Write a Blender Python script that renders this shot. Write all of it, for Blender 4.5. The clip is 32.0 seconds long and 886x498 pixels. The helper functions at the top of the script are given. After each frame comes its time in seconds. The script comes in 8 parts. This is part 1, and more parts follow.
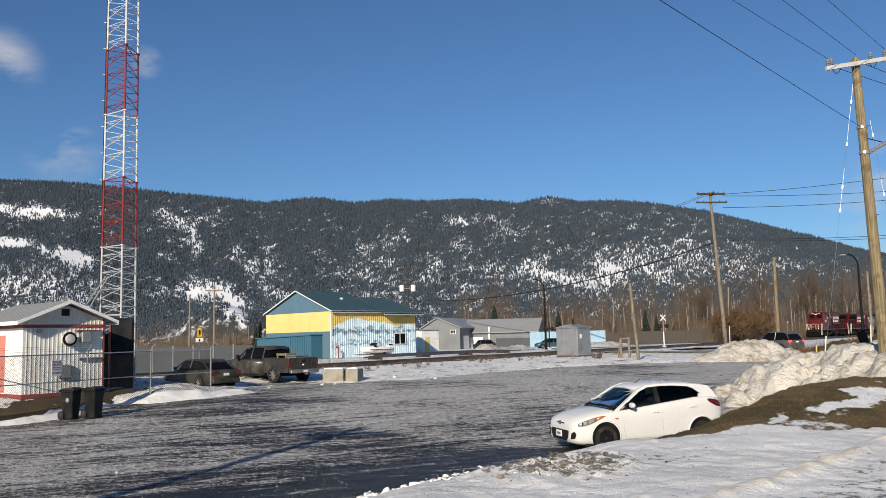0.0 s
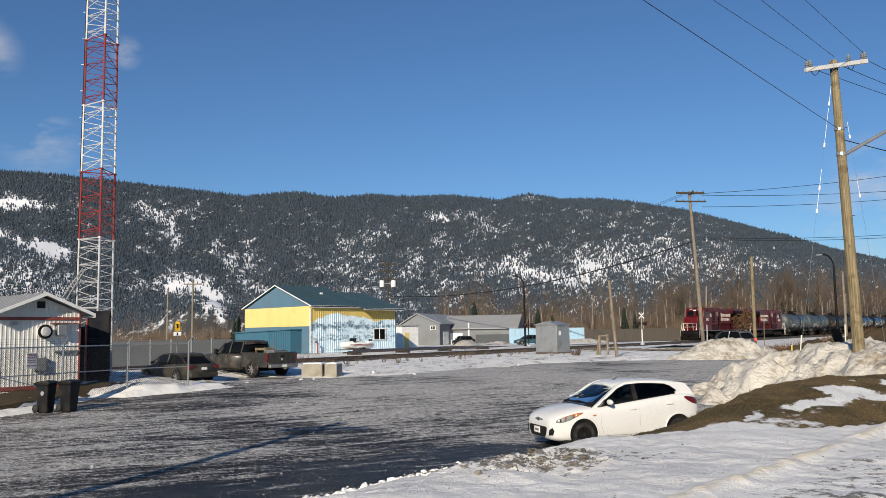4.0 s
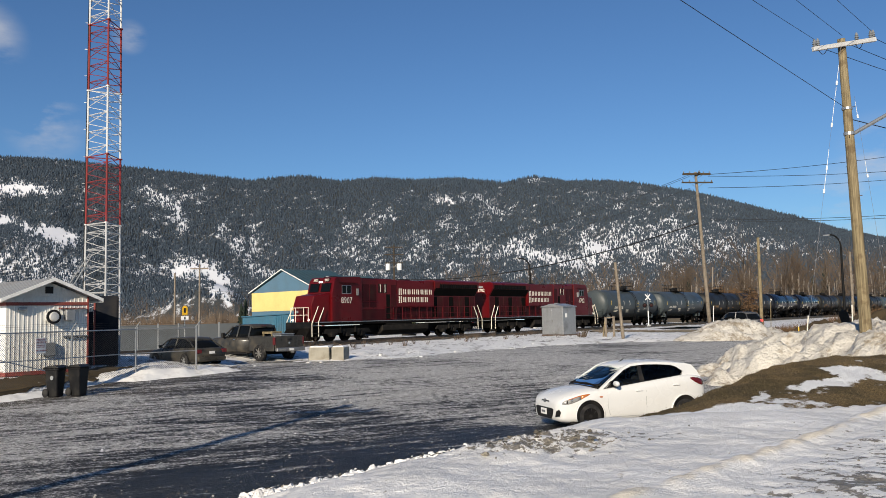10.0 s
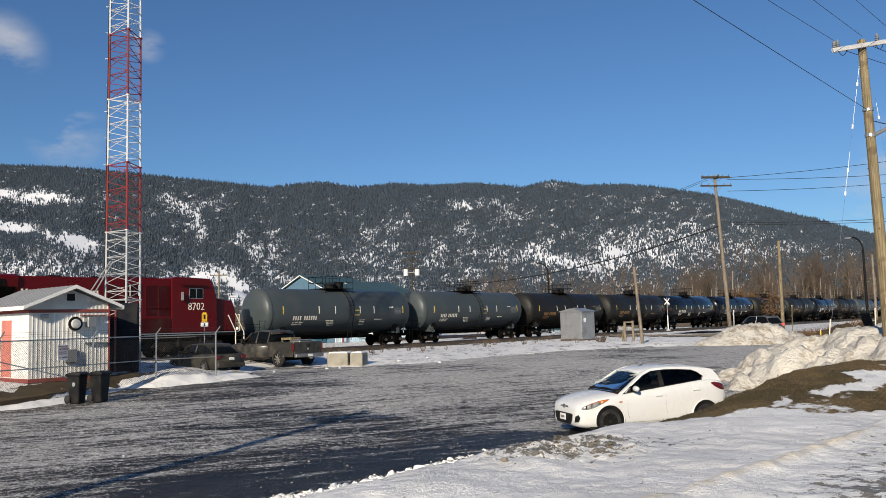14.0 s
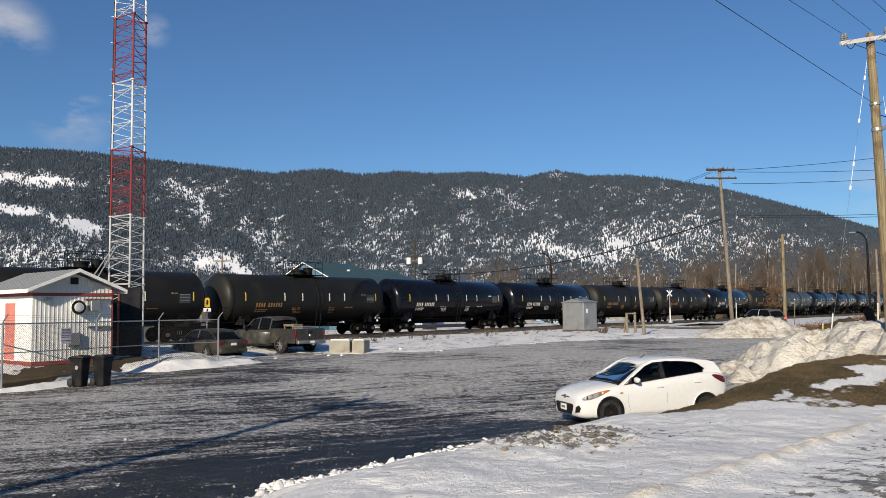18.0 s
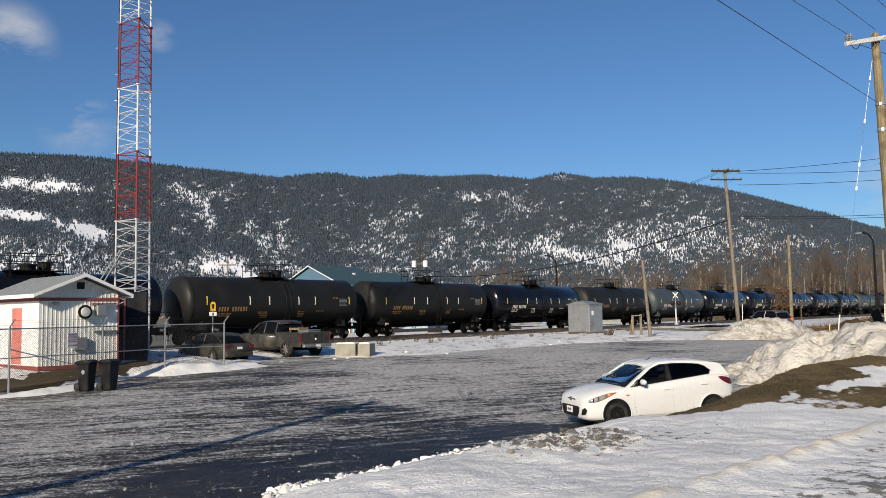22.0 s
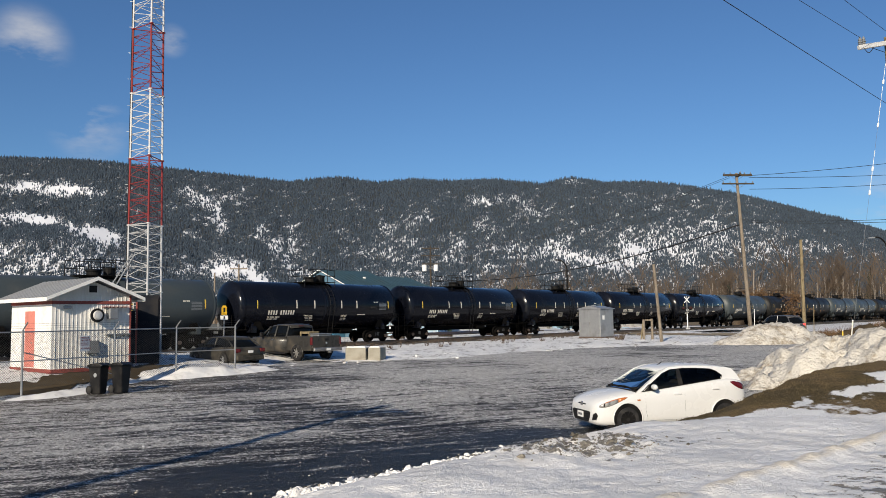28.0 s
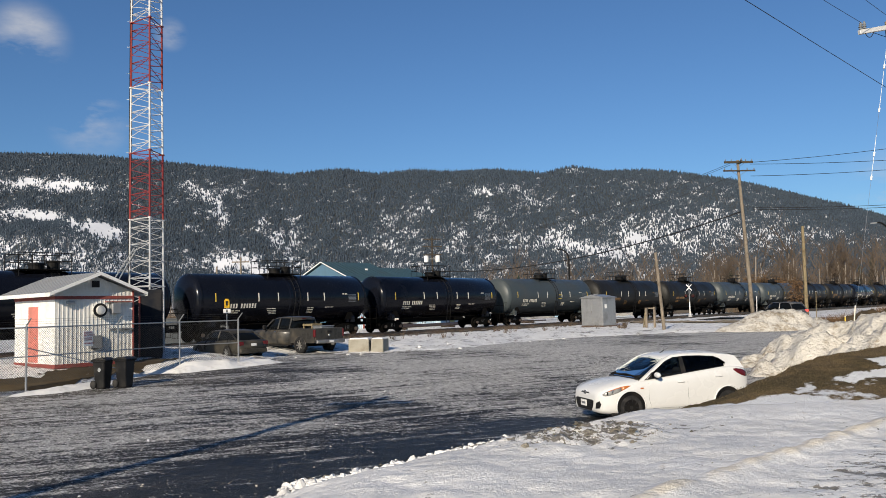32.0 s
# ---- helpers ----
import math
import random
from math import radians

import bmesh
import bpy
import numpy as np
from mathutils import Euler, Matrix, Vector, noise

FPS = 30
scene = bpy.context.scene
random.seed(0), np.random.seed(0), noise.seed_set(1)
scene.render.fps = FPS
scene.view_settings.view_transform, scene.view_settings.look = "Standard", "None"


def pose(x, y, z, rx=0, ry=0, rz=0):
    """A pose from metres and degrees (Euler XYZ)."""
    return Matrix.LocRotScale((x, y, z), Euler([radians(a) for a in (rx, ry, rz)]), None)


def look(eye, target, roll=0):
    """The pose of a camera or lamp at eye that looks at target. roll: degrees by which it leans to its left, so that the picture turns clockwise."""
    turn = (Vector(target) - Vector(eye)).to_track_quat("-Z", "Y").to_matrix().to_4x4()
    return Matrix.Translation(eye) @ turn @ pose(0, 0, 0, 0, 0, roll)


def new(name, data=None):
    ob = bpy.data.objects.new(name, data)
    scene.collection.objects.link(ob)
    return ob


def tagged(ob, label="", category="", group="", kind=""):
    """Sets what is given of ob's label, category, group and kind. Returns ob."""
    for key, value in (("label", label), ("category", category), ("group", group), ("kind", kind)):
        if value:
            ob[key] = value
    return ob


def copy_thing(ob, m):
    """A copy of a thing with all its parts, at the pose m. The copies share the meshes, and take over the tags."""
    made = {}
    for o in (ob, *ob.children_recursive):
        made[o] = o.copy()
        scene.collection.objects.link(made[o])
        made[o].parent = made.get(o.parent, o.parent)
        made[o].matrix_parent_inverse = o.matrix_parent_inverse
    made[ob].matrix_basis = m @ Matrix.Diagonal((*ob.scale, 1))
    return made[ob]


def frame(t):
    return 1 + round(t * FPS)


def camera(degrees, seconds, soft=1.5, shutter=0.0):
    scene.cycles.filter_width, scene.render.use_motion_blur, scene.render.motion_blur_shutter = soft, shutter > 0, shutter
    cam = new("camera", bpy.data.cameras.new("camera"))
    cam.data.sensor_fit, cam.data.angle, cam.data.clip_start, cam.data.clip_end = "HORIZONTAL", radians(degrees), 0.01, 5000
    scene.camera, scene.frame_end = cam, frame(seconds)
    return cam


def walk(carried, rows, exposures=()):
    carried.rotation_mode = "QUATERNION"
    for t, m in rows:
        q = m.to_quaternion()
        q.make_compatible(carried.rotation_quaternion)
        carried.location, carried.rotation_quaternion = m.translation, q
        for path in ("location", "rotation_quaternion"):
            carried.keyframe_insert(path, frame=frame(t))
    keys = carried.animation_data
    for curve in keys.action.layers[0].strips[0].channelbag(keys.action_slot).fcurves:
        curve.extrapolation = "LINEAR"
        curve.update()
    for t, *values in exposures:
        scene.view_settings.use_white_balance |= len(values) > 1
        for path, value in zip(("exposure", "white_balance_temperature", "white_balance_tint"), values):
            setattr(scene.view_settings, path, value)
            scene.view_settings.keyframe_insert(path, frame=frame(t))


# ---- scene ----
EYE = 2.35
PATH = [
    (0.0, pose(0, 0, EYE, 96.158, 1.363, 0.060)),
    (0.5, pose(0, 0, EYE, 96.061, 1.315, 0.065)),
    (1.0, pose(0, 0, EYE, 95.934, 1.217, -0.053)),
    (1.5, pose(0, 0, EYE, 95.819, 1.091, -0.317)),
    (2.0, pose(0, 0, EYE, 95.754, 1.003, -0.722)),
    (2.5, pose(0, 0, EYE, 95.742, 0.931, -1.062)),
    (3.0, pose(0, 0, EYE, 95.783, 0.899, -1.295)),
    (3.5, pose(0, 0, EYE, 95.848, 0.889, -1.385)),
    (5.5, pose(0, 0, EYE, 95.611, 0.879, -1.233)),
    (6.0, pose(0, 0, EYE, 95.406, 0.854, -1.259)),
    (6.5, pose(0, 0, EYE, 95.227, 0.829, -1.328)),
    (7.0, pose(0, 0, EYE, 95.105, 0.820, -1.394)),
    (7.5, pose(0, 0, EYE, 95.012, 0.872, -1.395)),
    (8.0, pose(0, 0, EYE, 94.930, 0.912, -1.353)),
    (8.5, pose(0, 0, EYE, 94.828, 0.983, -1.283)),
    (9.0, pose(0, 0, EYE, 94.723, 1.074, -1.174)),
    (9.5, pose(0, 0, EYE, 94.671, 1.170, -1.043)),
    (10.0, pose(0, 0, EYE, 94.653, 1.223, -0.919)),
    (10.5, pose(0, 0, EYE, 94.680, 1.270, -0.792)),
    (11.0, pose(0, 0, EYE, 94.732, 1.270, -0.674)),
    (11.5, pose(0, 0, EYE, 94.797, 1.290, -0.516)),
    (12.0, pose(0, 0, EYE, 94.851, 1.328, -0.306)),
    (12.5, pose(0, 0, EYE, 94.896, 1.373, -0.080)),
    (13.0, pose(0, 0, EYE, 94.948, 1.484, 0.128)),
    (13.5, pose(0, 0, EYE, 95.000, 1.470, 0.270)),
    (14.0, pose(0, 0, EYE, 95.057, 1.469, 0.350)),
    (14.5, pose(0, 0, EYE, 95.054, 1.416, 0.410)),
    (16.5, pose(0, 0, EYE, 94.516, 0.777, 0.492)),
    (17.0, pose(0, 0, EYE, 94.368, 0.699, 0.491)),
    (17.5, pose(0, 0, EYE, 94.289, 0.652, 0.490)),
    (18.0, pose(0, 0, EYE, 94.275, 0.666, 0.506)),
    (18.5, pose(0, 0, EYE, 94.308, 0.695, 0.487)),
    (19.0, pose(0, 0, EYE, 94.356, 0.779, 0.472)),
    (19.5, pose(0, 0, EYE, 94.411, 0.822, 0.449)),
    (20.0, pose(0, 0, EYE, 94.480, 0.821, 0.494)),
    (20.5, pose(0, 0, EYE, 94.542, 0.860, 0.590)),
    (21.0, pose(0, 0, EYE, 94.598, 0.872, 0.715)),
    (21.5, pose(0, 0, EYE, 94.576, 0.917, 0.808)),
    (22.0, pose(0, 0, EYE, 94.484, 0.938, 0.888)),
    (22.5, pose(0, 0, EYE, 94.348, 0.942, 0.920)),
    (23.0, pose(0, 0, EYE, 94.234, 0.951, 0.929)),
    (23.5, pose(0, 0, EYE, 94.203, 0.945, 0.959)),
    (24.0, pose(0, 0, EYE, 94.251, 0.871, 1.060)),
    (24.5, pose(0, 0, EYE, 94.347, 0.824, 1.207)),
    (25.0, pose(0, 0, EYE, 94.454, 0.739, 1.317)),
    (25.5, pose(0, 0, EYE, 94.533, 0.691, 1.436)),
    (27.5, pose(0, 0, EYE, 94.713, 0.769, 1.681)),
    (28.0, pose(0, 0, EYE, 94.782, 0.805, 1.619)),
    (28.5, pose(0, 0, EYE, 94.797, 0.888, 1.562)),
    (29.0, pose(0, 0, EYE, 94.772, 0.968, 1.505)),
    (29.5, pose(0, 0, EYE, 94.681, 1.067, 1.520)),
    (30.0, pose(0, 0, EYE, 94.578, 1.158, 1.628)),
    (30.5, pose(0, 0, EYE, 94.471, 1.291, 1.743)),
    (31.0, pose(0, 0, EYE, 94.343, 1.403, 1.827)),
    (31.5, pose(0, 0, EYE, 94.235, 1.461, 1.853)),
    (32.0, pose(0, 0, EYE, 94.135, 1.497, 1.787)),
]
cam = camera(57.0, 32.0, soft=0.8)
walk(cam, PATH)

# ---- world, sun ----
SUN_TO = Vector((-0.33, -0.94, 0.0)).normalized()
SUN_EL = radians(23)
world = bpy.data.worlds.new("world")
scene.world = world
world.use_nodes = True
wt = world.node_tree
for n in list(wt.nodes):
    wt.nodes.remove(n)


def wn(kind, **kw):
    n = wt.nodes.new(kind)
    for k, v in kw.items():
        n.inputs[k].default_value = v
    return n


sky = wt.nodes.new("ShaderNodeTexSky")
sky.sky_type, sky.sun_disc = "NISHITA", False
sky.sun_elevation = SUN_EL
sky.sun_rotation = math.atan2(SUN_TO.x, SUN_TO.y)
sky.altitude, sky.air_density, sky.dust_density, sky.ozone_density = 400, 1.0, 0.3, 3.0
coord = wt.nodes.new("ShaderNodeTexCoord")
stretch = wt.nodes.new("ShaderNodeMapping")
stretch.inputs["Scale"].default_value = (1.0, 1.0, 2.6)
wt.links.new(coord.outputs["Generated"], stretch.inputs["Vector"])
cl = wn("ShaderNodeTexNoise", Scale=5.0, Detail=7.0, Roughness=0.58)
wt.links.new(stretch.outputs["Vector"], cl.inputs["Vector"])
ramp = wt.nodes.new("ShaderNodeValToRGB")
ramp.color_ramp.elements[0].position, ramp.color_ramp.elements[1].position = 0.42, 0.64
wt.links.new(cl.outputs["Fac"], ramp.inputs["Fac"])


def sky_spot(az, el, size):
    """A soft weight round one direction of the sky."""
    d = Vector((math.sin(az) * math.cos(el), math.cos(az) * math.cos(el), math.sin(el)))
    dist = wt.nodes.new("ShaderNodeVectorMath")
    dist.operation = "DISTANCE"
    wt.links.new(coord.outputs["Generated"], dist.inputs[0])
    dist.inputs[1].default_value = d
    m = wt.nodes.new("ShaderNodeMapRange")
    m.interpolation_type = "SMOOTHSTEP"
    m.inputs["From Min"].default_value, m.inputs["From Max"].default_value = size, size * 0.15
    wt.links.new(dist.outputs["Value"], m.inputs["Value"])
    return m.outputs["Result"]


spots = [sky_spot(radians(-28.9), radians(17.2), 0.050), sky_spot(radians(-20.2), radians(18.4), 0.022), sky_spot(radians(-25.2), radians(12.6), 0.050), sky_spot(radians(29.8), radians(9.0), 0.060), sky_spot(radians(28.0), radians(5.8), 0.080)]
total = spots[0]
for s in spots[1:]:
    add = wt.nodes.new("ShaderNodeMath")
    add.operation = "MAXIMUM"
    wt.links.new(total, add.inputs[0])
    wt.links.new(s, add.inputs[1])
    total = add.outputs[0]
cover = wt.nodes.new("ShaderNodeMath")
cover.operation = "MULTIPLY"
wt.links.new(ramp.outputs["Color"], cover.inputs[0])
wt.links.new(total, cover.inputs[1])
mixc = wt.nodes.new("ShaderNodeMix")
mixc.data_type = "RGBA"
wt.links.new(cover.outputs[0], mixc.inputs["Factor"])
tint = wt.nodes.new("ShaderNodeMix")
tint.data_type, tint.blend_type = "RGBA", "MULTIPLY"
tint.inputs["Factor"].default_value = 1.0
tint.inputs["B"].default_value = (0.70, 0.95, 1.20, 1)
wt.links.new(sky.outputs["Color"], tint.inputs["A"])
wt.links.new(tint.outputs["Result"], mixc.inputs["A"])
mixc.inputs["B"].default_value = (7.5, 7.6, 8.0, 1)
bg = wn("ShaderNodeBackground", Strength=0.078)
wt.links.new(mixc.outputs["Result"], bg.inputs["Color"])
wout = wt.nodes.new("ShaderNodeOutputWorld")
wt.links.new(bg.outputs["Background"], wout.inputs["Surface"])

sun_data = bpy.data.lights.new("sun", "SUN")
sun_data.energy, sun_data.angle, sun_data.color = 5.6, radians(0.53), (1.0, 0.88, 0.70)
sun = new("sun", sun_data)
sun_way = Vector((SUN_TO.x * math.cos(SUN_EL), SUN_TO.y * math.cos(SUN_EL), math.sin(SUN_EL)))
sun.matrix_world = look(sun_way * 100, (0, 0, 0))
scene.view_settings.exposure = 0.0


# ---- materials ----
class Mat:
    """Small node builder round one Principled material."""

    def __init__(self, name, rough=0.6, metal=0.0, spec=0.5):
        self.m = bpy.data.materials.new(name)
        self.m.use_nodes = True
        self.t = self.m.node_tree
        self.b = self.t.nodes["Principled BSDF"]
        self.b.inputs["Roughness"].default_value = rough
        self.b.inputs["Metallic"].default_value = metal
        self.b.inputs["Specular IOR Level"].default_value = spec
        self.co = self.t.nodes.new("ShaderNodeTexCoord").outputs["Object"]

    def world(self):
        self.co = self.t.nodes.new("ShaderNodeNewGeometry").outputs["Position"]
        return self

    def mapped(self, scale=(1, 1, 1), rot=(0, 0, 0)):
        """Turns the coordinates first and stretches them after that."""
        out = self.co
        for key, v in (("Rotation", rot), ("Scale", scale)):
            mp = self.t.nodes.new("ShaderNodeMapping")
            mp.inputs[key].default_value = v
            self.t.links.new(out, mp.inputs["Vector"])
            out = mp.outputs["Vector"]
        return out

    def noise(self, scale, detail=4.0, rough=0.55, vec=None, distort=0.0):
        n = self.t.nodes.new("ShaderNodeTexNoise")
        n.inputs["Scale"].default_value, n.inputs["Detail"].default_value = scale, detail
        n.inputs["Roughness"].default_value, n.inputs["Distortion"].default_value = rough, distort
        self.t.links.new(vec or self.co, n.inputs["Vector"])
        return n.outputs["Fac"]

    def voronoi(self, scale, vec=None, feature="F1", out="Distance"):
        n = self.t.nodes.new("ShaderNodeTexVoronoi")
        n.feature = feature
        n.inputs["Scale"].default_value = scale
        self.t.links.new(vec or self.co, n.inputs["Vector"])
        return n.outputs[out]

    def attr(self, name):
        n = self.t.nodes.new("ShaderNodeAttribute")
        n.attribute_name = name
        return n.outputs["Fac"]

    def range(self, v, a, b, c=0.0, d=1.0):
        n = self.t.nodes.new("ShaderNodeMapRange")
        n.interpolation_type = "SMOOTHSTEP"
        for k, x in zip(("From Min", "From Max", "To Min", "To Max"), (a, b, c, d)):
            n.inputs[k].default_value = x
        self.t.links.new(v, n.inputs["Value"])
        return n.outputs["Result"]

    def math(self, op, a, b=0.0):
        n = self.t.nodes.new("ShaderNodeMath")
        n.operation = op
        for i, x in enumerate((a, b)):
            if isinstance(x, (int, float)):
                n.inputs[i].default_value = x
            else:
                self.t.links.new(x, n.inputs[i])
        return n.outputs[0]

    def mix(self, f, a, b):
        n = self.t.nodes.new("ShaderNodeMix")
        n.data_type = "RGBA"
        for s, x in (("Factor", f), ("A", a), ("B", b)):
            if isinstance(x, (int, float)):
                n.inputs[s].default_value = x
            elif isinstance(x, tuple):
                n.inputs[s].default_value = (*x, 1)
            else:
                self.t.links.new(x, n.inputs[s])
        return n.outputs["Result"]

    def random(self):
        return self.t.nodes.new("ShaderNodeObjectInfo").outputs["Random"]

    def island(self):
        return self.t.nodes.new("ShaderNodeNewGeometry").outputs["Random Per Island"]

    def set(self, key, v):
        if isinstance(v, tuple):
            self.b.inputs[key].default_value = (*v, 1)
        elif isinstance(v, (int, float)):
            self.b.inputs[key].default_value = v
        else:
            self.t.links.new(v, self.b.inputs[key])
        return self

    def bump(self, v, dist=0.01, strength=1.0):
        n = self.t.nodes.new("ShaderNodeBump")
        n.inputs["Distance"].default_value, n.inputs["Strength"].default_value = dist, strength
        self.t.links.new(v, n.inputs["Height"])
        self.t.links.new(n.outputs["Normal"], self.b.inputs["Normal"])
        return self


def worn(name, col, rough=0.5, metal=0.0, dirt=(0.10, 0.085, 0.065), amount=0.35, scale=1.5, spec=0.5, bump=0.003, vary=0.12):
    """Painted or plain surface with grime at a large and grain at a small scale."""
    k = Mat(name, rough, metal, spec)
    big, small = k.noise(scale, 5), k.noise(scale * 14, 3)
    f = k.math("MULTIPLY", k.range(big, 0.42, 0.75), amount)
    lo = tuple(c * (1 - vary) for c in col)
    hi = tuple(min(1, c * (1 + vary)) for c in col)
    k.set("Base Color", k.mix(f, k.mix(small, lo, hi), dirt))
    k.set("Roughness", k.range(big, 0.3, 0.8, max(0.05, rough - 0.08), min(1, rough + 0.2)))
    k.bump(small, bump, 0.6)
    return k.m


def snow_material(name, dirt=0.3, tint=(0.82, 0.81, 0.79), soil=(0.17, 0.13, 0.085), scale=1.0, relief=0.04, lo=0.52, hi=0.68):
    k = Mat(name, 0.55, 0, 0.35).world()
    big = k.noise(0.55 * scale, 6, 0.62)
    mid = k.noise(3.2 * scale, 5, 0.6)
    fine = k.noise(26 * scale, 3)
    clump = k.voronoi(5.5 * scale)
    f = k.math("MULTIPLY", k.range(k.math("ADD", k.math("MULTIPLY", big, 0.6), k.math("MULTIPLY", mid, 0.45)), lo, hi), dirt)
    white = k.mix(mid, tuple(c * 0.86 for c in tint), tint)
    k.set("Base Color", k.mix(f, white, k.mix(fine, tuple(c * 0.6 for c in soil), soil)))
    h = k.math("ADD", k.math("ADD", k.math("MULTIPLY", mid, 1.0), k.math("MULTIPLY", fine, 0.25)), k.math("MULTIPLY", clump, 0.25))
    k.bump(h, relief, 0.9)
    k.set("Subsurface Weight", 0.0)
    return k.m


def lot_material():
    k = Mat("icy_asphalt", 0.6, 0, 0.24).world()
    st = k.mapped((0.30, 2.2, 1), (0, 0, radians(-26)))
    st2 = k.mapped((0.55, 4.2, 1), (0, 0, radians(-17)))
    streak = k.noise(0.8, 8, 0.68, st, 0.6)
    streak2 = k.noise(1.1, 7, 0.66, st2, 0.5)
    crumbs = k.noise(5.5, 7, 0.75)
    ridges = k.noise(1.3, 7, 0.7, k.mapped((1.0, 8.0, 1), (0, 0, radians(-21))), 0.4)
    grit = k.noise(19, 5, 0.75)
    patch = k.noise(0.14, 4, 0.55)
    fine = k.noise(60, 3, 0.6)
    wet = k.attr("wet")
    dirt = k.attr("dirt")
    cover = k.math("ADD", k.math("ADD", k.math("MULTIPLY", streak, 0.56), k.math("MULTIPLY", streak2, 0.42)), k.math("MULTIPLY", k.math("SUBTRACT", crumbs, 0.585), 0.36))
    cover = k.math("ADD", cover, k.math("MULTIPLY", k.math("SUBTRACT", grit, 0.5), 0.52))
    cover = k.math("ADD", cover, k.math("MULTIPLY", k.math("SUBTRACT", ridges, 0.5), 0.34))
    cover = k.math("ADD", cover, k.math("MULTIPLY", k.math("SUBTRACT", patch, 0.5), 0.50))
    cover = k.math("SUBTRACT", cover, k.math("MULTIPLY", wet, 0.11))
    f = k.range(cover, 0.392, 0.535)
    f = k.math("MULTIPLY", f, k.range(grit, 0.32, 0.60, 0.35, 1.0))
    tar = k.mix(fine, (0.006, 0.006, 0.0065), (0.022, 0.021, 0.020))
    white = k.mix(k.range(crumbs, 0.35, 0.65), (0.46, 0.445, 0.42), (0.92, 0.90, 0.87))
    mud = k.mix(crumbs, (0.045, 0.035, 0.025), (0.11, 0.088, 0.062))
    base = k.mix(k.math("POWER", f, 1.35), tar, white)
    base = k.mix(k.math("MULTIPLY", dirt, k.range(cover, 0.52, 0.42)), base, mud)
    k.set("Base Color", base)
    k.set("Roughness", k.math("SUBTRACT", k.range(cover, 0.38, 0.55, 0.55, 0.80), k.math("MULTIPLY", wet, 0.22)))
    k.bump(k.math("ADD", k.math("MULTIPLY", cover, 1.4), k.math("MULTIPLY", fine, 0.12)), 0.10, 1.0)
    return k.m


def grass_material():
    k = Mat("dead_grass", 0.9, 0, 0.2).world()
    st = k.mapped((1, 1, 1))
    mid, fine, big = k.noise(4, 5, 0.65, st), k.noise(38, 4, 0.7), k.noise(0.9, 4)
    snowy = k.attr("snow")
    brown = k.mix(k.range(fine, 0.3, 0.7), (0.045, 0.031, 0.014), (0.25, 0.178, 0.088))
    brown = k.mix(k.range(big, 0.44, 0.58), brown, k.mix(k.range(fine, 0.3, 0.7), (0.035, 0.027, 0.013), (0.13, 0.098, 0.048)))
    f = k.range(k.math("ADD", snowy, k.math("MULTIPLY", k.math("SUBTRACT", mid, 0.5), 0.9)), 0.42, 0.62)
    k.set("Base Color", k.mix(f, brown, (0.78, 0.79, 0.81)))
    k.bump(k.math("ADD", mid, k.math("MULTIPLY", fine, 0.8)), 0.06, 1.0)
    return k.m


def gravel_material():
    k = Mat("ballast", 0.9).world()
    v = k.voronoi(14, out="Color")
    d = k.voronoi(14)
    n = k.noise(1.2, 4)
    stone = k.mix(v, (0.024, 0.019, 0.015), (0.085, 0.07, 0.055))
    k.set("Base Color", k.mix(k.range(n, 0.56, 0.70, 0, 0.6), stone, (0.62, 0.62, 0.63)))
    k.bump(d, 0.05, 1.0)
    return k.m


M = {}
M["snow"] = snow_material("snow_clean", 0.35)
M["snow_bank"] = snow_material("snow_bank", 0.75, scale=1.3, lo=0.56, hi=0.66)
M["snow_dirty"] = snow_material("snow_dirty", 0.8, (0.66, 0.62, 0.55), scale=1.6, relief=0.12, lo=0.49, hi=0.66, soil=(0.26, 0.195, 0.115))
M["snow_verge"] = snow_material("snow_verge", 0.8, scale=1.5, relief=0.10, lo=0.545, hi=0.64, soil=(0.13, 0.10, 0.07))
M["lot"] = lot_material()
M["grass"] = grass_material()
M["ballast"] = gravel_material()
k = Mat("dead_grass_blade", 0.9, 0, 0.2)
k.set("Base Color", k.mix(k.island(), (0.045, 0.033, 0.016), (0.18, 0.135, 0.07)))
M["blade"] = k.m
k = Mat("gravel_clod", 0.95, 0, 0.2).world()
k.set("Base Color", k.mix(k.island(), (0.05, 0.044, 0.035), (0.25, 0.225, 0.18)))
k.bump(k.noise(60, 4, 0.7), 0.01, 1.0)
M["clod"] = k.m
M["dirt"] = worn("brown_dirt", (0.075, 0.056, 0.033), 0.95, amount=0.6, scale=0.6, bump=0.05, spec=0.05)
M["red"] = worn("locomotive_red", (0.088, 0.0022, 0.004), 0.34, amount=0.35, scale=0.7, dirt=(0.055, 0.012, 0.010), spec=0.22)
M["red_dark"] = worn("locomotive_red_grimed", (0.040, 0.0035, 0.005), 0.55, amount=0.55, scale=0.9, dirt=(0.045, 0.03, 0.022), spec=0.12)
M["grime"] = worn("running_gear_grime", (0.006, 0.0055, 0.005), 0.8, amount=0.4, scale=2.0, dirt=(0.020, 0.017, 0.014), spec=0.05)
M["truck_grime"] = worn("dusty_bogie_steel", (0.016, 0.0145, 0.013), 0.8, amount=0.6, scale=3.0, dirt=(0.042, 0.036, 0.030), spec=0.12)
M["black_metal"] = worn("black_metal", (0.005, 0.005, 0.0055), 0.6, amount=0.12, scale=2.0, spec=0.15)
M["white_paint"] = worn("white_paint", (0.78, 0.77, 0.74), 0.5, amount=0.25, scale=2.0)
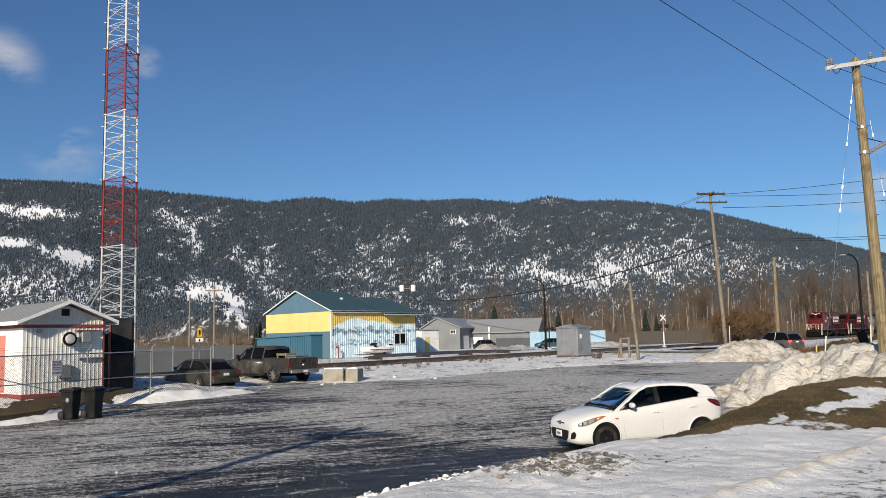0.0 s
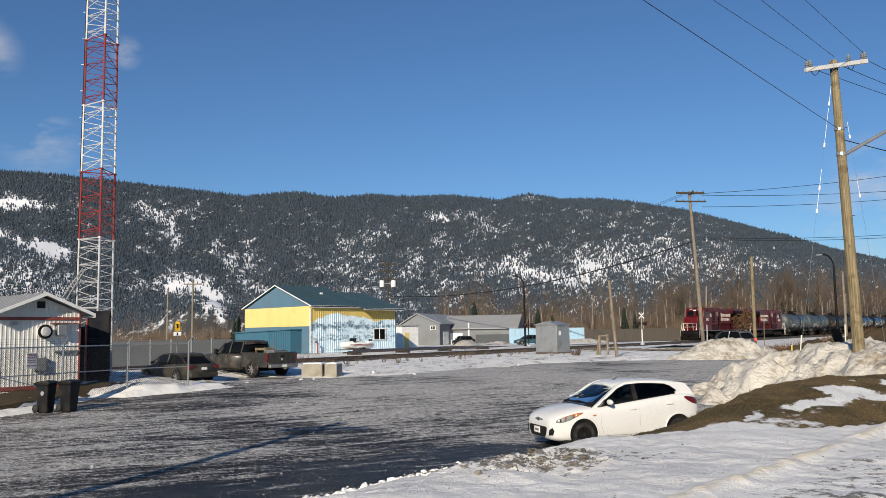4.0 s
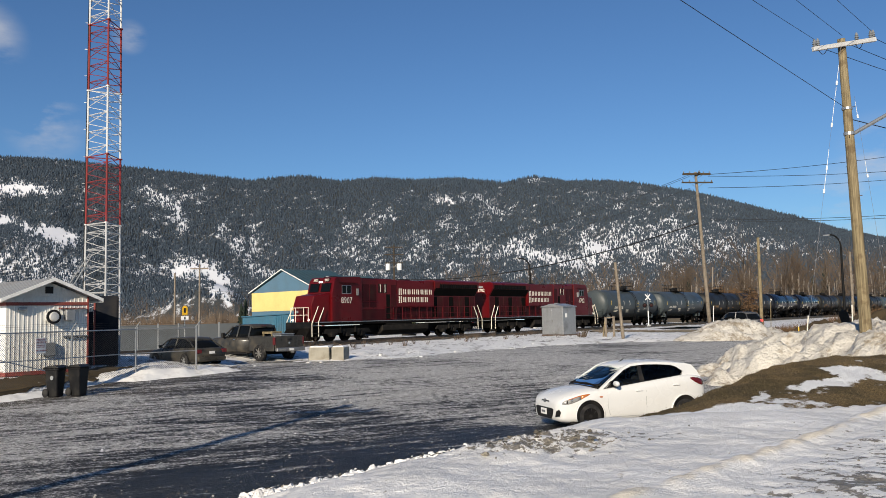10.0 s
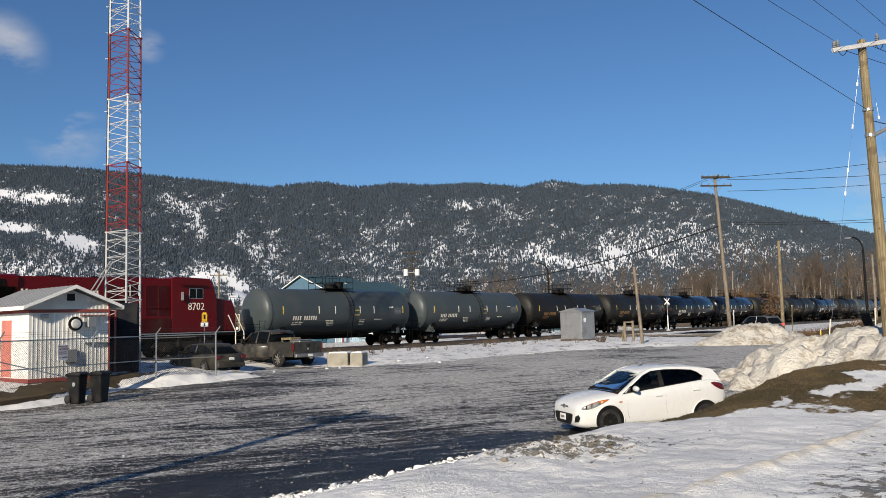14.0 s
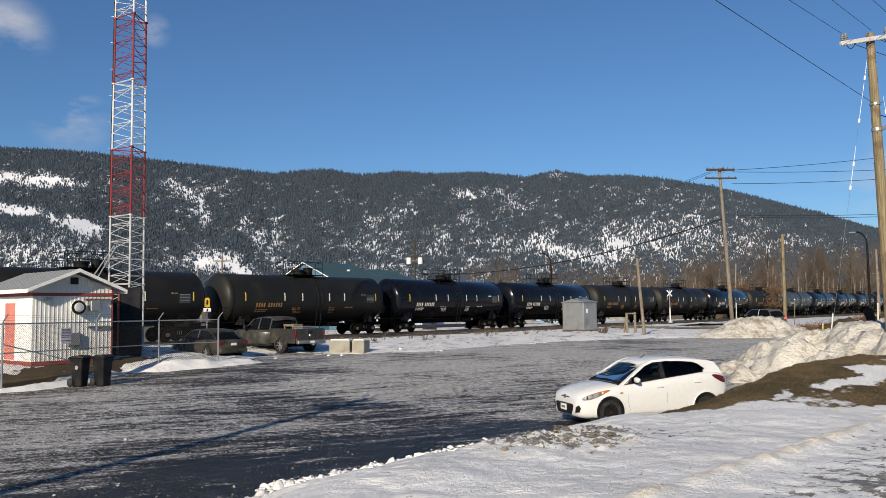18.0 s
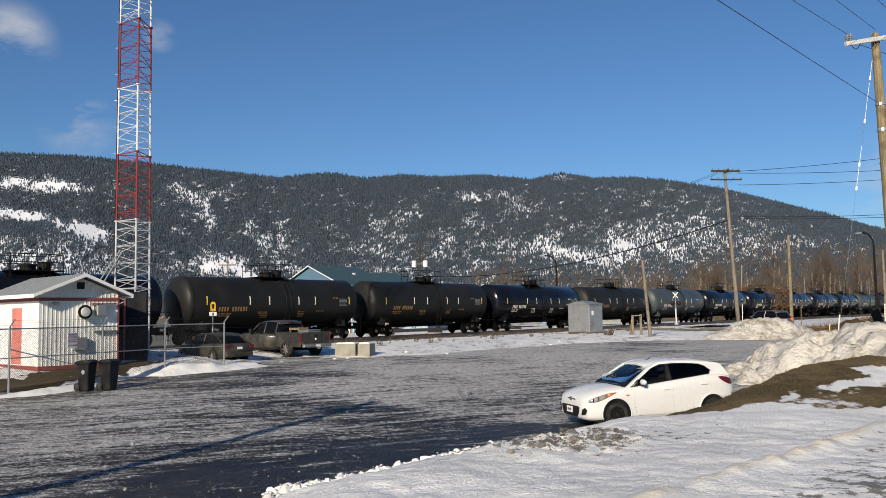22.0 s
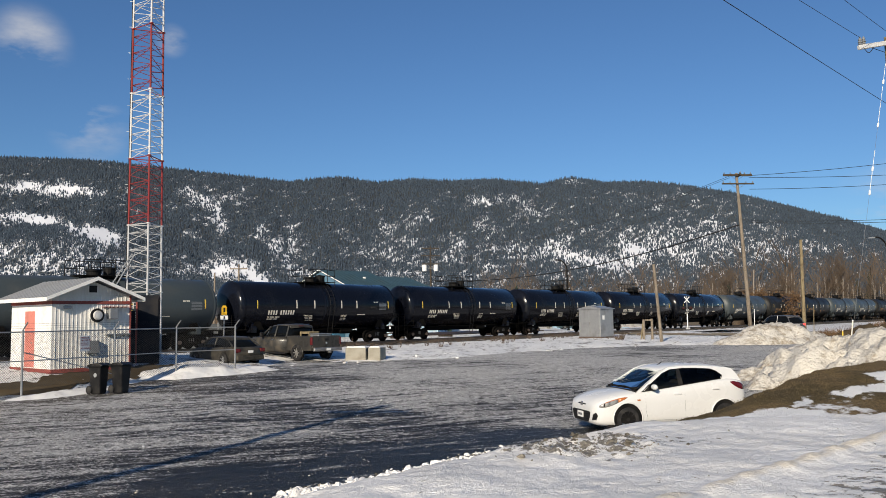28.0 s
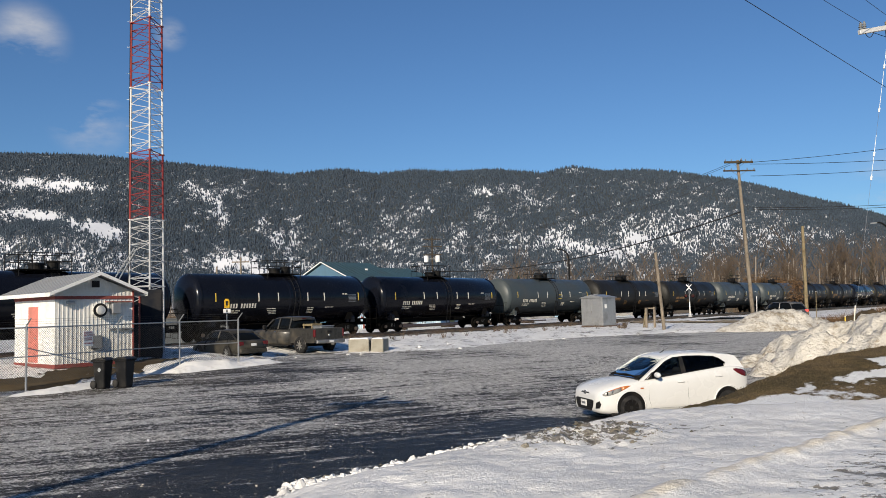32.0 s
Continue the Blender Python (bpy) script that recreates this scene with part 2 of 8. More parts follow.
M["cream"] = worn("cream_lettering", (0.80, 0.74, 0.62), 0.5, amount=0.2, scale=2.0)
M["orange"] = worn("orange_lettering", (0.30, 0.16, 0.05), 0.55, amount=0.25, scale=2.0)
M["yellow"] = worn("yellow_paint", (0.75, 0.52, 0.06), 0.5, amount=0.2, scale=2.0)
M["steel"] = worn("bare_steel", (0.35, 0.34, 0.33), 0.4, 0.8, amount=0.4, scale=2.0)
M["galv"] = worn("galvanised_steel", (0.32, 0.33, 0.34), 0.45, 0.6, dirt=(0.20, 0.19, 0.18), amount=0.4, scale=1.2)
M["cabinet_steel"] = worn("weathered_cabinet_steel", (0.34, 0.345, 0.35), 0.42, 0.55, dirt=(0.15, 0.145, 0.14), amount=0.5, scale=1.0)
M["rail"] = worn("rail_steel", (0.20, 0.15, 0.12), 0.4, 0.7, dirt=(0.10, 0.06, 0.04), amount=0.6, scale=3)
M["tie"] = worn("creosoted_tie", (0.055, 0.043, 0.034), 0.9, amount=0.5, scale=3, spec=0.05)
M["tank_black"] = worn("glossy_black_tank", (0.005, 0.006, 0.010), 0.17, amount=0.12, scale=0.5, dirt=(0.022, 0.022, 0.023), bump=0.0006, spec=0.24)
M["tank_matte"] = worn("matte_charcoal_tank", (0.013, 0.0128, 0.012), 0.48, amount=0.35, scale=0.5, dirt=(0.036, 0.033, 0.030), spec=0.2)
M["tank_grey"] = worn("grey_green_tank", (0.048, 0.060, 0.065), 0.42, amount=0.35, scale=0.5, dirt=(0.10, 0.095, 0.085), spec=0.3)


def pole_wood(name, lo, hi, dark):
    k = Mat(name, 0.85)
    grain = k.noise(3, 5, 0.65, k.mapped((9, 9, 0.35)))
    knots = k.noise(2.2, 4, 0.6)
    k.set("Base Color", k.mix(k.range(knots, 0.52, 0.66, 0, 0.7), k.mix(k.range(grain, 0.35, 0.65), lo, hi), dark))
    k.bump(grain, 0.015, 0.8)
    return k.m


M["wood_pole"] = pole_wood("weathered_pole_wood", (0.12, 0.10, 0.075), (0.27, 0.22, 0.165), (0.10, 0.075, 0.05))
M["wood_new"] = pole_wood("yellow_treated_wood", (0.12, 0.092, 0.05), (0.28, 0.222, 0.125), (0.10, 0.066, 0.032))
M["gravel_road"] = worn("tan_gravel_road", (0.27, 0.225, 0.16), 0.95, amount=0.5, scale=0.8, dirt=(0.16, 0.13, 0.09), bump=0.02, spec=0.1)
M["concrete"] = worn("rough_concrete", (0.30, 0.28, 0.23), 0.9, amount=0.65, scale=2, dirt=(0.17, 0.14, 0.10), bump=0.012)
M["car_white"] = worn("white_car_paint", (0.66, 0.66, 0.65), 0.22, amount=0.18, scale=1.5, dirt=(0.45, 0.42, 0.38), bump=0.0004, vary=0.02)
M["plastic"] = worn("black_plastic", (0.010, 0.010, 0.011), 0.5, amount=0.2, scale=3, spec=0.2)
M["bin"] = worn("black_bin_plastic", (0.009, 0.009, 0.010), 0.42, amount=0.15, scale=3, spec=0.25)
M["cabin"] = worn("black_cloth_and_trim", (0.012, 0.012, 0.013), 1.0, amount=0.2, scale=6, spec=0.0)
M["rubber"] = worn("tyre_rubber", (0.02, 0.02, 0.021), 0.85, amount=0.5, scale=5, dirt=(0.08, 0.075, 0.07), spec=0.1)
M["truck_paint"] = worn("muddy_grey_truck_paint", (0.034, 0.033, 0.031), 0.32, amount=0.8, scale=1.6, dirt=(0.095, 0.080, 0.060), spec=0.25)
M["sedan_paint"] = worn("dusty_bronze_car_paint", (0.030, 0.028, 0.023), 0.30, amount=0.6, scale=1.5, dirt=(0.11, 0.095, 0.072), spec=0.25)
M["dark_car"] = worn("dark_car_paint", (0.014, 0.015, 0.017), 0.3, amount=0.3, scale=1.5, spec=0.2)
M["suv_paint"] = worn("grey_suv_paint", (0.07, 0.07, 0.072), 0.3, amount=0.4, scale=1.5, dirt=(0.12, 0.11, 0.10))
M["blue_car"] = worn("teal_car_paint", (0.02, 0.06, 0.075), 0.3, amount=0.3, scale=1.5)
M["chrome"] = worn("chrome", (0.7, 0.7, 0.7), 0.2, 1.0, amount=0.1)
M["alloy"] = worn("dusty_alloy", (0.24, 0.23, 0.215), 0.4, 0.3, amount=0.4, scale=5)
M["lamp_red"] = worn("red_lens", (0.10, 0.008, 0.010), 0.2, amount=0.1)
M["lamp_amber"] = worn("amber_lens", (0.42, 0.13, 0.03), 0.2, amount=0.1)
M["lamp_clear"] = worn("clear_lens", (0.24, 0.24, 0.235), 0.15, amount=0.1)
M["wall_yellow"] = worn("pale_yellow_wall", (0.68, 0.53, 0.19), 0.75, amount=0.12, scale=0.6)
M["wall_mustard"] = worn("mustard_metal_siding", (0.58, 0.43, 0.12), 0.6, amount=0.25, scale=0.6)
M["wall_blue"] = worn("slate_blue_wall", (0.075, 0.15, 0.215), 0.75, amount=0.2, scale=0.6)
M["wall_teal"] = worn("teal_metal_siding", (0.032, 0.115, 0.175), 0.6, amount=0.2, scale=0.6)
M["roof_teal"] = worn("teal_metal_roof", (0.040, 0.078, 0.092), 0.5, amount=0.2, scale=0.3, spec=0.25)
M["wall_grey"] = worn("grey_siding", (0.17, 0.18, 0.19), 0.8, amount=0.25, scale=0.4)
M["roof_grey"] = worn("grey_metal_roof", (0.27, 0.275, 0.28), 0.6, amount=0.35, scale=0.4, dirt=(0.22, 0.2, 0.18))
M["shed_wall"] = worn("off_white_corrugated_steel", (0.70, 0.69, 0.65), 0.55, amount=0.35, scale=0.8, dirt=(0.42, 0.36, 0.28))
M["shed_red"] = worn("faded_red_trim", (0.24, 0.05, 0.04), 0.7, amount=0.4, scale=2)
M["door_red"] = worn("salmon_red_door", (0.56, 0.19, 0.15), 0.6, amount=0.25, scale=2)
M["fence_dark"] = worn("dark_blue_grey_panel", (0.008, 0.011, 0.018), 0.7, amount=0.3, scale=0.8, spec=0.1)
M["fence_slate"] = worn("slate_fence_panel", (0.062, 0.072, 0.082), 0.8, amount=0.3, scale=0.4)
M["fence_blue"] = worn("pale_blue_panel", (0.30, 0.46, 0.58), 0.7, amount=0.25, scale=0.4)
M["fence_brown"] = worn("weathered_dark_boards", (0.085, 0.075, 0.065), 0.9, amount=0.3, scale=1.0, spec=0.05)
M["tower_red"] = worn("tower_red_paint", (0.21, 0.016, 0.016), 0.55, amount=0.25, scale=2)
M["tower_white"] = worn("tower_white_paint", (0.58, 0.58, 0.58), 0.5, amount=0.2, scale=2)
M["tower_zinc"] = worn("bright_galvanised_lattice", (0.52, 0.52, 0.52), 0.45, 0.15, dirt=(0.22, 0.20, 0.18), amount=0.4, scale=1.5)
M["wood_dark"] = worn("dark_weathered_wood", (0.055, 0.045, 0.035), 0.9, amount=0.4, scale=2.0, spec=0.05)
M["aluminium"] = worn("dull_aluminium", (0.62, 0.61, 0.59), 0.4, 0.25, amount=0.3, scale=3)
M["sign_yellow"] = worn("sign_yellow", (0.80, 0.45, 0.01), 0.5, amount=0.1, scale=4)
M["bark"] = worn("bare_bark", (0.27, 0.235, 0.20), 0.9, amount=0.4, scale=2, spec=0.05)
M["twig"] = worn("brown_twigs", (0.110, 0.082, 0.060), 0.9, amount=0.4, scale=0.4, dirt=(0.15, 0.125, 0.10), spec=0.05)
M["twig_rust"] = worn("rust_brown_twigs", (0.13, 0.08, 0.045), 0.9, amount=0.4, scale=0.4, dirt=(0.10, 0.07, 0.045), spec=0.05)
M["conifer"] = worn("conifer_needles", (0.022, 0.032, 0.024), 0.9, amount=0.3, scale=0.6, dirt=(0.03, 0.028, 0.02), spec=0.05)
# distance haze is mixed into the needles' colour as a pale blue-grey
k = Mat("hazy_far_conifers", 0.95, 0, 0.1)
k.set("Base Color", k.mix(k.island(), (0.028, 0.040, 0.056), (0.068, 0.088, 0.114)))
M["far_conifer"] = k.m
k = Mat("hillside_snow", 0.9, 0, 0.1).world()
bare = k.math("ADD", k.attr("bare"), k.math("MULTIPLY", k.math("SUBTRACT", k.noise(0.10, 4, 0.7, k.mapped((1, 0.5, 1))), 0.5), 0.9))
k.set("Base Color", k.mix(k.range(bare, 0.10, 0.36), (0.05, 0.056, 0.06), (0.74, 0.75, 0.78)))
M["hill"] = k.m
k = Mat("window_glass", 0.05, 0, 0.10)
k.set("Base Color", k.mix(k.noise(3), (0.003, 0.004, 0.005), (0.007, 0.008, 0.009)))
M["glass"] = k.m
for name, tone in (("car_glass", (0.70, 0.76, 0.75)), ("tinted_glass", (0.26, 0.29, 0.30))):
    k = Mat(name)
    k.t.nodes.remove(k.b)
    clear, gloss = k.t.nodes.new("ShaderNodeBsdfTransparent"), k.t.nodes.new("ShaderNodeBsdfGlossy")
    clear.inputs["Color"].default_value = (*tone, 1)
    gloss.inputs["Color"].default_value, gloss.inputs["Roughness"].default_value = (0.9, 0.9, 0.9, 1), 0.02
    both, fres = k.t.nodes.new("ShaderNodeMixShader"), k.t.nodes.new("ShaderNodeFresnel")
    fres.inputs["IOR"].default_value = 1.25
    k.t.links.new(fres.outputs[0], both.inputs[0])
    k.t.links.new(clear.outputs[0], both.inputs[1])
    k.t.links.new(gloss.outputs[0], both.inputs[2])
    k.t.links.new(both.outputs[0], k.t.nodes["Material Output"].inputs["Surface"])
    M[name] = k.m
k = Mat("white_headlight_glow", 0.3)
k.set("Base Color", (0.9, 0.9, 0.85)).set("Emission Color", (1.0, 0.95, 0.85)).set("Emission Strength", 1.6)
M["headlight"] = k.m
k = Mat("brake_light_glow", 0.3)
k.set("Base Color", (0.6, 0.03, 0.03)).set("Emission Color", (1.0, 0.06, 0.05)).set("Emission Strength", 2.0)
M["brakelight"] = k.m
k = Mat("chain_link", 0.6, 0.3)
k.set("Base Color", (0.035, 0.035, 0.035))
M["wire"] = k.m


def mural_material():
    """Painted snow peaks: pale blue ranges with dark blue hollows, in layers."""
    k = Mat("mountain_mural", 0.7)
    sep = k.t.nodes.new("ShaderNodeSeparateXYZ")
    k.t.links.new(k.co, sep.inputs[0])
    x, z = sep.outputs["X"], sep.outputs["Z"]
    hump = lambda c, w: k.range(k.math("ABSOLUTE", k.math("SUBTRACT", x, c)), w, 0.0)
    rough = k.noise(1.5, 6, 0.62, k.mapped((1, 1, 0.04)))
    crest = k.math("ADD", k.math("MULTIPLY", hump(3.6, 4.4), 1.25), k.math("MULTIPLY", hump(7.4, 2.6), 0.75))
    crest = k.math("ADD", k.math("ADD", crest, k.math("MULTIPLY", hump(11.0, 3.0), 0.55)), k.math("MULTIPLY", rough, 1.0))
    shade = k.noise(1.9, 7, 0.72, k.mapped((1, 1, 0.8)))
    drift = k.noise(0.8, 6, 0.65, k.mapped((0.8, 1, 2.2)))
    level = k.math("ADD", z, k.math("SUBTRACT", k.math("MULTIPLY", drift, 3.2), 0.8))
    band = k.math("MULTIPLY", k.range(level, 3.05, 3.45), k.range(level, 4.25, 3.75))
    band2 = k.math("MULTIPLY", k.range(level, 2.15, 2.35), k.range(level, 2.75, 2.5))
    pale = k.mix(k.range(shade, 0.35, 0.65), (0.42, 0.62, 0.76), (0.72, 0.80, 0.84))
    deep = k.mix(k.range(shade, 0.40, 0.62), (0.09, 0.14, 0.18), (0.34, 0.50, 0.62))
    paint = k.mix(k.math("MULTIPLY", k.math("MAXIMUM", band, k.math("MULTIPLY", band2, 0.8)), k.range(shade, 0.66, 0.46, 0.25, 1.0)), pale, deep)
    above = k.range(k.math("SUBTRACT", z, crest), 2.55, 2.65)
    k.set("Base Color", k.mix(above, paint, k.mix(shade, (0.52, 0.38, 0.11), (0.62, 0.47, 0.14))))
    return k.m


M["mural"] = mural_material()


# ---- mesh helpers ----
def mesh_of(bm, name, smooth=False):
    me = bpy.data.meshes.new(name)
    bm.to_mesh(me)
    bm.free()
    if smooth:
        for p in me.polygons:
            p.use_smooth = True
    return me


def thing(name, m, label, category, group="", kind=""):
    ob = new(name)
    ob.empty_display_size = 0.2
    ob.matrix_world = m
    return tagged(ob, label, category, group, kind)


def part(name, bm, mat, parent=None, label="", smooth=False):
    """Links a bmesh (or a mesh) as one object under a thing or part."""
    me = mesh_of(bm, name, smooth) if isinstance(bm, bmesh.types.BMesh) else bm
    if not me.materials:
        me.materials.append(M[mat])
    ob = new(name, me)
    if parent is not None:
        ob.parent = parent
    if label:
        tagged(ob, label)
    return ob


def solid(name, bm, mat, label, category, group="", kind="", smooth=False):
    return tagged(part(name, bm, mat, None, "", smooth), label, category, group, kind)


def box(x0, x1, y0, y1, z0, z1, bevel=0.0, bm=None, seg=1):
    own = bmesh.new()
    vs = [own.verts.new((x, y, z)) for x in (x0, x1) for y in (y0, y1) for z in (z0, z1)]
    for f in ((0, 1, 3, 2), (4, 6, 7, 5), (0, 4, 5, 1), (2, 3, 7, 6), (0, 2, 6, 4), (1, 5, 7, 3)):
        own.faces.new([vs[i] for i in f])
    if bevel:
        bmesh.ops.bevel(own, geom=own.edges[:], offset=bevel, segments=seg, affect="EDGES", profile=0.6)
    return merge(bm, own)


def merge(bm, own):
    if bm is None:
        return own
    tmp = bpy.data.meshes.new("tmp")
    own.to_mesh(tmp)
    own.free()
    bm.from_mesh(tmp)
    bpy.data.meshes.remove(tmp)
    return bm


def rod(a, b, r, bm=None, sides=6, r2=None, caps=True):
    """A round bar from a to b."""
    bm = bm or bmesh.new()
    a, b = Vector(a), Vector(b)
    d = (b - a).normalized()
    p = d.orthogonal().normalized()
    q = d.cross(p)
    r2 = r if r2 is None else r2
    ra, rb = [], []
    for i in range(sides):
        c = 2 * math.pi * i / sides
        o = p * math.cos(c) + q * math.sin(c)
        ra.append(bm.verts.new(a + o * r))
        rb.append(bm.verts.new(b + o * r2))
    for i in range(sides):
        j = (i + 1) % sides
        bm.faces.new((ra[i], ra[j], rb[j], rb[i]))
    if caps:
        bm.faces.new(ra[::-1])
        bm.faces.new(rb)
    return bm


def pipe(pts, r, bm=None, sides=6, r2=None):
    """One bent round bar through the points, tapering to r2."""
    bm = bm or bmesh.new()
    pts = [Vector(p) for p in pts]
    n = len(pts)
    rings, side = [], None
    for i, p in enumerate(pts):
        d = (pts[min(i + 1, n - 1)] - pts[max(i - 1, 0)]).normalized()
        side = d.orthogonal().normalized() if side is None else (side - d * side.dot(d)).normalized()
        q = d.cross(side)
        w = r if r2 is None else r + (r2 - r) * i / (n - 1)
        rings.append([bm.verts.new(p + (side * math.cos(2 * math.pi * k / sides) + q * math.sin(2 * math.pi * k / sides)) * w) for k in range(sides)])
    for ra, rb in zip(rings[:-1], rings[1:]):
        for k in range(sides):
            bm.faces.new((ra[k], ra[(k + 1) % sides], rb[(k + 1) % sides], rb[k]))
    bm.faces.new(rings[0][::-1])
    bm.faces.new(rings[-1])
    return bm


def lathe(profile, axis="z", sides=20, bm=None, at=(0, 0, 0), caps=True):
    """Turns (radius, height) pairs round an axis."""
    bm = bm or bmesh.new()
    rings = []
    for r, h in profile:
        ring = []
        for i in range(sides):
            c = 2 * math.pi * i / sides
            u, v = r * math.cos(c), r * math.sin(c)
            p = {"z": (u, v, h), "x": (h, u, v), "y": (u, h, v)}[axis]
            ring.append(bm.verts.new(Vector(p) + Vector(at)))
        rings.append(ring)
    for ra, rb in zip(rings[:-1], rings[1:]):
        for i in range(sides):
            j = (i + 1) % sides
            bm.faces.new((ra[i], ra[j], rb[j], rb[i]))
    if caps:
        bm.faces.new(rings[0][::-1])
        bm.faces.new(rings[-1])
    bmesh.ops.recalc_face_normals(bm, faces=bm.faces[:])
    return bm


def prism(outline, y0, y1, bevel=0.0, axis="y", bm=None):
    """Extrudes an outline of (x, z) along y, or of (y, z) along x, or of (x, y) along z."""
    own = bmesh.new()
    put = {"y": lambda p, t: (p[0], t, p[1]), "x": lambda p, t: (t, p[0], p[1]), "z": lambda p, t: (p[0], p[1], t)}[axis]
    va = [own.verts.new(put(p, y0)) for p in outline]
    vb = [own.verts.new(put(p, y1)) for p in outline]
    n = len(outline)
    own.faces.new(va)
    own.faces.new(vb[::-1])
    for i in range(n):
        j = (i + 1) % n
        own.faces.new((va[i], vb[i], vb[j], va[j]))
    bmesh.ops.recalc_face_normals(own, faces=own.faces[:])
    if bevel:
        bmesh.ops.bevel(own, geom=own.edges[:], offset=bevel, segments=2, affect="EDGES", profile=0.6)
    return merge(bm, own)


def fbm(x, y, s, seed=0.0):
    return noise.fractal(Vector((x * s + seed, y * s - seed, seed * 0.37)), 1.0, 2.0, 4)


def smooth01(a, b, v):
    t = min(1.0, max(0.0, (v - a) / (b - a)))
    return t * t * (3 - 2 * t)


def line_distance(poly, x, y):
    """Signed distance to a polyline: positive on its right-hand side."""
    best, side = 1e9, 1
    for (ax, ay), (bx, by) in zip(poly[:-1], poly[1:]):
        dx, dy = bx - ax, by - ay
        t = max(0, min(1, ((x - ax) * dx + (y - ay) * dy) / (dx * dx + dy * dy)))
        d = math.hypot(x - ax - t * dx, y - ay - t * dy)
        if d < best:
            best, side = d, (1 if dy * (x - ax) - dx * (y - ay) > 0 else -1)
    return best * side


def sheet(name, xs, ys, height, mat, label, category, keep=None, attrs=None, kind="structure"):
    """A grid of ground over xs and ys at height(x, y), less the cells where keep(x, y) is false."""
    nx, ny = len(xs), len(ys)
    verts = [(x, y, height(x, y)) for y in ys for x in xs]
    faces = []
    for j in range(ny - 1):
        for i in range(nx - 1):
            if keep is None or keep((xs[i] + xs[i + 1]) / 2, (ys[j] + ys[j + 1]) / 2):
                a = j * nx + i
                faces.append((a, a + 1, a + nx + 1, a + nx))
    me = bpy.data.meshes.new(name)
    me.from_pydata(verts, [], faces)
    for key, fn in (attrs or {}).items():
        at = me.attributes.new(key, "FLOAT", "POINT")
        at.data.foreach_set("value", [fn(v[0], v[1]) for v in verts])
    for p in me.polygons:
        p.use_smooth = True
    return solid(name, me, mat, label, category, kind=kind)


def span(a, b, step):
    n = max(1, int(round((b - a) / step)))
    return [a + (b - a) * i / n for i in range(n + 1)]


# ---- the plan ----
TRACK_ANGLE = 39.5
U = Vector((math.sin(radians(TRACK_ANGLE)), math.cos(radians(TRACK_ANGLE)), 0))
NEAR = Vector((U.y, -U.x, 0))
RAIL = 0.45
TRACK_AT = Vector((-8.72, 67.25, 0))


def along(s, off=0.0, z=0.0):
    """A point of the track: s metres along it, off metres towards the viewer's side."""
    p = TRACK_AT + U * s + NEAR * off
    return Vector((p.x, p.y, z))


def track_off(x, y):
    return (Vector((x, y, 0)) - TRACK_AT).dot(NEAR)


def base(x, y):
    """The lie of the land before banks and heaps."""
    o = track_off(x, y)
    h = -0.30 + 0.45 * smooth01(20, 42, y) if o > 0 else 0.15
    h += 0.10 * smooth01(16, 4, o)
    return h + 0.15 * smooth01(-3, -9, o)


# ---- ground ----
LOT_FAR = [(-80, 22), (-15.4, 28.0), (-13.0, 30.6), (-10.5, 36.4), (-8.3, 39.8), (-4.0, 41.6), (-0.2, 44.6), (3.9, 50.8), (8.1, 55.2), (14.6, 58.2), (25, 58.8), (48, 66)]
BANK_TOE = [(-10, 2), (-2.75, 12.5), (-1.75, 13.3), (-0.9, 14.3), (0.05, 15.6), (1.0, 16.4), (2.2, 16.9), (4.0, 17.3), (6.5, 17.9), (9.2, 19.0), (13.0, 23), (18, 42)]
BERM = [(2.9, 14.0, 0.40), (4.2, 14.5, 0.60), (5.3, 15.2, 0.86), (6.9, 16.4, 1.20), (8.4, 17.0, 1.34), (10.5, 17.4, 1.30), (14, 18.5, 1.2)]


def lot_height(x, y):
    return base(x, y) + 0.012 * fbm(x, y, 0.5, 3.1) + 0.012 * fbm(x, y, 2.2, 7.7)


def wet_band(x, y):
    d = line_distance(BANK_TOE, x, y)
    return smooth01(-3.6, -2.0, d + 0.9 * fbm(x, y, 0.5, 2)) * smooth01(26, 20, y) - 0.75 * smooth01(19, 32, y) * smooth01(-9, -2, x)


def muddy(x, y):
    return max(smooth01(-8.0, -13.0, x - 0.25 * (y - 22)) * 0.9, 0.35 * smooth01(30, 40, y)) * (0.6 + 0.5 * fbm(x, y, 0.3, 4))


xs = span(-70, -16, 1.5)[:-1] + span(-16, 12, 0.16)[:-1] + span(12, 70, 1.2)
ys = span(-30, 4, 2.0)[:-1] + span(4, 32, 0.16)[:-1] + span(32, 64, 0.5)[:-1] + span(64, 96, 1.0)
sheet("parking_lot", xs, ys, lot_height, "lot", "icy wet asphalt parking lot with slush streaks", "parking lot",
      keep=lambda x, y: track_off(x, y) > 3.6 and (y < 62 or x > 12), attrs={"wet": wet_band, "dirt": muddy})

far_xs = span(-3000, -200, 140)[:-1] + span(-200, 200, 10)[:-1] + span(200, 3000, 140)
far_ys = span(-600, -60, 90)[:-1] + span(-60, 260, 8)[:-1] + span(260, 4600, 130)
sheet("ground", far_xs, far_ys, lambda x, y: base(x, y) - 0.12 + 0.08 * fbm(x, y, 0.06, 9) * (1 if track_off(x, y) < -7 else 0), "snow_verge",
      "snow-covered valley ground with dirty patches", "ground", keep=None)


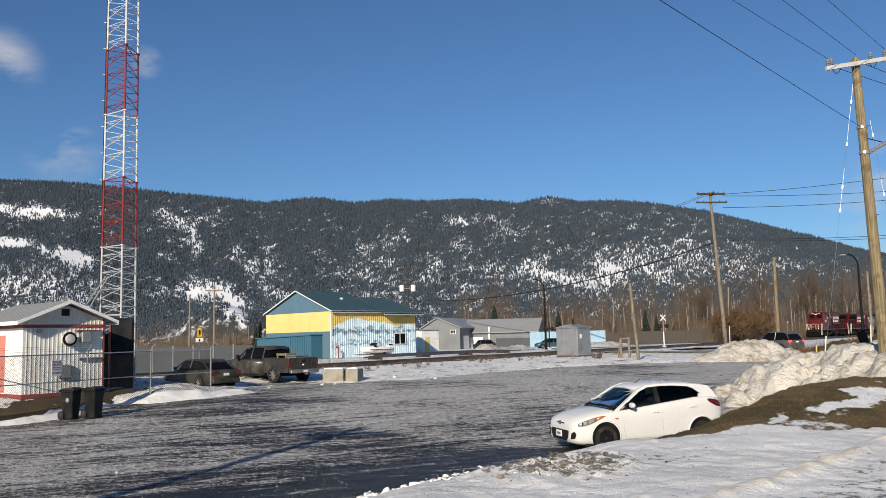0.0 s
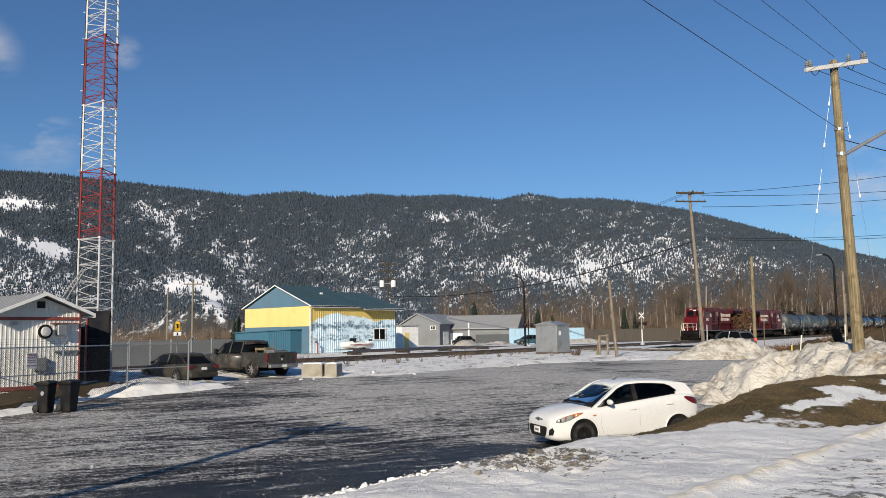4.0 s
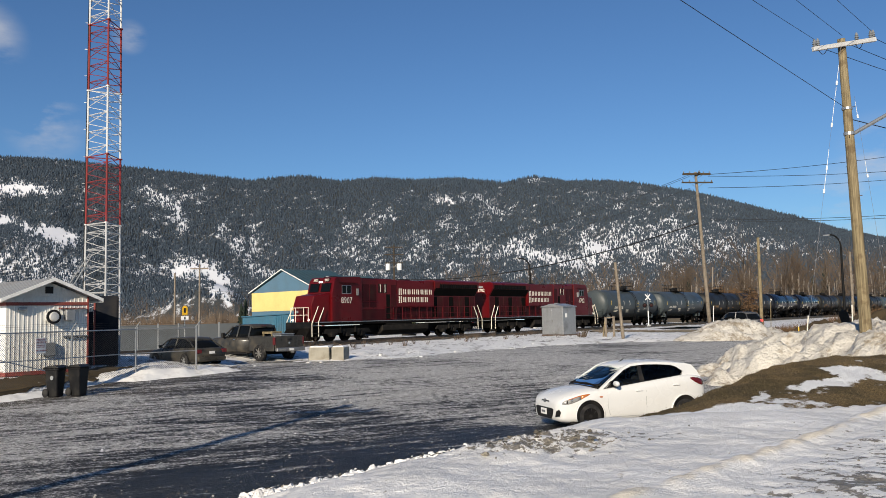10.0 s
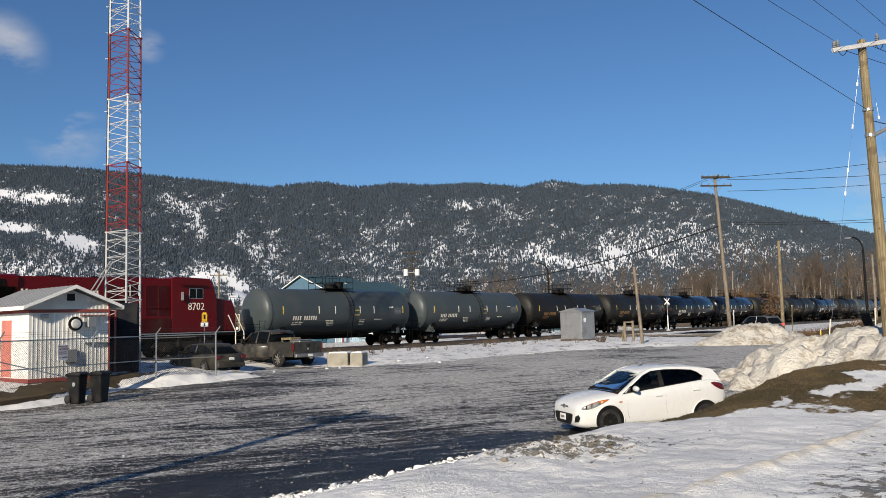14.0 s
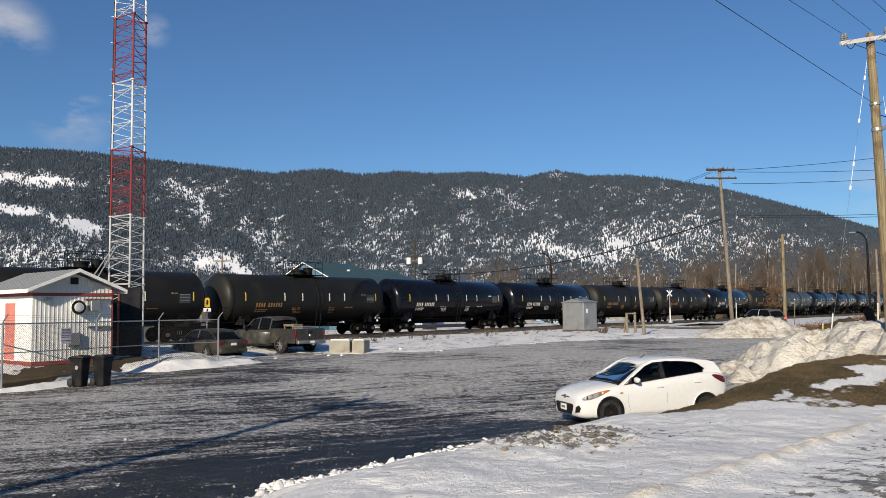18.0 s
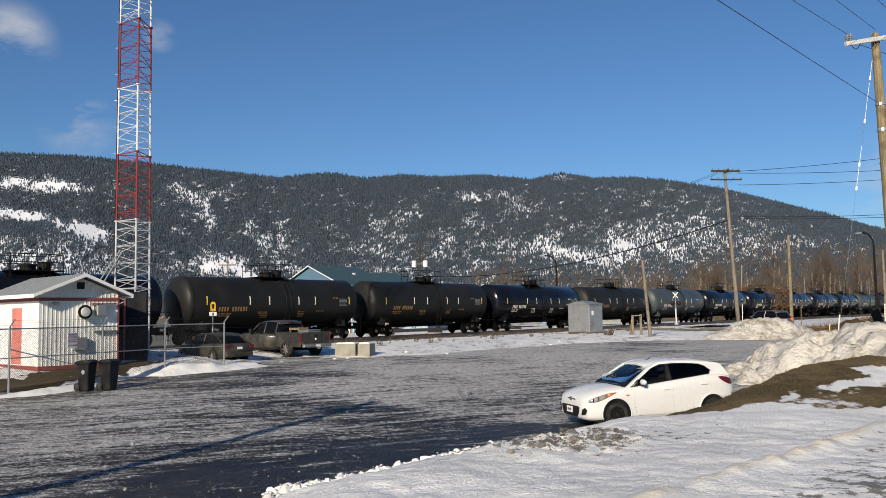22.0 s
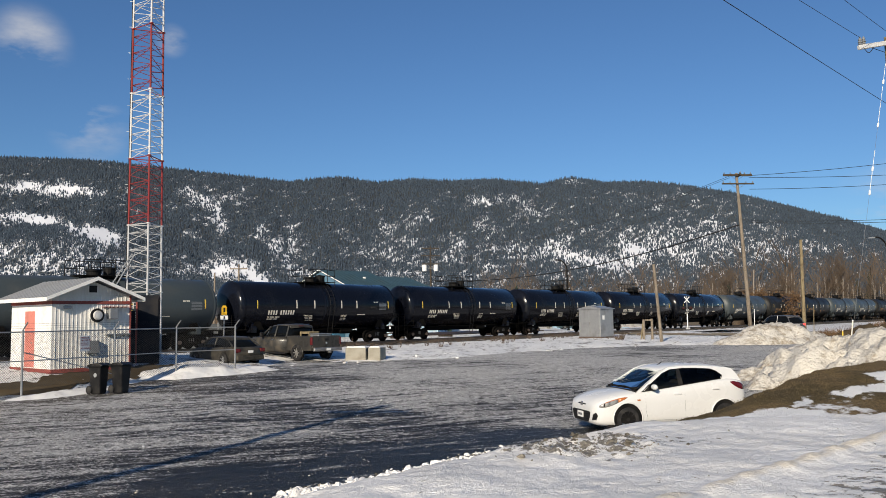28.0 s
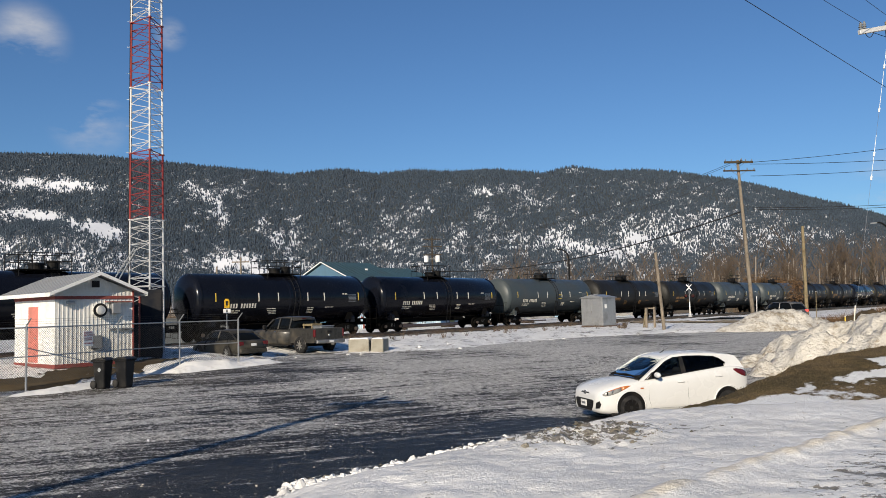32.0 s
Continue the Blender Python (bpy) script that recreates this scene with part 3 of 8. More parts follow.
def verge_height(x, y):
    d = -line_distance(LOT_FAR, x, y) + 0.5 * fbm(x, y, 0.5, 1.2)
    o = track_off(x, y)
    h = -0.06 + (0.22 * smooth01(-0.2, 1.6, d) + 0.06 * smooth01(1.5, 5, d)) * (0.25 + 0.75 * smooth01(4, 11, o))
    h += (0.10 * fbm(x, y, 0.7, 5) + 0.05 * fbm(x, y, 2.6, 8)) * smooth01(0, 1.2, d)
    h += 0.16 * smooth01(-8, -11, x) * smooth01(0.5, 3, d)
    h -= 0.42 * smooth01(5.6, 4.0, o)
    park = math.exp(-((x + 9.8) / 3.6) ** 2 - ((y - 42.8) / 2.6) ** 2)
    h -= 0.34 * park * smooth01(-0.5, 1.0, d)
    return base(x, y) + h


xs = span(-60, -26, 1.0)[:-1] + span(-26, 20, 0.26)[:-1] + span(20, 52, 0.7)
ys = span(18, 26, 0.5)[:-1] + span(26, 70, 0.26)[:-1] + span(70, 110, 0.8)
sheet("snow_verge", xs, ys, verge_height, "snow_verge", "lumpy snow verge with dry weeds beside the railway", "snow",
      keep=lambda x, y: track_off(x, y) > 2.4 and line_distance(LOT_FAR, x, y) < 0.8 and (x < 25 or track_off(x, y) < 11))


def road_off(x, y):
    return abs((x - 7.0) * 0.724 + (y - 94.0) * 0.690)


sheet("gravel_road", span(2, 34, 0.6), span(64, 100, 0.6), lambda x, y: verge_height(x, y) + 0.06, "gravel_road", "tan gravel approach road to the railway crossing", "road",
      keep=lambda x, y: road_off(x, y) < 2.8 + 0.5 * fbm(x, y, 0.5, 2) and track_off(x, y) > 3.0 and line_distance(LOT_FAR, x, y) < 0)


def bank_height(x, y):
    d = line_distance(BANK_TOE, x, y) + 0.22 * fbm(x, y, 0.9, 2.4) + 0.10 * fbm(x, y, 3.1, 6)
    h = -0.40 + 1.08 * smooth01(-0.3, 4.3, d)
    h += (0.05 * fbm(x, y, 0.5, 3.3) + 0.022 * fbm(x, y, 3.0, 1.1)) * smooth01(0.1, 1.2, d)
    edge = smooth01(0.0, 0.35, d) * smooth01(1.3, 0.5, d)
    h += edge * 0.34 * abs(fbm(x, y, 4.2, 5.5)) * (0.6 + 0.8 * fbm(x, y, 1.3, 3.0))
    return h + patch_weight(x, y) * (0.13 * abs(fbm(x, y, 4.2, 4)) + 0.05 * fbm(x, y, 9.0, 6) + 0.02) + 0.07 * footpath(x, y)


def patch_weight(x, y):
    """Where the ploughed gravel lies on the bank's crest."""
    u, v = (x - 1.35) / 1.2, (y - 10.85 - 0.25 * (x - 1.35)) / 1.15
    lane = 1.0 - 0.30 * math.exp(-((y - 10.85 - 0.25 * (x - 1.35)) / 0.18) ** 2)
    return math.exp(-(u * u + v * v) ** 1.8) * lane


def bank_dirt(x, y):
    a = 0.66 * patch_weight(x, y) + 0.30 * math.exp(-(((x - 2.9) / 0.9) ** 2) - ((y - 11.3) / 0.5) ** 2)
    b = 0.85 * math.exp(-(((x - 4.4) / 1.1) ** 2) - ((y - 7.8) / 0.85) ** 2)
    side = (y - 8.03) * 0.691 - (x - 2.44) * 0.723
    grey = 0.40 * smooth01(0.0, -0.8, side) * smooth01(1.8, 3.4, x)
    return max(a, b, grey, 0.30 * smooth01(0.5, -0.1, line_distance(BANK_TOE, x, y)))


def footpath(x, y):
    """A trodden ridge of old snow that crosses the bank."""
    d = abs((y - 8.03) * 0.691 - (x - 2.44) * 0.723)
    steps = 0.5 + 0.5 * math.sin((x * 0.86 + y * 0.52) * 8.5)
    return math.exp(-(d / 0.14) ** 2) * (0.72 + 0.28 * steps + 0.5 * fbm(x, y, 1.4, 7)) * smooth01(-1.5, 0.2, x)


def bank_material():
    k = Mat("crusted_snow_bank", 0.5, 0, 0.35).world()
    big, mid, fine = k.noise(0.8, 5, 0.6), k.noise(4.5, 6, 0.65), k.noise(32, 4, 0.65)
    crust = k.noise(9, 5, 0.6, k.mapped((0.6, 1.5, 1), (0, 0, radians(-20))))
    blotch = k.noise(4.6, 7, 0.74)
    v = k.math("ADD", k.attr("soil"), k.math("MULTIPLY", k.math("SUBTRACT", blotch, 0.5), 3.4))
    f = k.range(v, 0.50, 0.60)
    snow = k.mix(k.range(big, 0.35, 0.7), (0.70, 0.685, 0.66), (0.84, 0.825, 0.80))
    snow = k.mix(k.range(k.math("ADD", k.math("MULTIPLY", big, 0.4), k.math("MULTIPLY", mid, 0.6)), 0.60, 0.72, 0, 0.55), snow, (0.55, 0.46, 0.33))
    snow = k.mix(k.range(k.math("ADD", k.attr("path"), k.math("MULTIPLY", k.math("SUBTRACT", mid, 0.5), 0.8)), 0.40, 0.95, 0, 0.6), snow, (0.72, 0.62, 0.45))
    soil = k.mix(k.range(fine, 0.3, 0.7), (0.040, 0.033, 0.022), (0.27, 0.23, 0.165))
    k.set("Base Color", k.mix(k.math("MULTIPLY", f, 0.9), snow, soil))
    k.set("Roughness", k.range(crust, 0.3, 0.7, 0.35, 0.7))
    k.bump(k.math("ADD", k.math("ADD", mid, k.math("MULTIPLY", crust, 0.5)), k.math("MULTIPLY", fine, 0.5)), 0.040, 0.9)
    return k.m


M["bank"] = bank_material()
xs = span(-12, -3, 0.3)[:-1] + span(-3, 9, 0.055)[:-1] + span(9, 30, 0.5)
ys = span(-12, 5, 0.5)[:-1] + span(5, 18.5, 0.055)[:-1] + span(18.5, 40, 0.5)
sheet("snow_bank", xs, ys, bank_height, "bank", "crusted roadside snow bank with gravel-stained edge", "snow bank",
      keep=lambda x, y: line_distance(BANK_TOE, x, y) > -0.35, attrs={"soil": bank_dirt, "path": footpath})


def berm_height(x, y):
    best, crest = 1e9, 0.0
    for (ax, ay, az), (bx, by, bz) in zip(BERM[:-1], BERM[1:]):
        dx, dy = bx - ax, by - ay
        t = max(0, min(1, ((x - ax) * dx + (y - ay) * dy) / (dx * dx + dy * dy)))
        d = math.hypot(x - ax - t * dx, y - ay - t * dy)
        if d < best:
            best, crest = d, az + t * (bz - az)
            side = dx * (y - ay) - dy * (x - ax)
    wide = 1.3 if side > 0 else 3.6
    low = -0.55 if side > 0 else 0.62
    h = low + (crest - low) * (1 - smooth01(0.0, wide, best))
    return h + 0.04 * fbm(x, y, 1.2, 3) + 0.025 * fbm(x, y, 4, 6) - (0.35 * smooth01(3.1, 4.0, best) if side < 0 else 0.0) - 0.3 * smooth01(3.3, 2.7, x)


def berm_snow(x, y):
    # a tongue of snow lies across the front slope, and thin snow towards its foot
    mid = 14.20 + 0.47 * (x - 5.3)
    w = math.exp(-((y - mid - 0.22 * fbm(x, y, 0.9, 4)) / (0.30 + 0.10 * max(0.0, x - 5.8))) ** 2) * smooth01(4.9, 5.9, x) * (0.72 + 0.9 * fbm(x, y, 1.6, 2))
    fy = 13.45 + 0.65 * smooth01(6.2, 5.2, x)
    foot = smooth01(fy + 0.35, fy - 0.35, y + 0.3 * fbm(x, y, 1.1, 6))
    return max(w * 1.05, foot, 0.12 + 0.30 * smooth01(mid, mid - 0.5, y) * (0.55 + 1.6 * fbm(x, y, 1.1, 9)))


xs, ys = span(2.5, 14.5, 0.07), span(11.5, 20.5, 0.07)
sheet("grass_berm", xs, ys, berm_height, "grass", "brown dead-grass berm with patches of melting snow", "berm", attrs={"snow": berm_snow},
      keep=lambda x, y: berm_height(x, y) > -0.42)


# dead blades standing on the berm
rng = random.Random(77)
V, Fc = [], []
while len(Fc) < 26000:
    x, y = rng.uniform(3.6, 12.5), rng.uniform(12.6, 18.2)
    if berm_snow(x, y) > 0.42 + rng.uniform(-0.15, 0.1):
        continue
    z = berm_height(x, y)
    if z < 0.2:
        continue
    for q in range(4):
        h, a = rng.uniform(0.010, 0.032), rng.uniform(0, 6.28)
        bx, by = x + rng.gauss(0, 0.04), y + rng.gauss(0, 0.04)
        w = 0.006
        b = len(V)
        V += [(bx - w * math.sin(a), by + w * math.cos(a), z - 0.02), (bx + w * math.sin(a), by - w * math.cos(a), z - 0.02), (bx + h * 0.7 * math.cos(a), by + h * 0.7 * math.sin(a), z + h * rng.uniform(0.3, 0.9))]
        Fc.append((b, b + 1, b + 2))
me = bpy.data.meshes.new("dead_grass")
me.from_pydata(V, [], Fc)
solid("dead_grass", me, "blade", "matted dead brown grass on the berm", "grass", kind="stuff")


def heap(name, cx, cy, rx, ry, h, turn, mat, label, seed, step=0.14, zbase=0.0, rough=0.3, flat=0.0):
    c, s = math.cos(radians(turn)), math.sin(radians(turn))

    def height(x, y):
        u, v = ((x - cx) * c + (y - cy) * s) / rx, (-(x - cx) * s + (y - cy) * c) / ry
        r = math.hypot(u, v) + 0.22 * fbm(x, y, 0.6, seed)
        z = h * (1 - smooth01(flat, 1.0, r)) ** 0.65
        z += rough * (fbm(x, y, 0.9, seed + 3) * 0.35 + 0.40 * abs(fbm(x, y, 2.4, seed + 5)) + 0.26 * fbm(x, y, 5.5, seed + 1)) * (1 - smooth01(0.5, 1.05, r))
        return zbase + base(x, y) - 0.10 + z

    R = max(rx, ry) * 1.2
    return sheet(name, span(cx - R, cx + R, step), span(cy - R, cy + R, step), height, mat, label, "mound",
                 keep=lambda x, y: height(x, y) > base(x, y) + zbase - 0.085, kind="")


heap("snow_mound", 22.0, 59.3, 4.9, 2.3, 1.55, 14, "snow_dirty", "ploughed heap of dirty yellowish snow", 2.2, 0.17)
heap("snow_mound", 16.6, 25.6, 9.6, 6.2, 1.95, -65, "snow_dirty", "large ploughed snow heap with dirt-stained face", 5.1, 0.13, rough=0.36, flat=0.34)
heap("snow_mound", -11.6, 35.2, 4.6, 1.7, 0.55, 40, "snow", "low snow heap along the chain-link fence", 8.3, 0.14, rough=0.12)
heap("snow_mound", -14.0, 28.6, 3.6, 0.95, 0.24, 60, "snow", "trodden strip of snow in front of the chain-link fence", 9.4, 0.12, rough=0.10)
heap("dirt_mound", 37.0, 62, 13.0, 5.0, 2.1, 12, "dirt", "brown earth mound under dead brush", 7.2, 0.3, rough=0.25)
heap("dirt_mound", 27.5, 64, 5.0, 3.0, 0.7, 25, "dirt", "low brown earth mound", 3.9, 0.3, rough=0.08)
heap("snow_mound", 5.5, 104, 3.2, 1.6, 0.8, 50, "snow_dirty", "dirty snow heap beyond the tracks", 4.4, 0.3, 0.2)
heap("snow_mound", 10.5, 116, 4.0, 1.6, 0.45, 50, "snow_dirty", "dirty snow heap beyond the tracks", 6.6, 0.35, 0.2)
heap("snow_mound", 24.0, 122, 6.0, 1.8, 0.6, 40, "snow_dirty", "dirty snow heap beyond the tracks", 1.6, 0.35, 0.2)

# loose ice chunks along the toe of the bank and on the lot
bm = ([], [])
rng = random.Random(5)


def ico(level):
    own = bmesh.new()
    bmesh.ops.create_icosphere(own, subdivisions=level, radius=1.0)
    own.verts.ensure_lookup_table()
    out = [v.co.copy() for v in own.verts], [[v.index for v in f.verts] for f in own.faces]
    own.free()
    return out


ICO = ico(1), ico(2)


def chunk(pile, p, r, rng):
    """Adds one rough lump to a pile, a pair of lists of corners and faces."""
    vs, fs = ICO[1 if r > 0.035 else 0]
    ox, b = rng.uniform(0, 50), len(pile[0])
    for v in vs:
        q = v * r * (0.9 + 0.9 * noise.noise(v * 1.5 + Vector((ox, 0, 0))) + rng.uniform(-0.14, 0.14))
        pile[0].append((p[0] + q.x, p[1] + q.y, p[2] + q.z * 0.62))
    pile[1].extend([b + i for i in f] for f in fs)


def pile_mesh(pile, name):
    me = bpy.data.meshes.new(name)
    me.from_pydata(pile[0], [], pile[1])
    return me


for i in range(620):
    j = rng.randrange(1, 5)
    (ax, ay), (bx, by) = BANK_TOE[j], BANK_TOE[j + 1]
    t = rng.random()
    r = abs(rng.gauss(0, 0.034)) + 0.010
    off = rng.gauss(-0.06, 0.15)
    x, y = ax + t * (bx - ax) - off, ay + t * (by - ay) + off * 0.7
    chunk(bm, (x, y, max(lot_height(x, y), bank_height(x, y)) + r * 0.1), r, rng)
for i in range(70):
    x, y = rng.uniform(-12, 4), rng.uniform(9, 30)
    r = abs(rng.gauss(0, 0.014)) + 0.007
    if line_distance(BANK_TOE, x, y) < -0.2:
        chunk(bm, (x, y, lot_height(x, y) + r * 0.3), r, rng)
for i in range(34):
    t = rng.random() ** 1.3
    x, y = -2.9 + 3.0 * t + rng.gauss(0, 0.06), 12.25 + 3.3 * t + rng.gauss(0, 0.06)
    r = rng.uniform(0.05, 0.12)
    chunk(bm, (x, y, max(lot_height(x, y), bank_height(x, y)) + r * 0.15), r, rng)
# small crumbs of ice strewn over the asphalt
V, Fc = [], []
while len(V) < 6 * 3600:
    x, y = rng.uniform(-13, 5), 8.5 + 20 * rng.random() ** 1.5
    if line_distance(BANK_TOE, x, y) > -0.15 or fbm(x, y, 0.7, 12) < rng.uniform(-0.5, 0.5):
        continue
    r = abs(rng.gauss(0, 0.007)) + 0.004
    z = lot_height(x, y)
    b = len(V)
    for dx, dy, dz in ((1, 0, 0), (0, 1, 0), (-1, 0, 0), (0, -1, 0), (0, 0, 1), (0, 0, -1)):
        q = r * rng.uniform(0.6, 1.5)
        V.append((x + dx * q, y + dy * q, z + dz * q * 0.7))
    for i in range(4):
        Fc += [(b + i, b + (i + 1) % 4, b + 4), (b + (i + 1) % 4, b + i, b + 5)]
me = bpy.data.meshes.new("ice_crumbs")
me.from_pydata(V, [], Fc)
solid("ice_crumbs", me, "snow_dirty", "small crumbs of ice strewn over the asphalt", "ice", kind="stuff")

# crumbled edge of the far verge
for i in range(70):
    j = rng.randrange(2, len(LOT_FAR) - 2)
    (ax, ay), (bx, by) = LOT_FAR[j], LOT_FAR[j + 1]
    t = rng.random()
    r = abs(rng.gauss(0, 0.04)) + 0.015
    off = abs(rng.gauss(0, 1.3)) * rng.choice((1, 1, -0.4))
    x, y = ax + t * (bx - ax) - 0.4 * off, ay + t * (by - ay) + off
    chunk(bm, (x, y, max(lot_height(x, y), verge_height(x, y)) + r * 0.1), r, rng)
solid("ice_chunks", pile_mesh(bm, "ice_chunks"), "snow", "loose lumps of ice and snow on the asphalt", "ice", kind="stuff")

# clods of gravel ploughed on to the bank
bm = ([], [])
rng = random.Random(15)
made = 0
while made < 420:
    j = rng.randrange(1, 7)
    (ax, ay), (bx, by) = BANK_TOE[j], BANK_TOE[j + 1]
    t, off = rng.random(), abs(rng.gauss(0.05, 0.16))
    x, y = ax + t * (bx - ax) - off * 0.8, ay + t * (by - ay) + off * 0.6
    chunk(bm, (x, y, max(lot_height(x, y), bank_height(x, y))), abs(rng.gauss(0, 0.022)) + 0.008, rng)
    made += 1
made = 0
while made < 380:
    x, y = rng.gauss(1.35, 0.9), rng.gauss(10.85, 0.9)
    if made > 350:
        x, y = rng.uniform(0.5, 7.0), rng.uniform(7.5, 14.0)
    elif patch_weight(x, y) < rng.random():
        continue
    r = abs(rng.gauss(0, 0.013)) + 0.005
    chunk(bm, (x, y, bank_height(x, y) + r * 0.1), r, rng)
    made += 1
solid("gravel_clods", pile_mesh(bm, "gravel_clods"), "clod", "frozen clods of gravel and soil on the snow bank", "gravel", kind="stuff")

# ---- mountains ----
RIDGE_R = [-1.6, -1.0, -0.70, -0.55, -0.46, -0.37, -0.30, -0.218, -0.155, -0.106, -0.064, -0.015, 0.034, 0.097, 0.133, 0.174, 0.223, 0.265, 0.327, 0.396, 0.465, 0.52, 0.65, 0.9, 1.6]
RIDGE_E = [0.15, 0.19, 0.213, 0.207, 0.2015, 0.190, 0.181, 0.170, 0.1755, 0.167, 0.171, 0.167, 0.1685, 0.162, 0.1695, 0.162, 0.162, 0.1575, 0.1465, 0.129, 0.110, 0.093, 0.066, 0.06, 0.05]
Y0, Y1 = 1600.0, 3500.0


def ridge(r):
    return float(np.interp(r, RIDGE_R, RIDGE_E))


def hill_z(x, y):
    r = x / y
    t = (y - Y0) / (Y1 - Y0)
    top = ridge(r)
    if t > 1:
        return top * Y1 - (y - Y1) * 0.25
    u = max(0.0, t)
    e = top * (0.02 + 0.98 * (0.45 * u + 0.55 * smooth01(-0.1, 1.05, u) / 0.985))
    fold = 0.5 * fbm(x, y * 0.35, 0.0022, 2.0) + 0.4 * abs(fbm(x, y * 0.5, 0.004, 5))
    e += 0.020 * fold * math.sin(math.pi * u) ** 0.7
    e += 0.036 * math.exp(-((r + 0.275) / 0.06) ** 2 - ((u - 0.05) / 0.10) ** 2)
    e += 0.030 * math.exp(-((r + 0.52) / 0.12) ** 2 - ((u - 0.34) / 0.16) ** 2)
    return e * y * smooth01(-0.04, 0.03, t) - 2


def _gap(r, e, r0, e0, r1, e1):
    dr, de = r1 - r0, e1 - e0
    t = max(0.0, min(1.0, ((r - r0) * dr + (e - e0) * de) / (dr * dr + de * de)))
    return math.hypot(r - r0 - t * dr, e - e0 - t * de)


def clearing(r, e):
    """How bare a hillside is at direction r and steepness e."""
    n = noise.fractal(Vector((r * 34, e * 46, 1.7)), 0.9, 2.1, 5)
    n2 = noise.fractal(Vector((r * 400, e * 170, 7.7)), 0.9, 2.1, 3)
    n3 = noise.fractal(Vector((r * 760, e * 300, 3.1)), 0.9, 2.1, 2)
    v = 0.0

    def blot(cr, ce, wr, we):
        return math.exp(-((r - cr) / wr) ** 2 - ((e - ce) / we) ** 2)

    def seam(pts, w):
        if r < pts[0][0] - 3 * w or r > pts[-1][0] + 3 * w:
            return 0.0
        best = min(_gap(r, e, *p, *q) for p, q in zip(pts[:-1], pts[1:]))
        return math.exp(-(best / w) ** 2)

    ragged = 1.0 + 0.9 * n
    v += 1.25 * ragged * seam(((-0.64, 0.174), (-0.557, 0.171), (-0.514, 0.168), (-0.455, 0.162)), 0.0085)
    v += 1.10 * ragged * seam(((-0.64, 0.136), (-0.557, 0.131), (-0.52, 0.126), (-0.485, 0.115), (-0.435, 0.106)), 0.0085)
    v += 0.45 * smooth01(-0.39, -0.45, r) * smooth01(0.112, 0.10, e)
    v += 0.75 * seam(((-0.352, 0.168), (-0.324, 0.148), (-0.306, 0.130), (-0.300, 0.112)), 0.008) + 0.55 * seam(((-0.308, 0.138), (-0.304, 0.120)), 0.007)
    v += 0.42 * blot(-0.305, 0.153, 0.045, 0.014) + 0.5 * blot(-0.341, 0.109, 0.012, 0.006)
    v += 1.0 * ragged * seam(((-0.306, 0.059), (-0.285, 0.062), (-0.262, 0.052), (-0.244, 0.036)), 0.013) + 0.55 * blot(-0.33, 0.060, 0.05, 0.016)
    v += 0.70 * seam(((-0.252, 0.110), (-0.229, 0.080), (-0.211, 0.058), (-0.19, 0.05)), 0.008) + 0.62 * seam(((-0.215, 0.112), (-0.213, 0.08)), 0.007)
    v += 0.6 * blot(-0.159, 0.169, 0.012, 0.003) + 0.8 * blot(-0.097, 0.113, 0.014, 0.007) + 0.85 * blot(-0.055, 0.121, 0.022, 0.006)
    v += 0.55 * blot(0.015, 0.143, 0.035, 0.008) + 0.62 * blot(0.053, 0.146, 0.022, 0.011) + 0.62 * blot(0.088, 0.128, 0.022, 0.009) + 0.55 * blot(0.018, 0.115, 0.015, 0.009)
    v += 1.1 * blot(0.134, 0.1655, 0.014, 0.0045) + 0.8 * seam(((0.10, 0.082), (0.125, 0.074), (0.155, 0.063), (0.20, 0.058)), 0.008)
    v += 1.5 * ragged * blot(0.196, 0.090, 0.010, 0.010) + 1.0 * blot(0.212, 0.078, 0.018, 0.007)
    v += 0.42 * blot(0.30, 0.105, 0.075, 0.026) + 0.36 * blot(0.29, 0.072, 0.06, 0.018) + 0.45 * blot(0.434, 0.080, 0.045, 0.010) + 0.35 * blot(0.36, 0.080, 0.05, 0.02)
    v += 0.34 * blot(0.24, 0.140, 0.06, 0.012)
    v += 0.30 * smooth01(0.13, 0.09, e) * smooth01(-0.20, -0.08, r) * smooth01(0.36, 0.2, r) + 0.12 * smooth01(0.12, 0.07, e)
    v -= 0.25 * smooth01(0.145, 0.165, e) * smooth01(-0.25, -0.15, r) * (1 - blot(0.134, 0.1655, 0.02, 0.006))
    return 0.44 * v + 0.13 * n + 0.26 * n2 + 0.32 * n3


rs = span(-1.5, -0.75, 0.06)[:-1] + span(-0.75, 0.75, 0.006)[:-1] + span(0.75, 1.5, 0.06)
hy = span(Y0 - 80, Y1 + 40, 30)[:-1] + span(Y1 + 40, 4300, 120)
verts = [(r * y, y, hill_z(r * y, y)) for y in hy for r in rs]
n = len(rs)
faces = [(j * n + i, j * n + i + 1, j * n + n + i + 1, j * n + n + i) for j in range(len(hy) - 1) for i in range(n - 1)]
me = bpy.data.meshes.new("mountain")
me.from_pydata(verts, [], faces)
for p in me.polygons:
    p.use_smooth = True
at = me.attributes.new("bare", "FLOAT", "POINT")
at.data.foreach_set("value", [clearing(v[0] / v[1], (v[2] - EYE) / v[1]) for v in verts])
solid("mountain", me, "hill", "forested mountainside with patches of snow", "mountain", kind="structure")


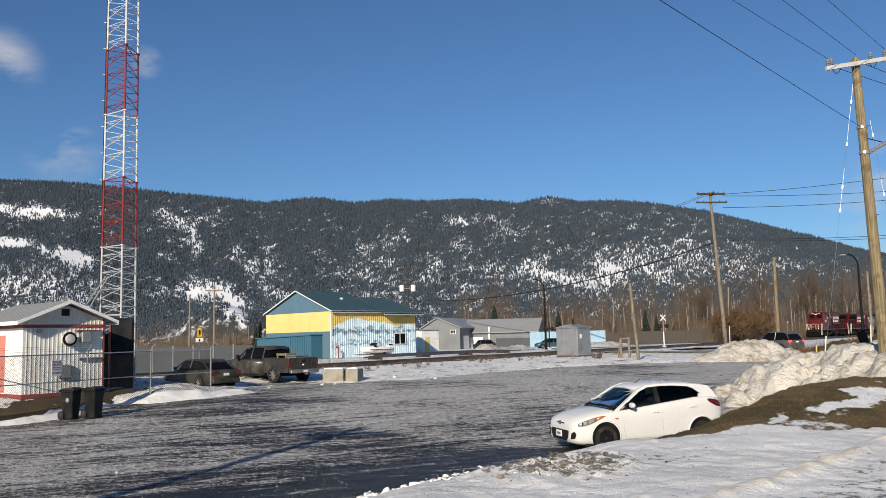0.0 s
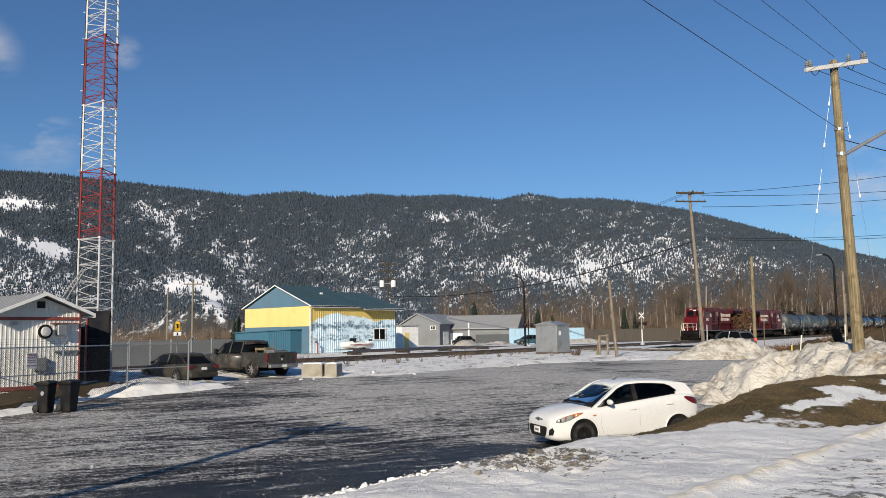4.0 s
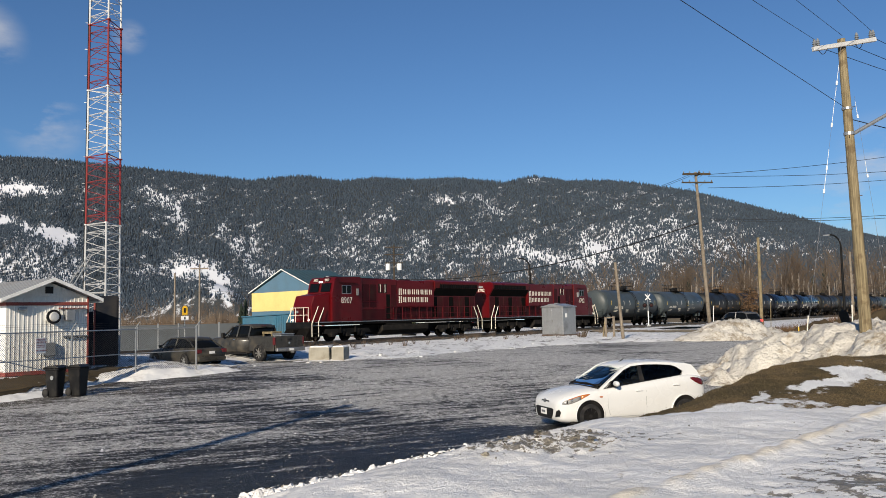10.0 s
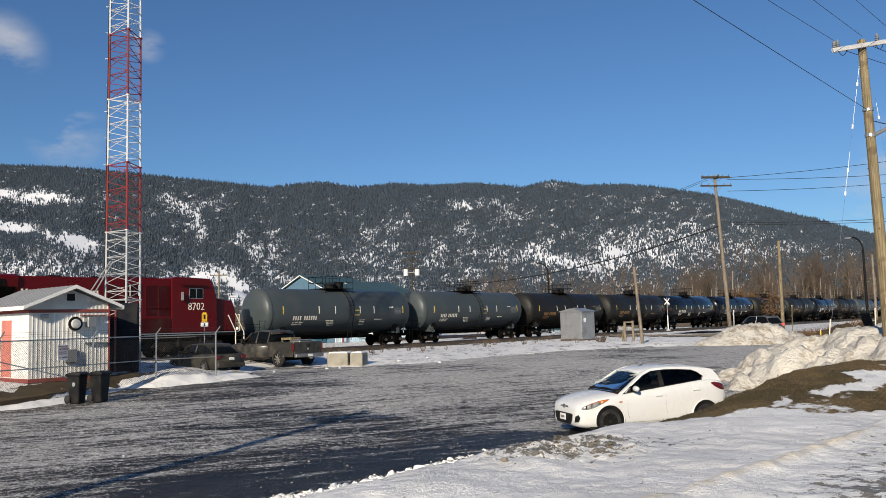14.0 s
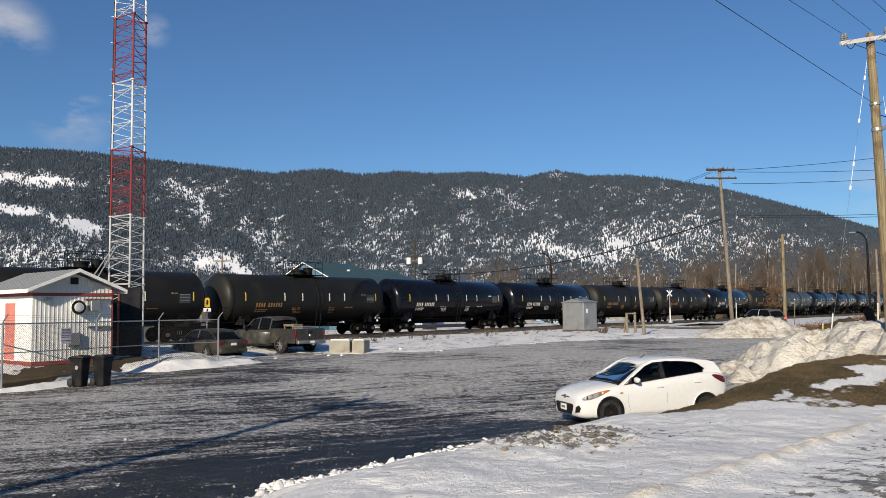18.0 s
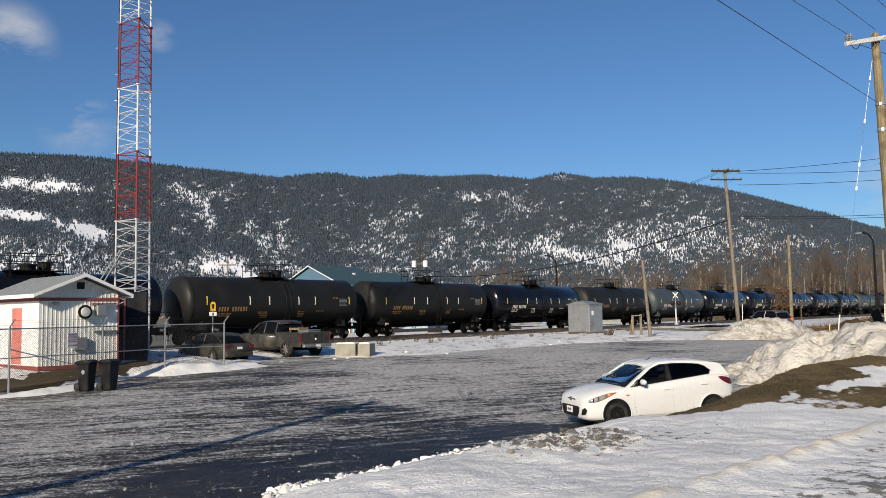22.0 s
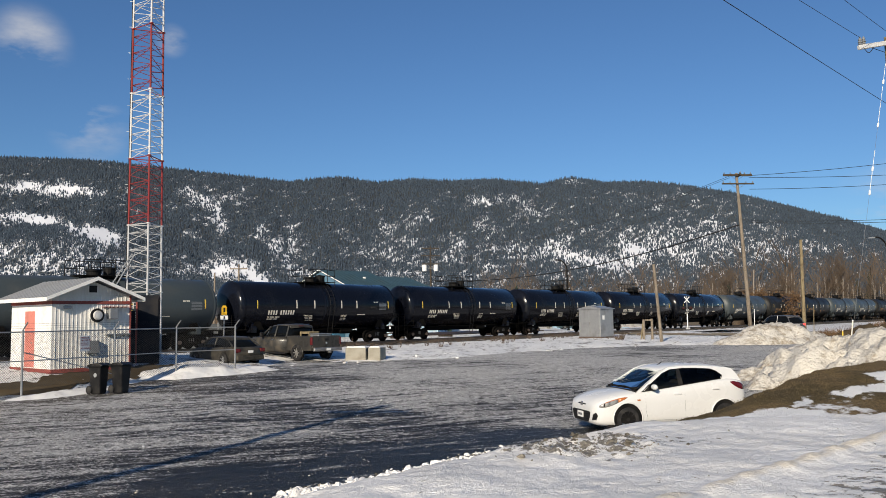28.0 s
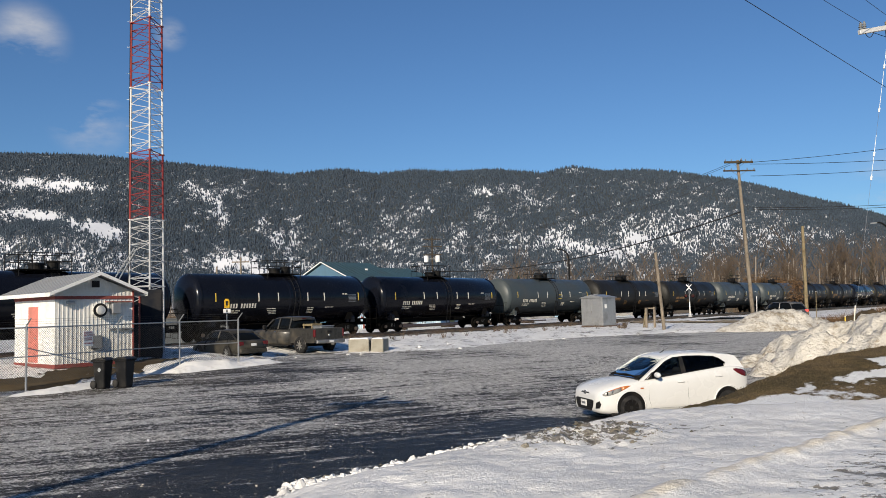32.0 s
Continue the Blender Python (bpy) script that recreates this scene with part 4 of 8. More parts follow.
def cones(trees, sides=5):
    """One mesh of many two-tier conifers: x, y, z, height, spread."""
    ang = np.arange(sides) * 2 * np.pi / sides
    ring = np.c_[np.cos(ang), np.sin(ang)]
    T = np.array(trees)
    V, F = [], []
    per = 2 * sides + 2
    for tier, (lo, hi, w) in enumerate(((0.0, 0.72, 1.0), (0.42, 1.0, 0.62))):
        rim = np.zeros((len(T), sides, 3))
        rim[:, :, :2] = T[:, None, :2] + ring[None] * (T[:, 4] * w)[:, None, None]
        rim[:, :, 2] = (T[:, 2] + T[:, 3] * lo)[:, None]
        tip = np.c_[T[:, 0], T[:, 1], T[:, 2] + T[:, 3] * hi]
        V.append(np.concatenate([rim, tip[:, None]], 1))
    V = np.concatenate(V, 1).reshape(-1, 3)
    for tier in range(2):
        b = np.arange(len(T))[:, None] * per + tier * (sides + 1)
        for i in range(sides):
            F.append(np.c_[b + i, b + (i + 1) % sides, b + sides])
    me = bpy.data.meshes.new("far_woods")
    me.from_pydata(V.tolist(), [], np.concatenate(F).tolist())
    return me


rng = random.Random(11)
trees = []
while len(trees) < 132000:
    t = rng.random() ** 0.9
    y = Y0 + 20 + (Y1 + 20 - Y0) * t
    r = rng.uniform(-0.68, 0.68)
    x = r * y
    z = hill_z(x, y)
    e = (z - EYE) / y
    if e < 0.006:
        continue
    c = clearing(r, e)
    if rng.random() < smooth01(0.22, 0.70, c):
        continue
    h = rng.uniform(7.5, 13.5) * (0.8 + 0.25 * t)
    trees.append((x, y, z - 1.5, h, h * rng.uniform(0.20, 0.30)))
for i in range(1900):
    r = rng.uniform(-0.68, 0.68)
    h = rng.uniform(9, 21)
    y = Y1 + rng.uniform(-12, 12)
    trees.append((r * y, y, hill_z(r * y, y) - 2, h, h * rng.uniform(0.14, 0.2)))
solid("far_woods", cones(trees), "far_conifer", "dense haze-tinted conifer forest on the mountainside", "forest", kind="stuff")


# ---- railway ----
bm = bmesh.new()
T0, T1 = -110.0, 330.0
prof = [(-4.4, -0.05), (-2.0, 0.25), (2.0, 0.25), (5.2, 0.02)]
for s0 in span(T0, T1, 20)[:-1]:
    pa = [along(s0, o, z) for o, z in prof]
    pb = [along(s0 + 20, o, z) for o, z in prof]
    va, vb = [bm.verts.new(p) for p in pa], [bm.verts.new(p) for p in pb]
    for i in range(3):
        bm.faces.new((va[i], va[i + 1], vb[i + 1], vb[i]))
bed = solid("track_bed", bm, "ballast", "stone ballast bed with trampled snow", "railway", kind="structure")


def rail_mesh(s0, s1, off, zt=RAIL):
    bm = bmesh.new()
    rot = Matrix(((U.x, -NEAR.x), (U.y, -NEAR.y)))
    pts = [(-0.07, zt - 0.17), (0.07, zt - 0.17), (0.07, zt - 0.15), (0.015, zt - 0.13), (0.015, zt - 0.04), (0.036, zt - 0.03), (0.036, zt), (-0.036, zt), (-0.036, zt - 0.03), (-0.015, zt - 0.04), (-0.015, zt - 0.13), (-0.07, zt - 0.15)]
    va = [bm.verts.new(along(s0, off + o, z)) for o, z in pts]
    vb = [bm.verts.new(along(s1, off + o, z)) for o, z in pts]
    n = len(pts)
    for i in range(n):
        bm.faces.new((va[i], va[(i + 1) % n], vb[(i + 1) % n], vb[i]))
    bmesh.ops.recalc_face_normals(bm, faces=bm.faces[:])
    return bm


for off in (-0.7175, 0.7175):
    solid("rail", rail_mesh(T0, T1, off), "rail", "rusty steel rail with a polished head", "rail", "rails of the track", "structure")
tie_me = mesh_of(box(-1.3, 1.3, -0.115, 0.115, -0.15, 0.035, 0.012), "tie")
tie_me.materials.append(M["tie"])
rest = bmesh.new()
tie_turn = math.degrees(math.atan2(NEAR.y, NEAR.x))
track = thing("track_ties", Matrix(), "dark creosoted wooden railway ties", "railway ties", kind="structure")
for i in range(270):
    s = -42 + 0.6 * i
    ob = part("tie", tie_me, "tie", track)
    p = along(s, 0, 0.25)
    ob.matrix_basis = pose(p.x, p.y, p.z, 0, 0, tie_turn)


# ---- train ----
SPEED = 13.8
LOCO, CAR = 24.3, 17.2
FRONT = 133.65 + 0.9
TRAIN_TURN = 90 - TRACK_ANGLE


def wheelset(parent, x, r=0.48, name="wheelset"):
    bm = rod((x, -0.95, r), (x, 0.95, r), 0.08, None, 8)
    tread = [(0.02, 0), (r + 0.025, 0), (r + 0.025, 0.03), (r, 0.04), (r, 0.13), (r * 0.82, 0.14), (r * 0.75, 0.09), (0.22, 0.09), (0.16, 0.17), (0.02, 0.17)]
    for s in (-1, 1):
        lathe([(q, s * h) for q, h in tread], "y", 20, bm, (x, s * 0.72, r))
    return part(name, bm, "grime", parent)


def freight_truck(car, x):
    tr = part("truck_bolster", box(x - 0.22, x + 0.22, -1.05, 1.05, 0.5, 0.86, 0.03), "grime", car)
    for s in (-1, 1):
        o = [(x - 1.2, 0.56), (x - 1.05, 0.72), (x - 0.45, 0.90), (x + 0.45, 0.90), (x + 1.05, 0.72), (x + 1.2, 0.56), (x + 1.2, 0.38), (x + 0.85, 0.40), (x + 0.42, 0.24), (x - 0.42, 0.24), (x - 0.85, 0.40), (x - 1.2, 0.38)]
        part("side_frame", prism(o, s * 1.0 - 0.07, s * 1.0 + 0.07, 0.02), "grime", tr)
        bm = bmesh.new()
        for dx in (-0.16, 0.0, 0.16):
            lathe([(0.075, 0.30), (0.075, 0.55)], "z", 8, bm, (x + dx, s * 1.0, 0.06 + 0.12))
        part("spring_nest", bm, "steel", tr)
        for dx in (-0.88, 0.88):
            part("bearing_cap", lathe([(0.05, -0.05), (0.13, -0.05), (0.13, 0.05), (0.05, 0.06)], "y", 10, None, (x + dx, s * 1.12, 0.48)), "rail", tr)
    for dx in (-0.88, 0.88):
        wheelset(tr, x + dx)


def text_mesh(words, h, at, turn):
    """Raised letters of height h whose lower left corner stands at a point, facing -y before the turn."""
    cu = bpy.data.curves.new("letters", "FONT")
    cu.body, cu.size, cu.extrude, cu.resolution_u = words, h * 1.4, 0.004, 2
    ob = bpy.data.objects.new("letters", cu)
    me = bpy.data.meshes.new_from_object(ob)
    bpy.data.objects.remove(ob)
    bpy.data.curves.remove(cu)
    me.transform(pose(*at, 0, 0, turn) @ pose(0, 0, 0, 90, 0, 0))
    me.materials.clear()
    return me


def text_bars(words, x, z, h, y, wide=0.62, gap=0.2, slant=0.0, thick=0.012):
    """Plain upright blocks of lettering size: a word is the count of its letters."""
    bm = bmesh.new()
    for w in words:
        for _ in range(w):
            box(x, x + h * wide, y - thick, y, z, z + h, 0, bm)
            x += h * (wide + gap)
        x += h * 0.6
    return bm


def tank_car(m, shell, mark, label, panel, big):
    """One tank car; its own space runs from the leading coupler at x = 0 to CAR, viewer's side at -y, rail top at z = 0."""
    car = thing("tank_car", m, label, "tank car", "tank cars of the train")
    R, C = 1.78, 2.90
    x0, x1 = 0.62, CAR - 0.62
    prof = []
    for i in range(7):
        a = math.pi / 2 * i / 6
        prof.append((max(0.02, R * math.sin(a)), x0 + 0.62 * (1 - math.cos(a))))
    mid = CAR / 2
    prof += [(R, mid - 3.0), (R, mid - 0.16), (R, mid - 0.1), (R + 0.012, mid - 0.09), (R + 0.012, mid + 0.09), (R, mid + 0.1), (R, mid + 0.16), (R, mid + 3.0)] if big else [(R, mid - 5.0), (R, mid + 5.0)]
    for i in range(7):
        a = math.pi / 2 * (6 - i) / 6
        prof.append((max(0.02, R * math.sin(a)), x1 - 0.62 * (1 - math.cos(a))))
    part("tank_shell", lathe(prof, "x", 40, None, (0, 0, C)), shell, car, smooth=True)
    for xe in (x0 + 0.62, x1 - 0.62):
        part("head_band", lathe([(R - 0.02, -0.05), (R + 0.014, -0.05), (R + 0.014, 0.05), (R - 0.02, 0.05)], "x", 40, None, (xe, 0, C)), shell, car)
    for s in (0, 1):
        f = (lambda v: v) if s == 0 else (lambda v: CAR - v)
        bm = box(min(f(0.35), f(3.6)), max(f(0.35), f(3.6)), -0.28, 0.28, 0.78, 1.22, 0.02)
        part("stub_sill", bm, "grime", car)
        part("coupler", box(min(f(-0.05), f(0.5)), max(f(-0.05), f(0.5)), -0.13, 0.13, 0.72, 0.98, 0.03), "grime", car)
        part("bolster_saddle", prism([(-1.45, 1.0), (1.45, 1.0), (1.45, 1.35), (1.2, 1.72), (0.6, 1.42), (-0.6, 1.42), (-1.2, 1.72), (-1.45, 1.35)], f(2.25) - 0.16, f(2.25) + 0.16, 0.0, "x"), shell, car)
        plat = box(min(f(0.3), f(1.6)), max(f(0.3), f(1.6)), -1.42, 1.42, 1.18, 1.24, 0.01)
        part("end_platform", plat, "grime", car)
        bm = bmesh.new()
        for y in (-1.38, 1.38):
            pipe([(f(0.36), y, 0.35), (f(0.36), y, 1.2), (f(0.36), y, 2.25), (f(1.5), y, 2.25), (f(1.5), y, 1.24)], 0.02, bm)
            for z in (0.40, 0.72, 1.0):
                rod((f(0.30), y, z), (f(0.72), y, z), 0.016, bm)
            rod((f(0.72), y, 0.35), (f(0.72), y, 1.2), 0.018, bm)
        pipe([(f(0.36), -1.38, 2.0), (f(0.36), 1.38, 2.0)], 0.018, bm)
        part("end_handrail", bm, "grime", car)
        freight_truck(car, f(2.55))
        for y in (-1.36, 1.36):
            part("side_brace", prism([(f(2.0), 1.2), (f(3.1), 1.2), (f(2.55), 2.1)], y - 0.02, y + 0.02), "grime", car)
    bm = bmesh.new()
    rod((3.6, -0.9, 1.12), (CAR - 3.6, -0.9, 1.12), 0.03, bm)
    rod((3.6, 0.5, 1.05), (CAR - 3.6, 0.5, 1.05), 0.022, bm)
    part("brake_pipe", bm, "grime", car)
    part("brake_reservoir", lathe([(0.05, 0), (0.2, 0.06), (0.2, 1.1), (0.05, 1.16)], "x", 14, None, (CAR - 6.4, -0.75, 0.92)), "grime", car)
    part("outlet_valve", lathe([(0.26, 0.75), (0.26, 1.05), (0.4, 1.2), (0.4, 1.3)], "z", 12, None, (mid, 0, 0)), "grime", car)
    # top fittings
    top = part("top_platform", box(mid - 1.55, mid + 1.55, -1.05, 1.05, C + R + 0.02, C + R + 0.07, 0.01), "grime", car)
    bm = bmesh.new()
    for y in (-1.0, 1.0):
        for z in (0.55, 1.02):
            rod((mid - 1.5, y, C + R + z), (mid + 1.5, y, C + R + z), 0.025, bm)
        for i in range(5):
            x = mid - 1.5 + 0.75 * i
            rod((x, y, C + R + 0.03), (x, y, C + R + 1.02), 0.025, bm)
        for x in (mid - 1.5, mid + 1.5):
            rod((x, y, C + R - 0.35), (x, y, C + R + 0.05), 0.03, bm)
    for x in (mid - 1.5, mid + 1.5):
        for z in (0.55, 1.02):
            rod((x, -1.0, C + R + z), (x, -0.35, C + R + z), 0.025, bm)
            rod((x, 0.35, C + R + z), (x, 1.0, C + R + z), 0.025, bm)
    part("guard_rail", bm, "black_metal", top)
    part("manway", lathe([(0.42, -0.05), (0.42, 0.34), (0.5, 0.36), (0.5, 0.44), (0.3, 0.5), (0.02, 0.52)], "z", 18, None, (mid - 0.15, 0, C + R)), "black_metal", top)
    part("valve_housing", lathe([(0.36, -0.05), (0.36, 0.5), (0.4, 0.52), (0.4, 0.6), (0.1, 0.66)], "z", 14, None, (mid + 0.85, 0, C + R)), "black_metal", top)
    for s in (-1, 1):
        bm = bmesh.new()
        for dx in (-0.22, 0.22):
            pts = [(mid + 0.55 + dx, s * 1.45, 0.55)]
            for i in range(8):
                a = radians(-28 + 100 * i / 7)
                pts.append((mid + 0.55 + dx, s * (R + 0.10) * math.cos(a), C + (R + 0.10) * math.sin(a)))
            pipe(pts, 0.024, bm, 5)
        for i in range(6):
            z = 0.6 + 0.33 * i
            rod((mid + 0.33, s * 1.46, z), (mid + 0.77, s * 1.46, z), 0.016, bm, 4)
        for i in range(9):
            a = radians(-20 + 90 * i / 8)
            rod((mid + 0.33, s * (R + 0.10) * math.cos(a), C + (R + 0.10) * math.sin(a)), (mid + 0.77, s * (R + 0.10) * math.cos(a), C + (R + 0.10) * math.sin(a)), 0.016, bm, 4)
        part("side_ladder", bm, "black_metal", car)
    part("bottom_rigging", box(4.6, CAR - 4.6, -0.28, 0.28, 0.74, 1.16, 0.04), "grime", car)
    part("brake_cylinder", lathe([(0.05, 0), (0.16, 0.03), (0.16, 0.75), (0.05, 0.8)], "x", 12, None, (mid + 2.2, -0.5, 0.95)), "grime", car)
    # lettering blocks and reflectors, bent on to the shell
    def stuck(name, bm, mat, lab=""):
        for v in bm.verts:
            a = (v.co.z - C) / (R + 0.004)
            out = R + 0.006 + (-v.co.y)
            v.co.y, v.co.z = -out * math.cos(a), C + out * math.sin(a)
        ob = part(name, bm, mat, car, lab)
        if name in ("stencil", "load_data", "reporting_mark", "hazard_panel", "data_panel"):
            tagged(ob, kind="stuff")

    def bars(words, x, z, h):
        return text_bars(words, x, z, h, 0.006, 0.40, 0.30, thick=0.006)

    stuck("reporting_mark", bars((4, 6), 3.2, C - 0.66, 0.32), mark)
    stuck("load_data", bars((3, 5, 6), 3.2, C - 0.90, 0.10), mark)
    stuck("load_data", bars((2, 5, 5), 3.2, C - 1.06, 0.10), mark)
    for i in range(4):
        stuck("stencil", bars((9 - i, 7), 6.5 + 0.1 * i, C - 0.78 - 0.14 * i, 0.07), mark)
        stuck("stencil", bars((7, 6), mid + 1.6, C - 0.78 - 0.14 * i, 0.06), mark)
    stuck("stencil", bars((8, 8), mid + 3.3, C - 0.75, 0.07), mark)
    stuck("hazard_panel", bars((3, 4), mid + 5.0, C + 0.25, 0.09), mark)
    bm = bmesh.new()
    for i in range(6):
        box(CAR - 3.0, CAR - 2.2, 0, 0.006, C - 0.30 + 0.10 * i, C - 0.26 + 0.10 * i, 0, bm)
    stuck("data_panel", bm, "galv" if big else "wall_grey")
    for x in (2.2, 5.7, 7.4, mid + 1.5, mid + 3.1, CAR - 2.0):
        bm, z0 = bmesh.new(), C - 0.20
        for i in range(5):
            box(x, x + 0.085, 0, 0.006, z0 + 0.12 * i, z0 + 0.12 * (i + 1), 0, bm)
        bmesh.ops.remove_doubles(bm, verts=bm.verts[:], dist=0.001)
        stuck("reflector", bm, "yellow" if x in (2.2, CAR - 2.0) else "cream")
    if panel:
        stuck("placard", box(mid + 0.95, mid + 1.5, 0, 0.006, C - 0.35, C + 0.10, 0), "yellow")
    return car


def loco(m, turned, label, road):
    """A road locomotive; nose at x = 0, viewer's side at -y unless turned end for end."""
    lo = thing("locomotive", m, label, "locomotive", "locomotives of the train")
    L = LOCO
    near = 1 if turned else -1
    part("centre_sill", box(1.5, L - 1.5, -0.85, 0.85, 0.5, 1.23, 0.02), "grime", lo)
    part("underframe", box(0.75, L - 0.75, -1.5, 1.5, 1.32, 1.58, 0.03), "grime", lo)
    for s in (-1, 1):
        part("sill_stripe", box(1.2, L - 1.2, s * 1.5 - 0.012, s * 1.5 + 0.012, 1.53, 1.59, 0.004), "galv", lo, "pale painted walkway edge")
    tank = [(-1.45, 1.2), (1.45, 1.2), (1.45, 0.75), (1.05, 0.38), (-1.05, 0.38), (-1.45, 0.75)]
    part("fuel_tank", prism(tank, 9.0, 15.2, 0.06, "x"), "truck_grime", lo)
    for s in (-1, 1):
        part("air_reservoir", lathe([(0.05, 0), (0.17, 0.05), (0.17, 3.4), (0.05, 3.45)], "x", 12, None, (9.4, s * 1.3, 1.32)), "truck_grime", lo)
    for xt in (5.0, L - 5.0):
        tr = part("truck_frame", box(xt - 2.5, xt + 2.5, -0.9, 0.9, 0.55, 0.95, 0.05), "grime", lo)
        for s in (-1, 1):
            o = [(xt - 2.75, 0.65), (xt - 2.5, 1.0), (xt + 2.5, 1.0), (xt + 2.75, 0.65), (xt + 2.3, 0.62), (xt + 2.0, 0.36), (xt + 1.5, 0.36), (xt + 1.1, 0.66), (xt + 0.4, 0.66), (xt + 0.2, 0.36), (xt - 0.2, 0.36), (xt - 0.4, 0.66), (xt - 1.1, 0.66), (xt - 1.5, 0.36), (xt - 2.0, 0.36), (xt - 2.3, 0.62)]
            part("side_frame", prism(o, s * 1.15 - 0.09, s * 1.15 + 0.09, 0.02), "truck_grime", tr)
            for dx in (-1.75, 0, 1.75):
                part("journal_box", box(xt + dx - 0.2, xt + dx + 0.2, s * 1.24 - 0.1, s * 1.24 + 0.1, 0.36, 0.72, 0.03), "truck_grime", tr)
            for dx in (-0.85, 0.85):
                part("spring", lathe([(0.09, 0.68), (0.09, 1.18)], "z", 8, None, (xt + dx, s * 1.25, 0)), "truck_grime", tr)
                part("damper", rod((xt + dx + 0.25, s * 1.27, 0.45), (xt + dx + 0.6, s * 1.27, 0.95), 0.05), "black_metal", tr)
        for dx in (-1.75, 0, 1.75):
            wheelset(tr, xt + dx, 0.52)
    # nose, cab and hoods
    nose = bmesh.new()
    o = [(1.25, 1.58), (1.15, 2.75), (1.45, 3.48), (3.05, 3.68), (3.05, 1.58)]
    prism(o, -1.28, 1.28, 0.10, "y", nose)
    for v in nose.verts:
        if v.co.x < 2.0:
            v.co.y *= 0.86
    part("nose", nose, "red", lo)
    cab = [(3.0, 1.58), (3.0, 3.52), (3.32, 4.60), (3.6, 4.84), (6.2, 4.90), (6.5, 4.80), (6.5, 1.58)]
    cb = part("cab", prism(cab, -1.5, 1.5, 0.07, "y"), "red", lo)
    for y0, y1 in ((-1.22, -0.16), (0.16, 1.22)):
        bm = bmesh.new()
        vs = [bm.verts.new(p) for p in ((3.04, y0, 3.76), (3.04, y1, 3.76), (3.23, y1, 4.38), (3.23, y0, 4.38))]
        vt = [bm.verts.new(Vector(v.co) + Vector((-0.05, 0, 0.015))) for v in vs]
        bm.faces.new(vt)
        for i in range(4):
            bm.faces.new((vs[i], vs[(i + 1) % 4], vt[(i + 1) % 4], vt[i]))
        part("windshield", bm, "glass", cb)
    for s in (-1, 1):
        for xa, xb in ((4.15, 4.62), (4.68, 5.15)):
            part("side_window", box(xa, xb, s * 1.5 - 0.015, s * 1.5 + 0.015, 3.64, 4.20, 0.01), "glass", cb)
        part("window_frame", box(4.11, 5.19, s * 1.5 - 0.008, s * 1.5 + 0.008, 3.61, 4.23, 0.004), "galv", cb)
        part("awning", box(3.85, 5.8, min(s * 1.5, s * 1.68), max(s * 1.5, s * 1.68), 4.38, 4.42, 0.01), "red_dark", cb)
        part("cab_number", text_mesh(road, 0.46, (4.0 if s < 0 else 5.3, s * 1.512, 2.92), 0 if s < 0 else 180), "cream", cb)
        part("mirror", box(5.75, 5.81, min(s * 1.5, s * 1.75), max(s * 1.5, s * 1.75), 3.5, 4.0, 0.01), "galv", cb)
    for y in (-0.95, 0.35):
        nb = part("number_board", box(3.28, 3.6, y, y + 0.6, 4.50, 4.74, 0.02), "black_metal", cb)
        part("board_number", text_mesh(road, 0.19, (3.272, y + 0.57, 4.55), -90), "cream", nb)
    for y in (-0.12, 0.12):
        part("headlight", lathe([(0.07, -0.05), (0.07, 0.04), (0.02, 0.05)], "x", 12, None, (3.2, y, 4.5)), "headlight", cb)
    for y in (-0.95, 0.95):
        part("ditch_light", lathe([(0.07, -0.05), (0.07, 0.04), (0.02, 0.05)], "x", 12, None, (0.98, y, 1.75)), "headlight", lo)
    part("nose_door", box(1.10, 1.18, -0.35, 0.30, 1.7, 2.6, 0.02), "red_dark", lo)
    part("nose_light", box(1.08, 1.20, 0.45, 0.75, 2.25, 2.42, 0.02), "galv", lo)
    for y in (-1.05, -0.5, 0.45, 1.05):
        part("front_stanchion", rod((0.85, y, 1.5), (0.85, y, 2.65), 0.028, None, 6), "cream", lo)
    for z in (2.1, 2.62):
        part("front_rail", rod((0.85, -1.05, z), (0.85, 1.05, z), 0.022, None, 6), "cream", lo)
    part("front_platform", box(0.75, 1.3, -1.5, 1.5, 1.5, 1.57, 0.01), "grime", lo)
    part("snow_plough", prism([(0.35, 0.12), (0.25, 0.5), (0.75, 1.15), (0.95, 1.15), (0.95, 0.12)], -1.4, 1.4, 0.03), "grime", lo)
    part("pilot", box(0.72, 0.95, -1.5, 1.5, 0.55, 1.6, 0.02), "black_metal", lo)
    for f in (lambda v: v, lambda v: L - v):
        for s in (-1, 1):
            for i in range(4):
                part("step", box(min(f(0.85), f(1.45)), max(f(0.85), f(1.45)), s * 1.45 - 0.12, s * 1.45 + 0.12, 0.35 + 0.3 * i, 0.40 + 0.3 * i), "truck_grime", lo)
            for pts in ([(f(0.8), s * 1.52, 0.45), (f(0.8), s * 1.52, 1.5), (f(1.5), s * 1.5, 2.7)], [(f(1.5), s * 1.52, 0.45), (f(1.5), s * 1.52, 1.6), (f(2.1), s * 1.5, 2.6)]):
                part("grab_rail", pipe(pts, 0.035), "cream", lo, "pale painted grab rail")
        part("coupler", box(min(f(0.05), f(0.8)), max(f(0.05), f(0.8)), -0.16, 0.16, 0.72, 1.05, 0.04), "grime", lo)
        for y in (-0.6, -0.4, 0.4, 0.6):
            part("air_hose", pipe([(f(0.75), y, 1.1), (f(0.45), y, 0.6), (f(0.3), y, 0.5)], 0.03), "rubber", lo)
    part("cabinet_hood", box(6.45, 11.0, -1.40, 1.40, 1.58, 4.78, 0.08), "red", lo)
